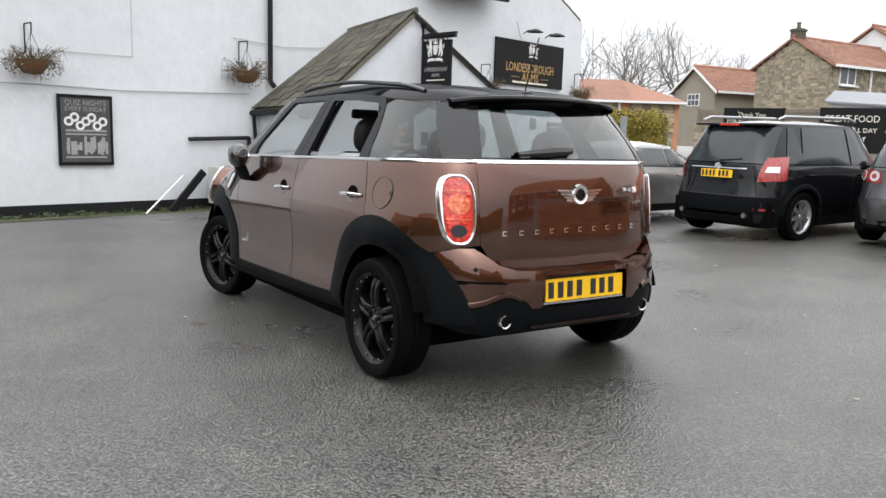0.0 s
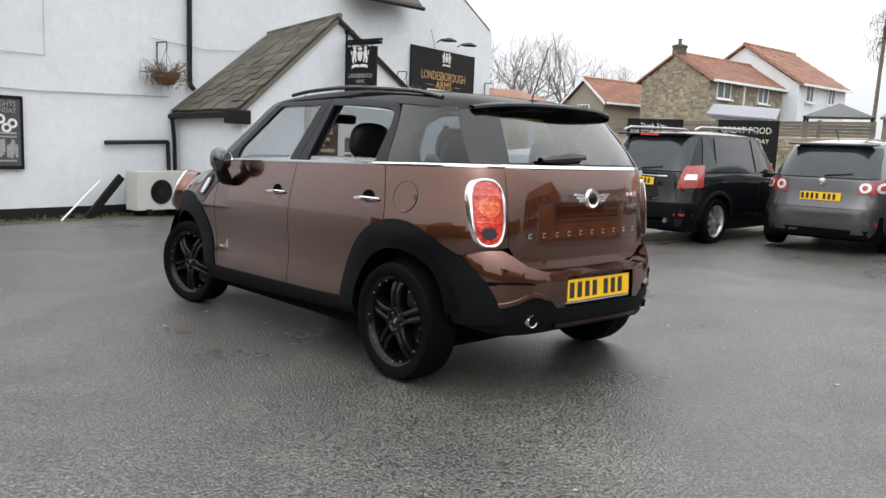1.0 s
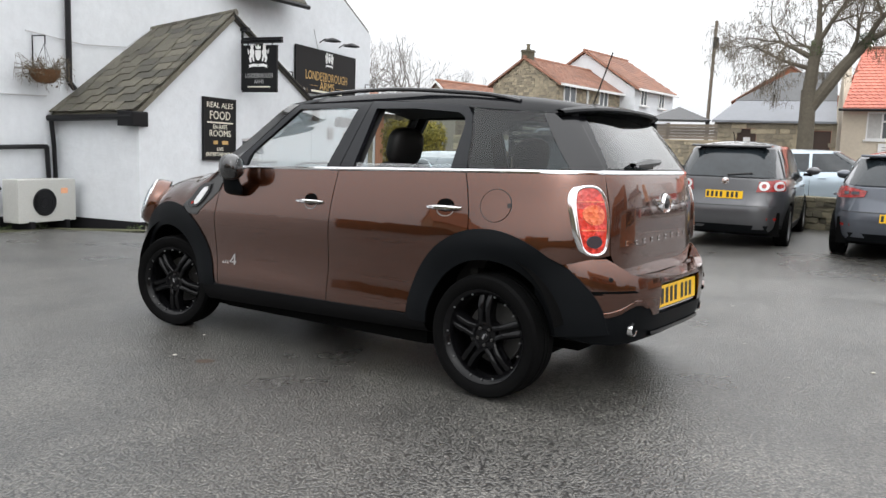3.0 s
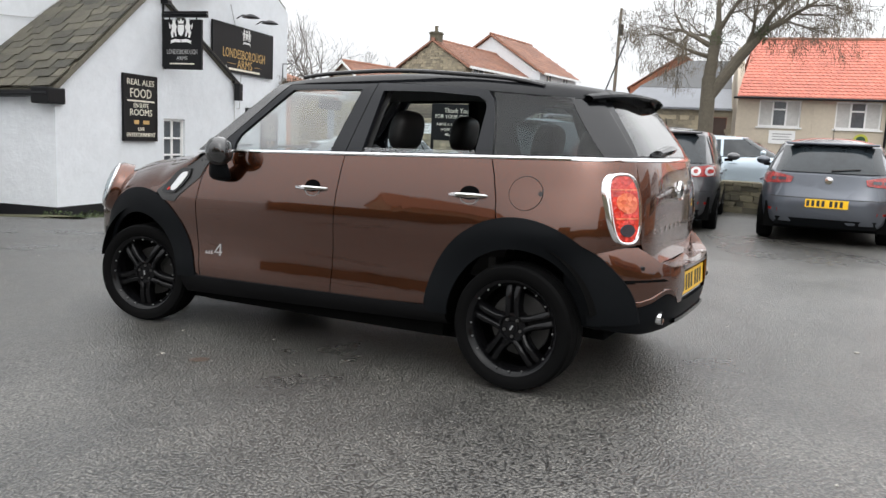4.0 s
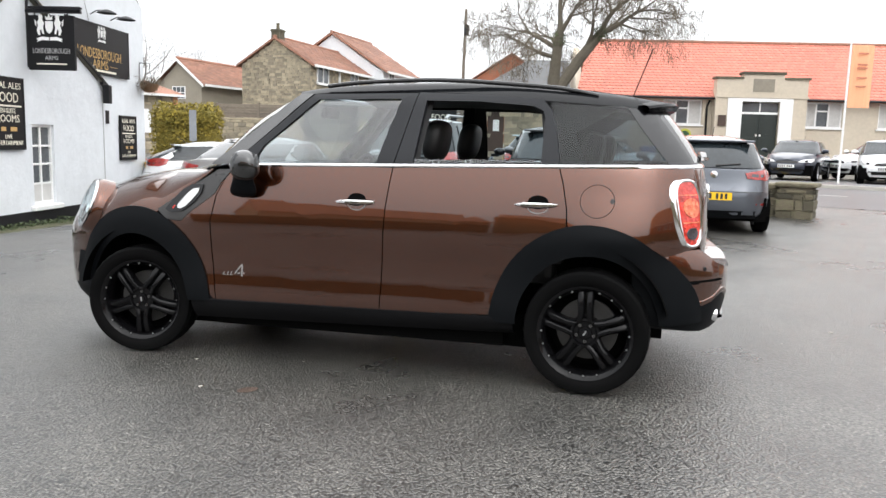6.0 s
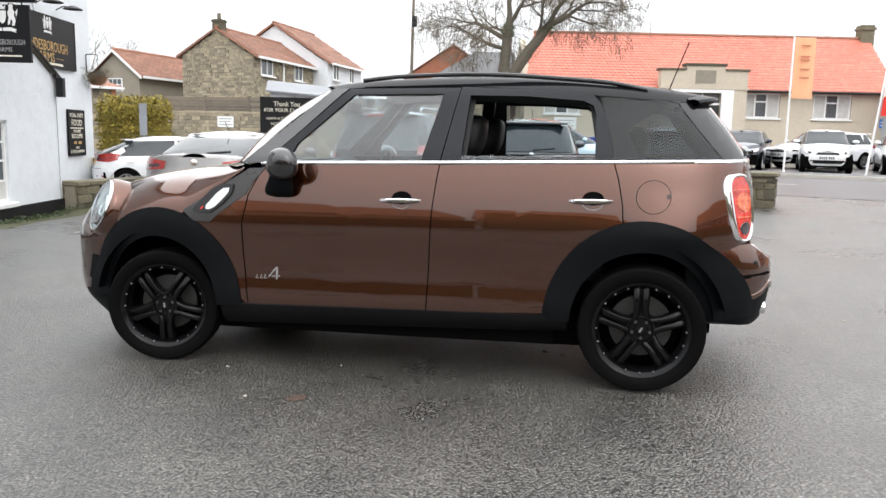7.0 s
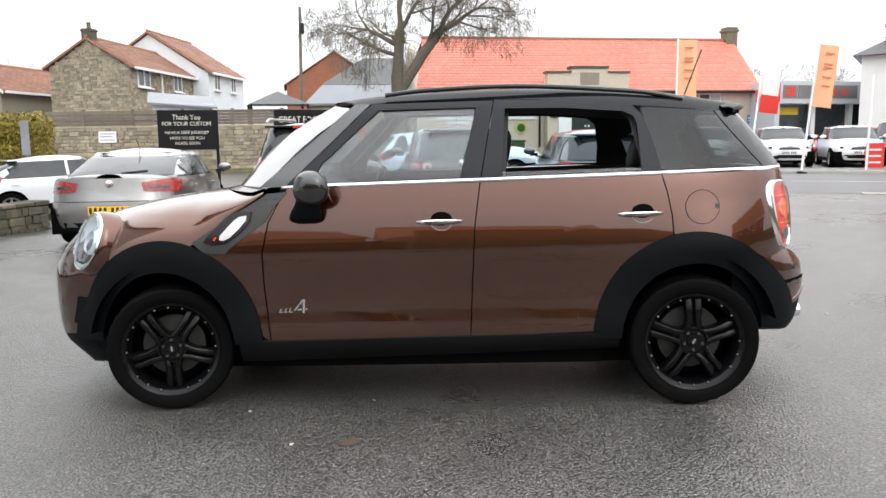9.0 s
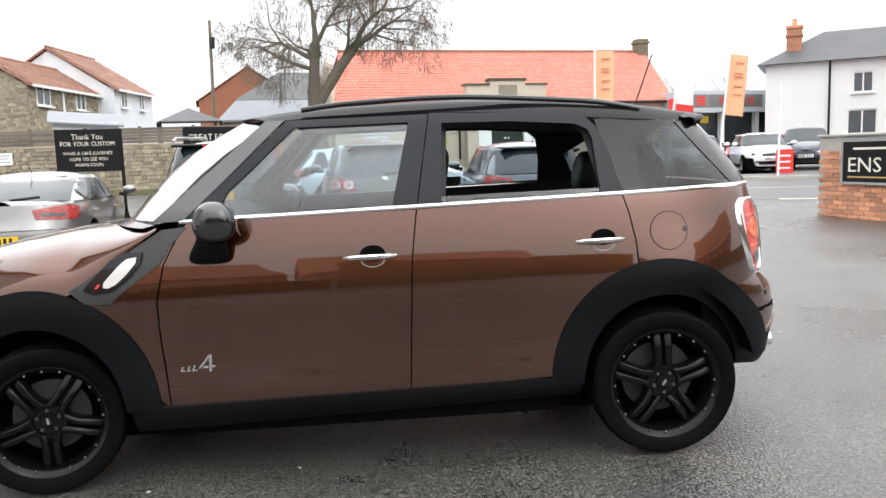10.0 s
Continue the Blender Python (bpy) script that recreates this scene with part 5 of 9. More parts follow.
    for z in (0.865, 1.00):
        part("lens_rib", panel([(0.606, z), (0.700, z), (0.700, z + 0.006), (0.606, z + 0.006)], lambda y, q, s=sgn: BODY.back(s * y, q, 1, 0.020), 0.03, (-1, 0, 0), 0.003), LAMPORANGE, tl, fix=False)
    # headlamp
    hm = pose(-1.765, sgn * 0.718, 0.868) @ Vector((-0.58, sgn * 0.70, 0.36)).to_track_quat("Z", "Y").to_matrix().to_4x4()
    hl = part("headlamp", lathe(bmesh.new(), [(0.126, -0.012), (0.134, -0.007), (0.136, 0.001), (0.131, 0.007), (0.125, 0.003)], 48, hm @ Matrix.Diagonal((1, 1.15, 1, 1))), CHROME, mini, "oval headlamp with a chrome ring", smooth=True)
    part("lamp_surround", lathe(bmesh.new(), [(0.134, -0.006), (0.142, -0.014), (0.150, -0.035), (0.156, -0.10)], 48, hm @ Matrix.Diagonal((1, 1.15, 1, 1))), BROWN, hl, smooth=True)
    part("lens", lathe(bmesh.new(), [(0.0005, 0.032), (0.03, 0.0315), (0.06, 0.029), (0.085, 0.024), (0.108, 0.016), (0.122, 0.008), (0.128, 0.0)], 32, hm @ Matrix.Diagonal((1, 1.15, 1, 1))), CLEARGLASS, hl, smooth=True)
    part("reflector", lathe(bmesh.new(), [(0.0005, -0.03), (0.04, -0.03), (0.05, -0.005), (0.07, -0.035), (0.11, -0.02), (0.13, 0.0)], 32, hm @ Matrix.Diagonal((1, 1.15, 1, 1))), LAMPCLEAR, hl, smooth=True)
    # wheels
    alloy_wheel(mini, RA[0], sgn * 0.768, 0.315, 0.315, 0.205, 0.236, sgn, 0, turn=0)
    alloy_wheel(mini, FA[0], sgn * 0.760, 0.317, 0.317, 0.205, 0.236, sgn, 14, turn=36)
    # roof rail
    pts = []
    for i in range(17):
        u = i / 16
        x = -0.20 + 1.50 * u
        lift = min(1, math.sin(math.pi * u) * 3.2)
        pts.append((x, sgn * (0.585 - 0.03 * u), smooth_table([(-0.2, 1.562), (0.35, 1.576), (1.0, 1.535), (1.35, 1.488)], x) + 0.012 * lift))
    part("roof_rail", bent_bar(pts, 0.012, 8), GLOSSBLACK, mini, "black roof rail", smooth=True)
    # rear bumper corner vent and exhaust
    bk = lambda y, z, s=sgn: BUMP.back(s * y, z, 1, 0.006)
    part("vent_recess", panel([(0.680, 0.565), (0.500, 0.566), (0.482, 0.548), (0.510, 0.522), (0.560, 0.490), (0.610, 0.472), (0.655, 0.468), (0.672, 0.50)], lambda y, z, s=sgn: BUMP.back(s * y, z, 1, 0.001 + 0.08 * (z - 0.465) * min(1, max(0, (0.69 - y) / 0.15))), 0.03, (-1, 0, 0), 0.03), BROWN, mini, "slanting recess in the bumper corner", fix=False)
    # dark C-shaped strip: the shadow along the recess's edge, put into colour
    part("vent_slot", panel([(0.470, 0.566), (0.500, 0.577), (0.692, 0.575), (0.690, 0.520), (0.672, 0.472), (0.660, 0.474), (0.672, 0.515), (0.674, 0.557), (0.500, 0.561)], lambda y, z, s=sgn: BUMP.back(s * y, z, 1, 0.004), 0.03, (-1, 0, 0), 0.01), UNDER, mini, fix=False)
    lip_ = []
    for y, z in ((0.672, 0.466), (0.645, 0.456), (0.61, 0.458), (0.565, 0.474), (0.52, 0.500), (0.49, 0.512), (0.45, 0.510), (0.41, 0.490)):
        lip_.append([BUMP.back(sgn * y, z + dz, 1, o * min(1, (0.70 - y) / 0.12)) for dz, o in ((0.016, 0.0), (0.012, 0.010), (0.002, 0.012), (-0.010, 0.008), (-0.016, -0.02))])
    bm = bmesh.new()
    loft(bm, lip_)
    part("bumper_lip", bm, BROWN, mini, smooth=True)
    em = pose(1.866, sgn * 0.468, 0.380, 0, 90, 0)
    ex = part("exhaust", lathe(bmesh.new(), [(0.026, -0.10), (0.031, -0.10), (0.035, 0.055), (0.033, 0.066), (0.027, 0.064), (0.025, -0.08)], 28, em), CHROME, mini, "chrome exhaust tailpipe", smooth=True)
    part("bore", lathe(bmesh.new(), [(0.0005, 0.0), (0.026, 0.0)], 20, em), UNDER, ex)

# hatch, bumper, lower valance
rr = lambda y, z: BODY.back(y, z, 1)
left = [(-0.560, 1.130), (-0.562, 0.92), (-0.556, 0.745), (-0.520, 0.690), (-0.46, 0.645), (-0.30, 0.612), (0.0, 0.600)]
hatch = part("tailgate", panel(left + [(-y, z) for y, z in left[-2::-1]], rr, 0.04, (-1, 0, 0), 0.03), BROWN, mini, smooth=True, fix=False)
left = [(-0.733, 0.705), (-0.675, 0.726), (-0.590, 0.728), (-0.555, 0.700), (-0.505, 0.655), (-0.42, 0.628), (0.0, 0.612)]
low = [(0.0, 0.435), (-0.34, 0.440), (-0.372, 0.475), (-0.43, 0.502), (-0.50, 0.508), (-0.545, 0.490), (-0.58, 0.462), (-0.62, 0.450), (-0.663, 0.452), (-0.697, 0.50), (-0.72, 0.565), (-0.732, 0.64)]
ring_ = left + [(-y, z) for y, z in left[-2::-1]] + [(-y, z) for y, z in low[::-1]] + low[1:]
notch = [(0.286, 0.440), (0.276, 0.598), (-0.276, 0.598), (-0.286, 0.440)]
k = ring_.index((0.0, 0.435))
ring_ = ring_[:k] + notch + ring_[k + 1:]
bumper = part("rear_bumper", panel(ring_, lambda y, z: BUMP.back(y, z, 1), 0.035, (-1, 0, 0), 0.12), BROWN, mini, smooth=True, fix=False)
top = [(-y, z) for y, z in low[::-1]] + low[1:]
bot = [(-0.738, 0.60), (-0.735, 0.42), (-0.715, 0.345), (-0.63, 0.315), (-0.54, 0.300), (-0.30, 0.318), (0, 0.322)]
ring_ = [(p[0], p[1] - 0.001) for p in top] + bot + [(-y, z) for y, z in bot[-2::-1]]
part("rear_valance", panel(ring_, lambda y, z: BUMP.back(y, z, 1, -0.004), 0.05, (-1, 0, 0), 0.15), CLADDING, mini, "black lower bumper valance", smooth=True, fix=False)
bm = bmesh.new()
rows = []
for y in spaced(-0.34, 0.34, 0.05):
    b_ = BUMP.back(y, 0.345, 1)
    rows.append([b_ + Vector((dx, 0, dz)) for dx, dz in ((-0.01, 0.012), (0.014, 0.010), (0.016, -0.006), (-0.01, -0.012))])
loft(bm, rows, close=True)
part("valance_blade", bm, GLOSSBLACK, mini, smooth=True)
for y, z in ((-0.60, 0.632), (-0.28, 0.615), (0.28, 0.615), (0.60, 0.632)):
    q = BUMP.back(y, z, 1, 0.0)
    out = (BUMP.back(y + 0.01, z, 1) - BUMP.back(y - 0.01, z, 1)).cross(Vector((0, 0, 1))).normalized()
    part("parking_sensor", lathe(bmesh.new(), [(0.0005, 0.004), (0.010, 0.003), (0.012, 0)], 12, Matrix.Translation(q) @ out.to_track_quat("Z", "Y").to_matrix().to_4x4()), GLOSSBLACK, bumper)
part("plate_recess", panel([(-0.30, 0.43), (0.30, 0.43), (0.29, 0.606), (-0.29, 0.606)], lambda y, z: BUMP.back(y, z, 1, -0.034), 0.1, (-1, 0, 0), 0.004), GLOSSBLACK, bumper, fix=False)
number_plate(bumper, pose(1.966, 0.0, 0.520, 0, 88, 0) @ pose(0, 0, 0, 0, 0, 90), PLATEYELLOW)
part("plate_lamp_strip", panel([(-0.27, 0.452), (0.27, 0.452), (0.27, 0.462), (-0.27, 0.462)], lambda y, z: BUMP.back(y, z, 1, -0.012), 0.1, (-1, 0, 0), 0.02), CHROME, bumper, fix=False)
# badge with wings, and a row of small chrome letters drawn as plain bars
bd = part("badge", lathe(bmesh.new(), [(0.0005, 0.012), (0.036, 0.010), (0.048, 0.014), (0.054, 0.0)], 28, pose(1.866, 0.03, 0.980, 0, 88, 0)), CHROME, hatch, "round chrome badge with wings", smooth=True)
part("badge_centre", lathe(bmesh.new(), [(0.0005, 0.015), (0.028, 0.014), (0.032, 0.010)], 24, pose(1.866, 0.03, 0.980, 0, 88, 0)), GLOSSBLACK, bd, smooth=True)
for s in (-1, 1):
    for k in range(4):
        z = 1.002 - 0.016 * k
        a, b = 0.050, 0.150 - 0.020 * k
        part("wing", panel([(0.03 + s * a, z), (0.03 + s * b, z + 0.006), (0.03 + s * b, z - 0.006), (0.03 + s * a, z - 0.012)], lambda y, q: BODY.back(y, q, 1, 0.008), 0.1, (-1, 0, 0), 0.008), CHROME, bd, fix=False)
for i in range(10):
    y = -0.437 + 0.0955 * i
    z = 0.797 + 0.001 * i
    part("letter_shape", panel([(y - 0.012, z - 0.012), (y + 0.012, z - 0.012), (y + 0.012, z - 0.007), (y - 0.007, z - 0.007), (y - 0.007, z + 0.007), (y + 0.012, z + 0.007), (y + 0.012, z + 0.012), (y - 0.012, z + 0.012)], lambda a, q: BODY.back(a, q, 1, 0.004), 0.1, (-1, 0, 0), 0.004), CHROME, hatch, fix=False)
for i, (y, z, w, h) in enumerate(((0.345, 0.992, 0.03, 0.020), (0.385, 0.990, 0.03, 0.020), (0.425, 0.985, 0.035, 0.03))):
    part("letter_bar", panel([(y, z), (y + w, z), (y + w, z + h), (y, z + h)], lambda a, q: BODY.back(a, q, 1, 0.004), 0.1, (-1, 0, 0), 0.004), CHROME, hatch, fix=False)
part("belt_trim_rear", panel([(-0.575, 1.134), (0.575, 1.134), (0.575, 1.150), (-0.575, 1.150)], lambda y, z: BODY.back(y, z, 1, 0.007), 0.06, (-1, 0, 0), 0.012), CHROME, mini, smooth=True, fix=False)
part("tailgate_frame", panel([(-0.573, 1.150), (-0.530, 1.30), (-0.478, 1.44), (-0.43, 1.44), (-0.485, 1.30), (-0.528, 1.16), (0.528, 1.16), (0.485, 1.30), (0.43, 1.44), (0.478, 1.44), (0.530, 1.30), (0.573, 1.150)], lambda y, z: BODY.back(y, z, 1, 0.001), 0.06, (-1, 0, 0), 0.02), GLOSSBLACK, mini, smooth=True, fix=False)
g = part("rear_screen", panel([(-0.55, 1.15), (0.55, 1.15), (0.51, 1.30), (0.46, 1.45), (-0.46, 1.45), (-0.51, 1.30)], lambda y, z: BODY.back(y, z, 1, -0.003), 0.06, (-1, 0, 0), 0.0), REARGLASS, mini, smooth=True, fix=False)
g.visible_shadow = False
bm = bmesh.new()
loft(bm, [[Vector((1.812 - 0.012 * (i / 8) ** 2, y, 1.178 + 0.02 * (i / 8))) + Vector((0.020 + 0.026 * c, 0, (0.024 - 0.012 * abs(i / 4 - 1.2)) * s)) for c, s in ((-0.5, -1), (0.6, -1), (1, 0), (0.6, 1), (-0.5, 1))] for i, y in enumerate(spaced(-0.36, 0.0, 0.045))], close=True)
part("rear_wiper", bm, GLOSSBLACK, mini, "black rear wiper", smooth=True)

# roof, spoiler, windscreen, bonnet
EDGE = [(-0.56, 1.508), (-0.40, 1.520), (0.0, 1.528), (0.342, 1.522), (0.7, 1.503), (1.067, 1.465), (1.43, 1.436), (1.62, 1.425)]
CROWN = [(-0.56, 1.556), (-0.40, 1.572), (-0.2, 1.586), (0.0, 1.594), (0.35, 1.600), (0.8, 1.586), (1.25, 1.545), (1.5, 1.507), (1.62, 1.486)]
bm = bmesh.new()
rows = []
for x in spaced(-0.56, 1.60, 0.07):
    ze, zc_ = smooth_table(EDGE, x), smooth_table(CROWN, x)
    ye = GLAZ.half(min(x, 1.50), ze) * (1 if x < 1.3 else 1 - 0.25 * ((x - 1.3) / 0.3) ** 2 * 0.4)
    bow = 0.22 * max(0, min(1, (0.1 - x) / 0.66)) ** 1.5
    row = [(x + bow, -ye - 0.001, ze - 0.012), (x + bow, -ye - 0.004, ze)]
    for i in range(1, 24):
        s = -1 + i / 12
        row.append((x + bow * s * s, ye * s, ze + (zc_ - ze - 0.008) * (1 - abs(s) ** 5.0) ** 0.62))
    row += [(x + bow, ye + 0.004, ze), (x + bow, ye + 0.001, ze - 0.012)]
    rows.append(row)
loft(bm, rows)
part("roof", bm, ROOFBLACK, mini, "gloss black roof", smooth=True)
bm = bmesh.new()
loft(bm, [[(x, y * 0.97, smooth_table(EDGE, x) + (smooth_table(CROWN, x) - smooth_table(EDGE, x)) * (1 - abs(y / 0.6) ** 2.6) - 0.035) for y in spaced(-0.58, 0.58, 0.1)] for x in spaced(-0.35, 1.5, 0.2)])
part("headlining", bm, surface("grey_headlining", (0.10, 0.10, 0.10), 0.9, vary=0.1), mini, smooth=True)
bm = bmesh.new()
rows = []
for i in range(21):
    s = -1 + i / 10
    y = 0.555 * s
    k = abs(s) ** 6
    x0, x1 = 1.50, 1.695 - 0.05 * s * s - 0.09 * k
    z0, z1 = 1.500 - 0.055 * abs(s) ** 2.6, 1.468 - 0.018 * s * s - 0.012 * k
    rows.append([(x0, y, z0), ((x0 + x1) / 2, y, (z0 + z1) / 2 + 0.006), (x1 - 0.01, y, z1 + 0.004), (x1, y, z1 - 0.008), (x1 - 0.012, y, z1 - 0.020), (x1 - 0.08, y, z1 - 0.030), (x0 + 0.05, y, z0 - 0.062 + 0.035 * k)])
loft(bm, rows, close=True)
part("spoiler", bm, ROOFBLACK, mini, "black roof spoiler", smooth=True)
bm = bmesh.new()
rows = []
for i in range(15):
    s = -1 + i / 7
    low_p = Vector((-1.12 + 0.325 * s * s, 0.80 * s, 1.115 + 0.012 * s * s))
    top_p = Vector((-0.555 + 0.225 * s * s, 0.612 * s, 1.543 - 0.030 * s * s))
    rows.append([low_p.lerp(top_p, u) + Vector((-0.03, 0, 0.035)) * math.sin(math.pi * u) * (1 - 0.4 * s * s) for u in (0, 0.2, 0.4, 0.6, 0.8, 1.0)])
loft(bm, rows)
g = part("windscreen", bm, SCREENGLASS, mini, "sloping windscreen", smooth=True)
g.visible_shadow = False
bm = bmesh.new()
loft(bm, [[(-1.19 + 0.33 * s * s, 0.80 * s, 1.100), (-1.12 + 0.33 * s * s, 0.80 * s, 1.117), (-0.98 + 0.28 * s * s, 0.78 * s, 1.05)] for s in spaced(-1, 1, 0.125)])
part("cowl", bm, GLOSSBLACK, mini, smooth=True)
for s, y0 in ((1, -0.62), (1, 0.02)):
    part("wiper", tube(bmesh.new(), [(-1.00 + 0.15 * (y0 < -0.3), y0, 1.128), (-1.04 + 0.12 * (y0 < -0.3), y0 + 0.1, 1.150), (-1.08, y0 + 0.52, 1.155)], 0.010, 6), GLOSSBLACK, mini)
CREST = [(-2.075, 0.80), (-2.04, 0.865), (-1.97, 0.925), (-1.84, 0.988), (-1.62, 1.042), (-1.44, 1.070), (-1.2, 1.096), (-1.02, 1.110), (-0.78, 1.118)]
SKIRT = [(-2.075, 0.72), (-1.84, 0.70), (-1.76, 0.70), (-1.54, 0.79), (-1.33, 0.84), (-1.165, 0.845), (-0.78, 1.098)]
bm = bmesh.new()
rows = []
for x in spaced(-2.07, -0.79, 0.032):
    zb, zc_ = lerp_table(SKIRT, x), smooth_table(CREST, x)
    row = []
    for i in range(65):
        a = math.pi * i / 64
        c, s = math.cos(a), math.sin(a)
        zz = zb + (zc_ - zb) * abs(s) ** (2 / 3.0)
        row.append((x, BODY.half(x, min(zz, 0.98)) * math.copysign(abs(c) ** (2 / 3.4), c) * (1.0 if zz < 0.98 else 1.0), zz))
    rows.append(row)
loft(bm, rows)
part("bonnet", bm, BROWN, mini, "brown clamshell bonnet", smooth=True)
front_top = [(-0.81, 0.70), (-0.72, 0.73), (0.0, 0.745), (0.72, 0.73), (0.81, 0.70)]
part("front_bumper", panel(front_top + [(0.77, 0.60), (0.755, 0.48), (0.735, 0.385), (0.5, 0.33), (-0.5, 0.33), (-0.735, 0.385), (-0.755, 0.48), (-0.77, 0.60)], lambda y, z: BODY.back(y, z, -1), 0.06, (1, 0, 0), 0.06), BROWN, mini, smooth=True, fix=False)
part("front_valance", panel([(-0.735, 0.383), (-0.5, 0.328), (0.5, 0.328), (0.735, 0.383), (0.725, 0.30), (0.70, 0.22), (0.5, 0.17), (-0.5, 0.17), (-0.70, 0.22), (-0.725, 0.30)], lambda y, z: BODY.back(y, z, -1, -0.004), 0.06, (1, 0, 0), 0.1), CLADDING, mini, "black front bumper valance", smooth=True, fix=False)
for k in (-1, 1):
    part("side_intake", panel([(k * 0.70, 0.575), (k * 0.735, 0.575), (k * 0.725, 0.43), (k * 0.68, 0.43)], lambda y, z: BODY.back(y, z, -1, 0.004), 0.05, (1, 0, 0), 0.006), CLADDING, mini, "narrow black side intake", fix=False)
part("grille", panel([(-0.42, 0.60), (0.42, 0.60), (0.36, 0.76), (-0.36, 0.76)], lambda y, z: BODY.back(y, z, -1, 0.006), 0.1, (1, 0, 0), 0.01), GLOSSBLACK, mini, fix=False)
part("underbody", boxes((-1.62, 1.42, -0.62, 0.62, 0.16, 0.34), (1.42, 1.66, -0.52, 0.52, 0.24, 0.36), (-0.85, 0.86, -0.74, 0.74, 0.19, 0.36)), UNDER, mini)
part("antenna", tube(bmesh.new(), [(1.43, 0.0, 1.50), (1.54, 0.0, 1.79)], 0.0038, 6), GLOSSBLACK, mini)
part("antenna_base", boxes((1.39, 1.47, -0.022, 0.022, 1.495, 1.515), bevel=0.008), GLOSSBLACK, mini)

# cabin
def seat(x, y, front=True):
    st = part("seat", boxes((x - 0.28, x + 0.24, y - 0.25, y + 0.25, 0.50, 0.66), bevel=0.05), SEATCLOTH, mini, "dark leather seat")
    bm = bmesh.new()
    rows = []
    for u in (0, 0.25, 0.5, 0.75, 1.0):
        hw = 0.25 - 0.05 * u
        cx, cz = x + 0.20 + 0.17 * u, 0.62 + (0.50 if front else 0.44) * u
        t = 0.075 - 0.025 * u
        rows.append([(cx - t, y - hw * 0.6, cz), (cx - t - 0.035, y - hw, cz), (cx + t, y - hw, cz), (cx + t, y + hw, cz), (cx - t - 0.035, y + hw, cz), (cx - t, y + hw * 0.6, cz)])
    loft(bm, rows, close=True)
    bm.faces.new(bm.verts[-6:])
    part("backrest", bm, SEATCLOTH, st, smooth=True)
    zt = 1.10 if front else 1.03
    bm = bmesh.new()
    bmesh.ops.create_uvsphere(bm, u_segments=20, v_segments=14, radius=1)
    hm = pose(x + 0.395, y, zt + 0.165, 0, 12) @ Matrix.Diagonal((0.062, 0.140, 0.118, 1))
    for v in bm.verts:
        v.co = hm @ Vector([math.copysign(abs(q) ** 0.7, q) for q in v.co])
    hr = part("headrest", bm, SEATCLOTH, st, smooth=True)
    part("headrest_post", tube(bmesh.new(), [(x + 0.37, y - 0.06, zt - 0.03), (x + 0.39, y - 0.06, zt + 0.05)], 0.007, 6), CHROME, hr)
    part("headrest_post", tube(bmesh.new(), [(x + 0.37, y + 0.06, zt - 0.03), (x + 0.39, y + 0.06, zt + 0.05)], 0.007, 6), CHROME, hr)


seat(-0.02, -0.36), seat(-0.02, 0.36)
seat(0.86, -0.36, False), seat(0.86, 0.36, False)
bm = bmesh.new()
loft(bm, [[(-0.95, y, 1.07), (-0.75, y, 1.11 - 0.02 * math.cos(y * 5)), (-0.60, y, 1.07), (-0.55, y, 0.95), (-0.62, y, 0.70)] for y in spaced(-0.74, 0.74, 0.1)])
part("dashboard", bm, TRIM, mini, smooth=True)
sw = pose(-0.42, 0.36, 1.00, 0, -68, 0)
bm = bmesh.new()
for i in range(24):
    a, b = 2 * math.pi * i / 24, 2 * math.pi * (i + 1) / 24
    rod(bm, sw @ Vector((0.185 * math.cos(a), 0.185 * math.sin(a), 0)), sw @ Vector((0.185 * math.cos(b), 0.185 * math.sin(b), 0)), 0.014, seg=8)
stw = part("steering_wheel", bm, TRIM, mini, smooth=True)
part("steering_boss", lathe(bmesh.new(), [(0.0005, -0.02), (0.06, -0.015), (0.075, 0.02)], 20, sw), TRIM, stw)
for a in (0, 120, 240):
    part("steering_spoke", boxes((0.05, 0.18, -0.015, 0.015, -0.008, 0.008)), TRIM, stw).matrix_local = sw @ pose(0, 0, 0, 0, 0, a + 90)
bm = bmesh.new()
box(bm, -0.02, 0.02, -0.11, 0.11, -0.035, 0.035, pose(-0.46, 0.0, 1.44, 0, 15), bevel=0.018)
part("rear_view_mirror", bm, TRIM, mini)
part("cabin_floor", boxes((-0.9, 0.85, -0.75, 0.75, 0.365, 0.40), (0.85, 1.7, -0.48, 0.48, 0.365, 0.40), (1.25, 1.7, -0.48, 0.48, 0.40, 0.86)), TRIM, mini)

# ---- parked cars ----
CARGLASS = surface("dark_reflecting_glass", (0.02, 0.026, 0.03), 0.05, vary=0.4, big=2.0, small=4, bumps=0.0)


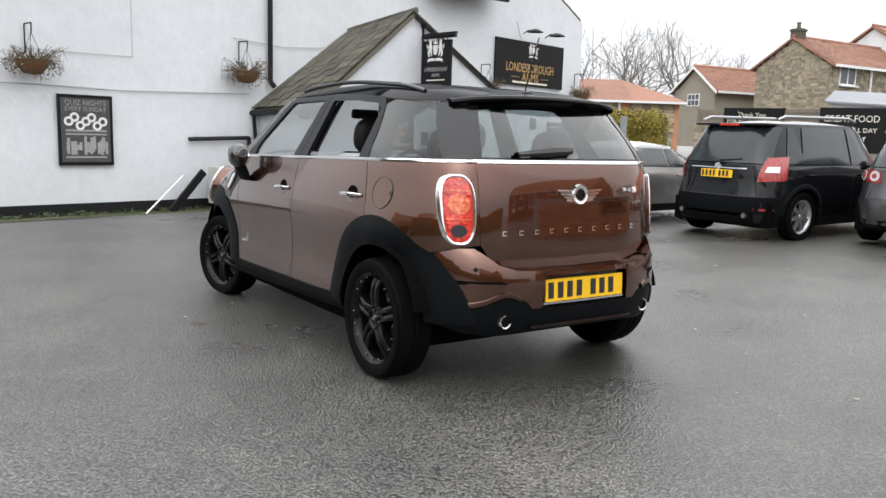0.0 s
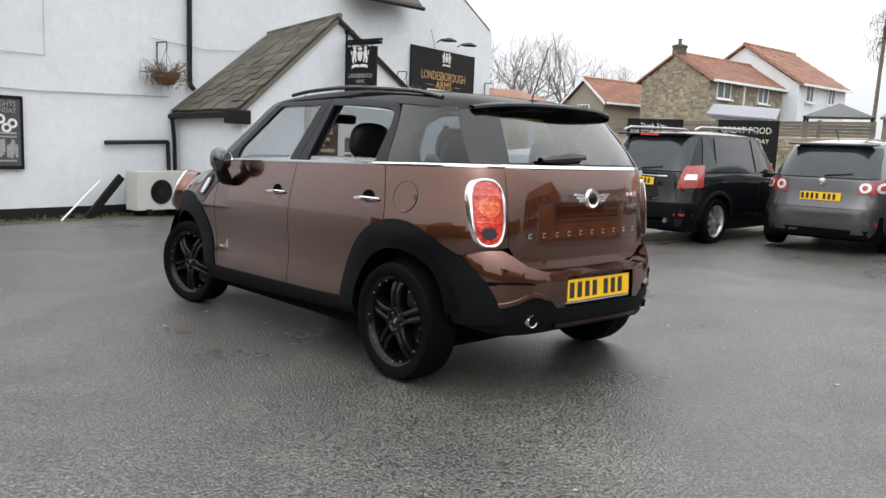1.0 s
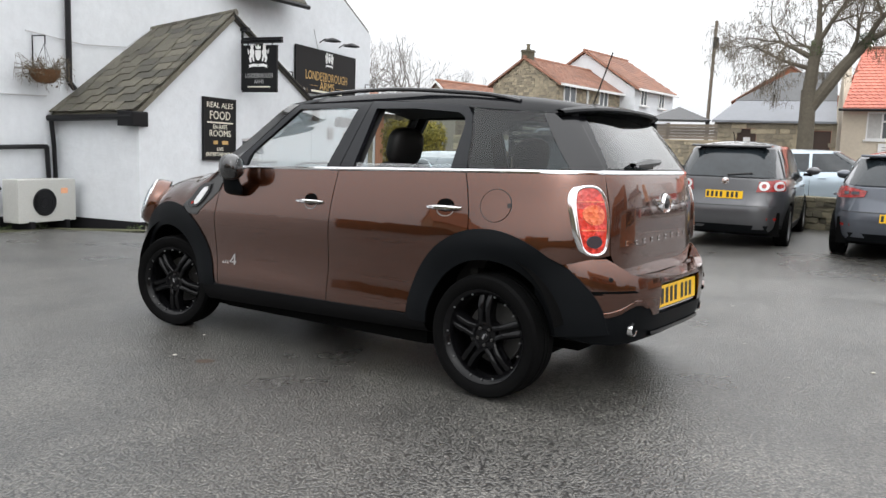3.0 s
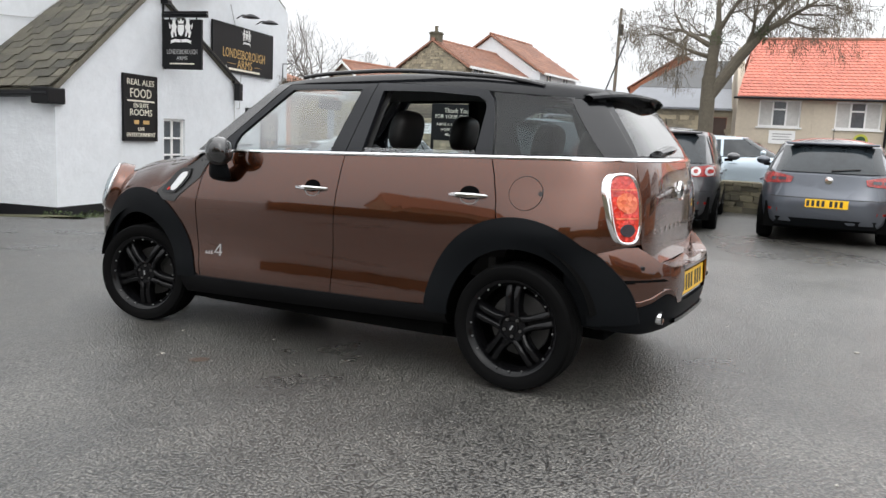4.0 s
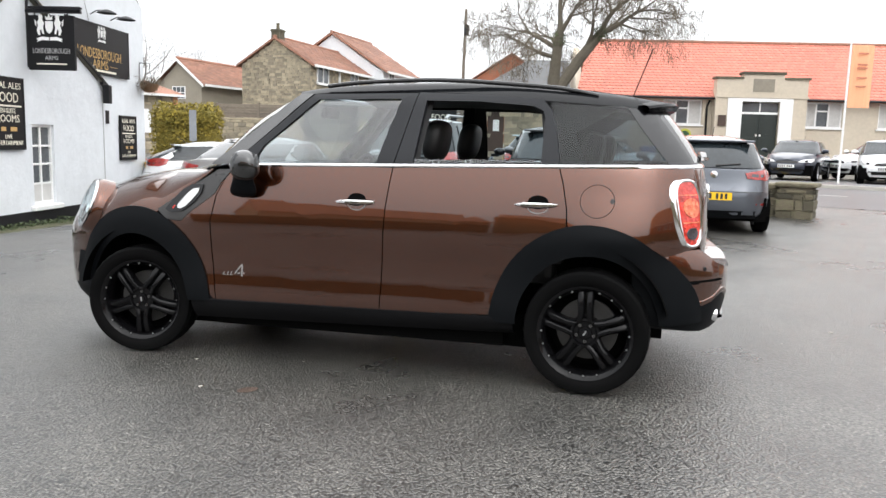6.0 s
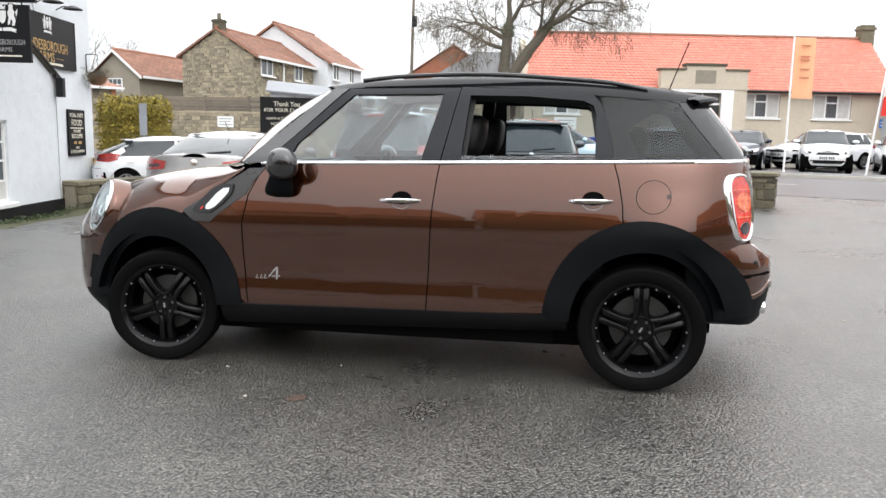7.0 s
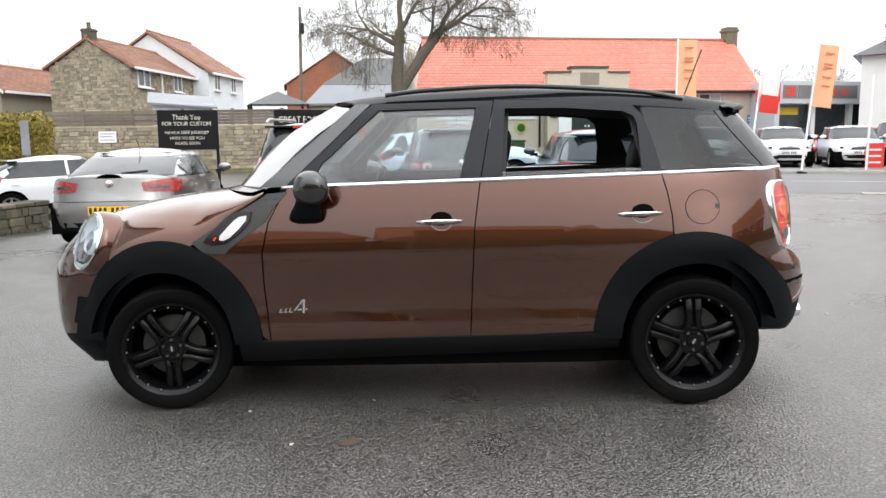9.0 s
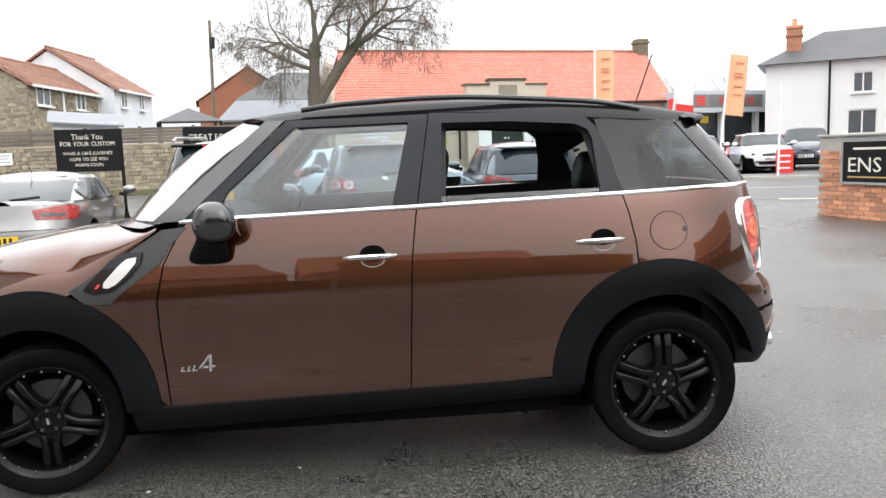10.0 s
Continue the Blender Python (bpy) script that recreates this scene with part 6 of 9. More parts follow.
def parked_car(name, axle, fwd, L, W, H, wb, roh, r, paint_mat, label, belt=0.92, bonnet=1.0, screen=0.75, tail=0.35, deck=0.0, lamps="side", lamp_z=(0.78, 0.98), lamp_w=0.30, plate=(0.80, True), group="", detail=True, rails=False, clad=False, wheel_mat=None, roofz=0.0):
    """A parked car. axle: ground place under the middle of the rear axle; fwd: heading in degrees. Local x to the rear."""
    half = L / 2
    f = Vector((math.cos(radians(fwd)), math.sin(radians(fwd)), 0))
    c = Vector((axle[0], axle[1], 0)) + f * (half - roh)
    front = Vector((axle[0], axle[1], 0)) + f * wb
    slope = math.degrees(math.atan2(gz(front.x, front.y) - gz(axle[0], axle[1]), wb))
    zc = gz(axle[0], axle[1]) + (gz(front.x, front.y) - gz(axle[0], axle[1])) * (half - roh) / wb
    car = thing(name, pose(c.x, c.y, zc, 0, slope, fwd + 180), label, "car", group)
    hw = W / 2
    body = Shell([(0.18, hw - 0.09), (0.3, hw - 0.04), (0.5, hw - 0.01), (0.7, hw), (belt - 0.12, hw - 0.01), (belt, hw - 0.05), (belt + 0.3, hw - 0.2)],
                 [(0.18, half - 0.12), (0.35, half - 0.02), (0.5, half), (0.62, half - 0.01), (0.72, half - 0.06), (belt, half - 0.10), (belt + 0.2, half - 0.16)],
                 [(0.18, half - 0.14), (0.35, half - 0.03), (0.5, half), (0.68, half - 0.05), (0.85, half - 0.25), (belt + 0.2, half - 0.4)], 5.0, 3.2)
    top = H - 0.07
    cowl = -(half - bonnet)
    glaz = Shell([(belt - 0.05, hw - 0.055), (belt + 0.02, hw - 0.075), (belt + (top - belt) * 0.5, hw - 0.155), (top, hw - 0.255), (H, hw - 0.34)],
                 [(belt - 0.05, half - 0.08 - deck), (belt, half - 0.10 - deck), (belt + (top - belt) * 0.5, half - 0.10 - deck - tail * 0.45), (top, half - 0.10 - deck - tail), (H, half - 0.14 - deck - tail)],
                 [(belt - 0.05, -cowl + 0.05), (belt, -cowl), (top, -cowl - screen), (H, -cowl - screen - 0.08)], 5.0, 3.4)
    rx, fx = half - roh, half - roh - wb
    ra = r + 0.055
    step = 0.11
    for sgn in (-1, 1):
        ins = (0, -sgn, 0)
        bot = 0.27
        a = [p for p in arc(fx, r, ra, ra, 184, -4, 14)]
        b = [p for p in arc(rx, r, ra, ra, 184, -4, 14)]
        poly = [(-half * 0.93, bot), (a[0][0], bot)] + a + [(a[-1][0], bot), (b[0][0], bot)] + b + [(b[-1][0], bot), (half * 0.93, bot), (half * 0.93, belt), (-half * 0.88, belt if bonnet < 0.5 else min(belt, 0.80)), ]
        if bonnet >= 0.5:
            poly = poly[:-1] + [(cowl, belt), (cowl - bonnet * 0.55, belt - 0.07), (-half * 0.90, 0.74)]
        part("side_panel", panel(poly, lambda x, z, s=sgn: body.side(x, z, s), step, ins, 0.03), paint_mat, car, smooth=True, fix=False)
        part("sill", panel([(a[-1][0], 0.20), (b[0][0], 0.20), (b[0][0], 0.33), (a[-1][0], 0.33)], lambda x, z, s=sgn: body.side(x, z, s, 0.006), 0.3, ins, 0.05), CLADDING, car, fix=False)
        if clad:
            for cx in (fx, rx):
                part("arch", arch_band(body, cx, r, (ra + 0.06, ra + 0.06), (ra - 0.005, ra - 0.005), 2, 178, sgn, 0.02, 16), CLADDING, car, smooth=True)
        for cx in (fx, rx):
            bm = bmesh.new()
            pts = arc(cx, r, ra, ra, -20, 200, 16)
            loft(bm, [[(x, sgn * (hw - 0.04), z) for x, z in pts], [(x, sgn * (hw - 0.35), z) for x, z in pts]])
            bm.faces.new([bm.verts.new((x, sgn * (hw - 0.35), z)) for x, z in pts])
            part("wheel_liner", bm, UNDER, car)
            alloy_wheel(car, cx, sgn * (hw - 0.12), r, r, 0.2, r * 0.68, sgn, 0, wheel_mat or SILVERALLOY, "plain", 10)
        # greenhouse side in body colour with dark panes on it
        xr_t, xr_b = half - 0.10 - deck - tail, half - 0.10 - deck
        gpoly = [(cowl * 0.93, belt - 0.005), (cowl + screen * 0.93, top), (xr_t * 0.93, top), (xr_b * 0.93, belt - 0.005)]
        part("side_frame", panel(gpoly, lambda x, z, s=sgn: glaz.side(x, z, s), step, ins, 0.0), paint_mat, car, smooth=True, fix=False)
        zl, zh = belt + 0.03, top - 0.045
        sl = lambda z: cowl + screen * (z - belt) / (top - belt)
        sr = lambda z: xr_b - tail * (z - belt) / (top - belt)
        bx = (fx + rx) / 2 + 0.08
        panes = [(sl(zl) + 0.22, sl(zh) + 0.10, bx - 0.03, bx - 0.03), (bx + 0.03, bx + 0.03, rx - 0.13, rx - 0.02)]
        if sr(zl) - 0.35 > rx + 0.15:
            panes.append((rx - 0.06, rx + 0.04, sr(zh) - 0.32, sr(zl) - 0.42))
        for k, (q0, q1, q2, q3) in enumerate(panes):
            part("side_window", panel([(q0, zl), (q1, zh), (q2, zh), (q3, zl)], lambda x, z, s=sgn: glaz.side(x, z, s, 0.012), 0.1, ins, 0.004), CARGLASS, car, fix=False, smooth=True)
        part("window_trim", panel([(cowl + 0.25, belt + 0.005), (xr_b * 0.86, belt + 0.005), (xr_b * 0.86, belt + 0.022), (cowl + 0.25, belt + 0.022)], lambda x, z, s=sgn: glaz.side(x, z, s, 0.008), 0.3, ins, 0.006), GLOSSBLACK, car, fix=False)
        if detail:
            for x in (bx - 0.25, rx - 0.12):
                p = body.side(x, belt - 0.13, sgn, 0.02)
                part("door_handle", boxes((p.x - 0.09, p.x + 0.09, p.y - 0.015, p.y + 0.015, p.z - 0.015, p.z + 0.015), bevel=0.008), paint_mat, car)
            part("door_gap", panel([(bx - 0.004, 0.33), (bx + 0.004, 0.33), (bx + 0.004, belt), (bx - 0.004, belt)], lambda x, z, s=sgn: body.side(x, z, s, 0.002), 0.15, ins, 0), BARBLACK, car)
        bm = bmesh.new()
        bmesh.ops.create_uvsphere(bm, u_segments=14, v_segments=8, radius=1, matrix=pose(cowl + 0.42, sgn * (hw + 0.10), belt + 0.10) @ Matrix.Diagonal((0.07, 0.11, 0.07, 1)))
        mir = part("door_mirror", bm, paint_mat, car, smooth=True)
        part("mirror_foot", boxes((cowl + 0.38, cowl + 0.46, sgn * (hw + 0.02) - 0.07, sgn * (hw + 0.02) + 0.07, belt + 0.01, belt + 0.06)), GLOSSBLACK, mir)
        # rear lamps
        y0 = hw * 0.86
        z0, z1 = lamp_z
        if lamps == "round":
            tl = part("tail_lamp", panel([(y0 - 0.32, z0), (y0 + 0.09, z0 + 0.02), (y0 + 0.10, z1 - 0.02), (y0 - 0.05, z1), (y0 - 0.29, z1 - 0.03)], lambda y, z, s=sgn: body.back(s * y, z, 1, 0.012), 0.08, (-1, 0, 0), 0.02), LAMPDEEP, car, "red tail lamp with two pale round lenses", fix=False, smooth=True)
            for yy in (y0 - 0.22, y0 - 0.03):
                part("round_lens", panel(oval(yy, (z0 + z1) / 2, 0.068, 0.068, 20), lambda y, z, s=sgn: body.back(s * y, z, 1, 0.020), 0.1, (-1, 0, 0), 0.006), LAMPCLEAR, tl, fix=False)
                part("lens_centre", panel(oval(yy, (z0 + z1) / 2, 0.034, 0.034, 14), lambda y, z, s=sgn: body.back(s * y, z, 1, 0.026), 0.1, (-1, 0, 0), 0.004), LAMPDEEP, tl, fix=False)
        elif lamps == "tall":
            tl = part("tail_lamp", panel([(y0 - 0.17, z0), (y0 + 0.125, z0 + 0.02), (y0 + 0.12, z1), (y0 - 0.13, z1 - 0.02)], lambda y, z, s=sgn: body.back(s * y, z, 1, 0.015), 0.08, (-1, 0, 0), 0.02), LAMPDEEP, car, "tall red tail lamp", fix=False, smooth=True)
            part("clear_lens", panel([(y0 - 0.10, z0 + 0.13), (y0 + 0.0, z0 + 0.13), (y0 + 0.0, z0 + 0.21), (y0 - 0.09, z0 + 0.21)], lambda y, z, s=sgn: body.back(s * y, z, 1, 0.021), 0.1, (-1, 0, 0), 0.004), LAMPCLEAR, tl, fix=False)
        else:
            tl = part("tail_lamp", panel([(y0 - lamp_w, z0 + 0.03), (y0 + 0.02, z0), (y0 + 0.17, z0 + 0.05), (y0 + 0.16, z1 - 0.03), (y0 - 0.05, z1), (y0 - lamp_w - 0.03, z1 - 0.05)], lambda y, z, s=sgn: body.back(s * y, z, 1, 0.012), 0.08, (-1, 0, 0), 0.02), LAMPDEEP, car, "wedge shaped red tail lamp", fix=False, smooth=True)
            part("clear_lens", panel([(y0 - lamp_w * 0.8, z0 + 0.06), (y0 - 0.05, z0 + 0.05), (y0 - 0.05, z0 + 0.09), (y0 - lamp_w * 0.8, z0 + 0.10)], lambda y, z, s=sgn: body.back(s * y, z, 1, 0.018), 0.1, (-1, 0, 0), 0.003), LAMPDARK, tl, fix=False)
        part("reflector", panel([(y0 - 0.16, 0.44), (y0 + 0.02, 0.44), (y0 + 0.02, 0.475), (y0 - 0.16, 0.475)], lambda y, z, s=sgn: body.back(s * y, z, 1, 0.006), 0.1, (-1, 0, 0), 0.004), LAMPDEEP, car, fix=False)
        # headlamps
        hl = part("headlamp", panel([(hw * 0.40, 0.66), (hw * 0.80, 0.64), (hw * 0.95, 0.70), (hw * 0.93, 0.78), (hw * 0.55, 0.735)], lambda y, z, s=sgn: body.back(s * y, z, -1, 0.012), 0.07, (1, 0, 0), 0.02), LAMPCLEAR, car, "clear headlamp", fix=False, smooth=True)
        part("lamp_bowl", panel(oval(hw * 0.66, 0.69, 0.05, 0.035, 14), lambda y, z, s=sgn: body.back(s * y, z, -1, 0.018), 0.1, (1, 0, 0), 0.003), GLOSSBLACK, hl, fix=False)
        if rails:
            part("roof_rail", bent_bar([(cowl + screen + 0.15, sgn * (hw - 0.30), H + 0.0), (cowl + screen + 0.35, sgn * (hw - 0.30), H + 0.045), (xr_t - 0.25, sgn * (hw - 0.30), H + 0.03), (xr_t - 0.08, sgn * (hw - 0.30), H - 0.02)], 0.02), SILVERALLOY, car)
    # rear and front ends
    e = hw * 0.90
    part("tailgate", panel([(-e, 0.50), (e, 0.50), (e, belt), (-e, belt)], lambda y, z: body.back(y, z, 1, -0.004), step, (-1, 0, 0), 0.02), paint_mat, car, smooth=True, fix=False)
    low = 0.40 if clad else 0.30
    if clad:
        part("chrome_strip", panel([(-0.46, 1.005), (0.46, 1.005), (0.46, 1.02), (-0.46, 1.02)], lambda y, z: body.back(y, z, 1, 0.004), 0.1, (-1, 0, 0), 0.006), CHROME, car, fix=False)
        part("brake_light", boxes((half - 0.10 - tail - 0.02, half - 0.10 - tail + 0.135, -0.16, 0.16, H - 0.105, H - 0.075)), LAMPRED, car)
        for y in (-0.52, 0.52):
            part("exhaust", tube(bmesh.new(), [(half - 0.3, y, 0.37), (half - 0.01, y, 0.37)], 0.035), STEEL, car)
    bp = part("rear_bumper", panel([(-hw * 0.97, low), (hw * 0.97, low), (hw * 1.0, 0.58), (hw * 0.9, 0.63), (-hw * 0.9, 0.63), (-hw * 1.0, 0.58)], lambda y, z: body.back(y, z, 1, 0.012), step, (-1, 0, 0), 0.05), CLADDING if clad else paint_mat, car, smooth=True, fix=False)
    part("valance", panel([(-hw * 0.9, 0.24), (hw * 0.9, 0.24), (hw * 0.92, 0.36), (-hw * 0.92, 0.36)], lambda y, z: body.back(y, z, 1, 0.018), 0.2, (-1, 0, 0), 0.2), CLADDING, car, smooth=True, fix=False)
    part("tailgate_gap", panel([(-hw * 0.80, 0.632), (hw * 0.80, 0.632), (hw * 0.80, 0.642), (-hw * 0.80, 0.642)], lambda y, z: body.back(y, z, 1, 0.002), 0.2, (-1, 0, 0), 0), BARBLACK, car)
    ge = (hw - 0.07) * 0.9
    part("rear_frame", panel([(-ge, belt), (ge, belt), (ge * 0.82, top), (-ge * 0.82, top)], lambda y, z: glaz.back(y, z, 1, -0.003), step, (-1, 0, 0), 0), paint_mat, car, smooth=True, fix=False)
    part("rear_window", panel([(-ge * 0.92, belt + 0.03), (ge * 0.92, belt + 0.03), (ge * 0.80, top - 0.05), (-ge * 0.80, top - 0.05)], lambda y, z: glaz.back(y, z, 1, 0.016), min(step, 0.08), (-1, 0, 0), 0.006), CARGLASS, car, smooth=True, fix=False)
    part("wiper", tube(bmesh.new(), [glaz.back(0.02, belt + 0.06, 1, 0.03), glaz.back(0.36, belt + 0.09, 1, 0.025)], 0.014, 6), GLOSSBLACK, car)
    part("windscreen", panel([(-ge * 0.98, belt + 0.01), (ge * 0.98, belt + 0.01), (ge * 0.78, top - 0.01), (-ge * 0.78, top - 0.01)], lambda y, z: glaz.back(y, z, -1, 0.014), min(step, 0.08), (1, 0, 0), 0.005), CARGLASS, car, smooth=True, fix=False)
    nose = part("nose", panel([(-e, 0.26), (e, 0.26), (e, 0.76), (-e, 0.76)], lambda y, z: body.back(y, z, -1, -0.004), step, (1, 0, 0), 0.02), paint_mat, car, smooth=True, fix=False)
    part("grille", panel([(-0.36, 0.62), (0.36, 0.62), (0.30, 0.70), (-0.30, 0.70)], lambda y, z: body.back(y, z, -1, 0.008), 0.2, (1, 0, 0), 0.008), GLOSSBLACK, nose, fix=False)
    part("intake", panel([(-0.62, 0.33), (0.62, 0.33), (0.50, 0.44), (-0.50, 0.44)], lambda y, z: body.back(y, z, -1, 0.008), 0.2, (1, 0, 0), 0.008), GLOSSBLACK, nose, fix=False)
    b_ = body.back(0, 0.52, -1, 0.02)
    number_plate(nose, Matrix.Translation(b_) @ pose(0, 0, 0, 0, -86, 0) @ pose(0, 0, 0, 0, 0, -90), WHITEPLATE)
    pz, _ = plate
    b_ = body.back(0, pz, 1, 0.022 if pz < 0.62 else 0.012)
    number_plate(bp, Matrix.Translation(b_) @ pose(0, 0, 0, 0, 86, 0) @ pose(0, 0, 0, 0, 0, 90), PLATEYELLOW)
    part("badge", lathe(bmesh.new(), [(0.0005, 0.012), (0.05, 0.010), (0.055, 0.0)], 18, Matrix.Translation(body.back(0, belt - 0.07 if pz < 0.75 else belt - 0.03, 1, 0.0)) @ pose(0, 0, 0, 0, 86, 0)), CHROME, car)
    # bonnet, boot lid, roof
    bm = bmesh.new()
    rows = []
    for x in spaced(-half + 0.05, cowl + 0.12, 0.12):
        u = (x + half) / bonnet
        zc_ = min(belt + 0.045, 0.70 + (belt - 0.66) * min(1, u * 1.25) ** 0.6)
        zb = min(zc_ - 0.03, 0.72 + (belt - 0.75) * min(1, u))
        rows.append([(x, body.half(x, zb) * 0.985 * s, zb + (zc_ - zb) * (1 - abs(s) ** 3)) for s in spaced(-1, 1, 0.125)])
    loft(bm, rows)
    part("bonnet", bm, paint_mat, car, smooth=True)
    if deck:
        bm = bmesh.new()
        loft(bm, [[(x, body.half(min(x, half - 0.1), belt) * 0.985 * s * (1 if x < half - 0.25 else 0.97), belt - 0.01 + 0.06 * (1 - abs(s) ** 3) + 0.02 * (x - half + deck)) for s in spaced(-1, 1, 0.125)] for x in spaced(half - deck - 0.55, half - 0.10, 0.1)])
        part("boot_lid", bm, paint_mat, car, smooth=True)
    bm = bmesh.new()
    rows = []
    x0, x1 = cowl + screen - 0.02, half - 0.10 - deck - tail + 0.03
    for i, x in enumerate(spaced(x0, x1, 0.12)):
        u = (x - x0) / (x1 - x0)
        ze, cz_ = top - 0.012, H - 0.07 * (2 * u - 0.9) ** 2
        ye = glaz.half(x if abs(x) < abs(x1) * 0.93 else x * 0.93, top) + 0.004
        rows.append([(x, ye * s, ze + (cz_ - ze) * (1 - abs(s) ** 2.6)) for s in spaced(-1, 1, 0.1)])
    loft(bm, rows)
    part("roof", bm, paint_mat, car, smooth=True)
    part("roof_spoiler", boxes((x1 - 0.10, x1 + 0.10, -ge * 0.78, ge * 0.78, H - 0.10, H - 0.065), bevel=0.015), paint_mat, car) if not deck else None
    part("underbody", boxes((-half + 0.2, half - 0.2, -hw + 0.12, hw - 0.12, 0.20, 0.55)), UNDER, car)
    part("antenna", tube(bmesh.new(), [(x1 - 0.25, 0, H - 0.03), (x1 - 0.05, 0, H + 0.12)], 0.006, 5), GLOSSBLACK, car)
    return car


P_BLACK = paint("black_car_paint", (0.005, 0.0055, 0.007), 0.0, 0.3, 1.42, 1.0, 0.0)
P_GREY = paint("grey_car_paint", (0.080, 0.081, 0.086), 0.6, 0.3)
P_STEEL = paint("slate_grey_car_paint", (0.09, 0.10, 0.12), 0.6, 0.3)
P_SILVER = paint("silver_car_paint", (0.27, 0.262, 0.255), 0.7, 0.3)
P_WHITE = paint("white_car_paint", (0.78, 0.79, 0.80), 0.0, 0.3)
P_PALEBLUE = paint("pale_blue_car_paint", (0.42, 0.50, 0.56), 0.5, 0.3)
P_NAVY = paint("navy_car_paint", (0.012, 0.018, 0.035), 0.4, 0.3)
P_BLUE = paint("blue_car_paint", (0.01, 0.03, 0.22), 0.3, 0.3)
P_RED = paint("red_car_paint", (0.50, 0.015, 0.02), 0.1, 0.3)

parked_car("black_suv", (4.05, 12.36), 38, 4.35, 1.82, 1.71, 2.63, 0.86, 0.35, P_BLACK, "black off-road estate car with silver roof rails and grey bumpers", belt=1.06, bonnet=1.05, screen=0.62, tail=0.32, lamps="tall", lamp_z=(0.84, 1.19), plate=(0.93, True), rails=True, clad=True)
parked_car("grey_people_carrier", (6.08, 11.1), 44, 4.20, 1.76, 1.58, 2.578, 0.80, 0.32, P_GREY, "metallic grey tall hatchback with round tail lamps", belt=1.02, bonnet=0.95, screen=0.85, tail=0.38, lamps="round", lamp_z=(0.84, 1.02), plate=(0.79, True))
parked_car("grey_hatchback", (7.25, 9.0), 40, 4.06, 1.78, 1.444, 2.564, 0.70, 0.31, P_STEEL, "slate grey hatchback beside the low stone wall", belt=0.95, bonnet=0.95, screen=0.85, tail=0.42, lamps="side", lamp_z=(0.80, 0.96), plate=(0.57, True))
parked_car("silver_saloon", (1.75, 13.75), 47, 4.80, 1.855, 1.37, 2.71, 1.05, 0.33, P_SILVER, "silver coupe saloon parked by the stone wall", belt=0.94, bonnet=1.05, screen=0.95, tail=1.05, deck=0.42, lamps="side", lamp_z=(0.74, 0.93), lamp_w=0.36, plate=(0.52, True))

# ---- boundary wall, hedge, low walls ----
BW = pose(12.5, 28.5, 0, 0, 0, -50)
bwall = thing("boundary_wall", BW, "coursed sandstone boundary wall with a plank fence on top", "wall", kind="structure")
part("core", boxes((-6.2, 5.0, 0.0, 0.35, 0.2, 1.95)), MORTAR, bwall)
part("coping", boxes((-6.2, 5.0, -0.05, 0.4, 1.95, 2.02), bevel=0.01), STONE, bwall)
for k in range(6):
    x0 = -6.1 + 1.84 * k
    part("fence_post", boxes((x0 - 0.05, x0 + 0.05, 0.02, 0.12, 2.02, 2.62)), PLANK, bwall)
    for i in range(5):
        z = 2.04 + 0.108 * i
        part("plank", boxes((x0 + 0.05, x0 + 1.79, 0.03 + 0.008 * (i % 2), 0.06 + 0.008 * (i % 2), z, z + 0.102)), PLANK, bwall)
LATER.append(lambda: stone_courses(bwall, -6.2, 5.0, 0.3, 1.95, -0.01, 0.125, 0.25, STONE, 21))
ws = tagged(part("wall_notice", boxes((-0.33, 0.33, -0.02, 0.0, -0.21, 0.21)), WHITEPAINT), "white notice board fixed to the boundary wall", "sign")
ws.matrix_world = BW @ pose(-3.35, -0.07, 1.62)
part("print", boxes((-0.26, 0.26, -0.023, -0.0205, -0.12, -0.09), (-0.26, 0.20, -0.023, -0.0205, 0.0, 0.03), (-0.26, 0.26, -0.023, -0.0205, 0.10, 0.13)), GREYPRINT, ws)


def leaf_cloud(name, material, blobs, count, size, seed, parent=None, kind="stuff", flat=0.5):
    """Many small leaves on the skins of overlapping blobs: (centre, radii)."""
    rnd = random.Random(seed)
    verts, faces = [], []
    for i in range(count):
        c, r = blobs[rnd.randrange(len(blobs))]
        d = Vector((rnd.gauss(0, 1), rnd.gauss(0, 1), rnd.gauss(0, 1))).normalized()
        k = rnd.uniform(0.75, 1.06)
        p = Vector((c[0] + d.x * r[0] * k, c[1] + d.y * r[1] * k, c[2] + d.z * r[2] * k))
        a = Vector((rnd.gauss(0, 1), rnd.gauss(0, 1), rnd.gauss(0, 1))).normalized()
        b = a.cross(d).normalized() if a.cross(d).length > 0.01 else Vector((1, 0, 0))
        s = size * rnd.uniform(0.5, 1.4)
        n0 = len(verts)
        verts += [p - a * s, p + b * s * flat, p + a * s, p - b * s * flat]
        faces.append((n0, n0 + 1, n0 + 2, n0 + 3))
    me = bpy.data.meshes.new(name)
    me.from_pydata([tuple(v) for v in verts], [], faces)
    me.materials.append(material)
    ob = new(name, me)
    ob.parent = parent
    if kind:
        tagged(ob, kind=kind)
    return ob


hedge = thing("conifer_hedge", pose(4.55, 24.85, 0.36, 0, 0, -28), "clipped golden conifer hedge beside the stone wall", "hedge")
blobs = [((x, y, z), (0.42, 0.42, 0.40)) for x in (-0.62, -0.31, 0.0, 0.31, 0.62) for y in (-0.15, 0.25) for z in (0.35, 0.8, 1.25, 1.45)]
leaf_cloud("foliage", HEDGE, blobs, 17000, 0.045, 3, hedge, "")
part("inner_mass", boxes((-0.85, 0.85, -0.35, 0.45, 0, 1.6), bevel=0.15), HEDGE, hedge)


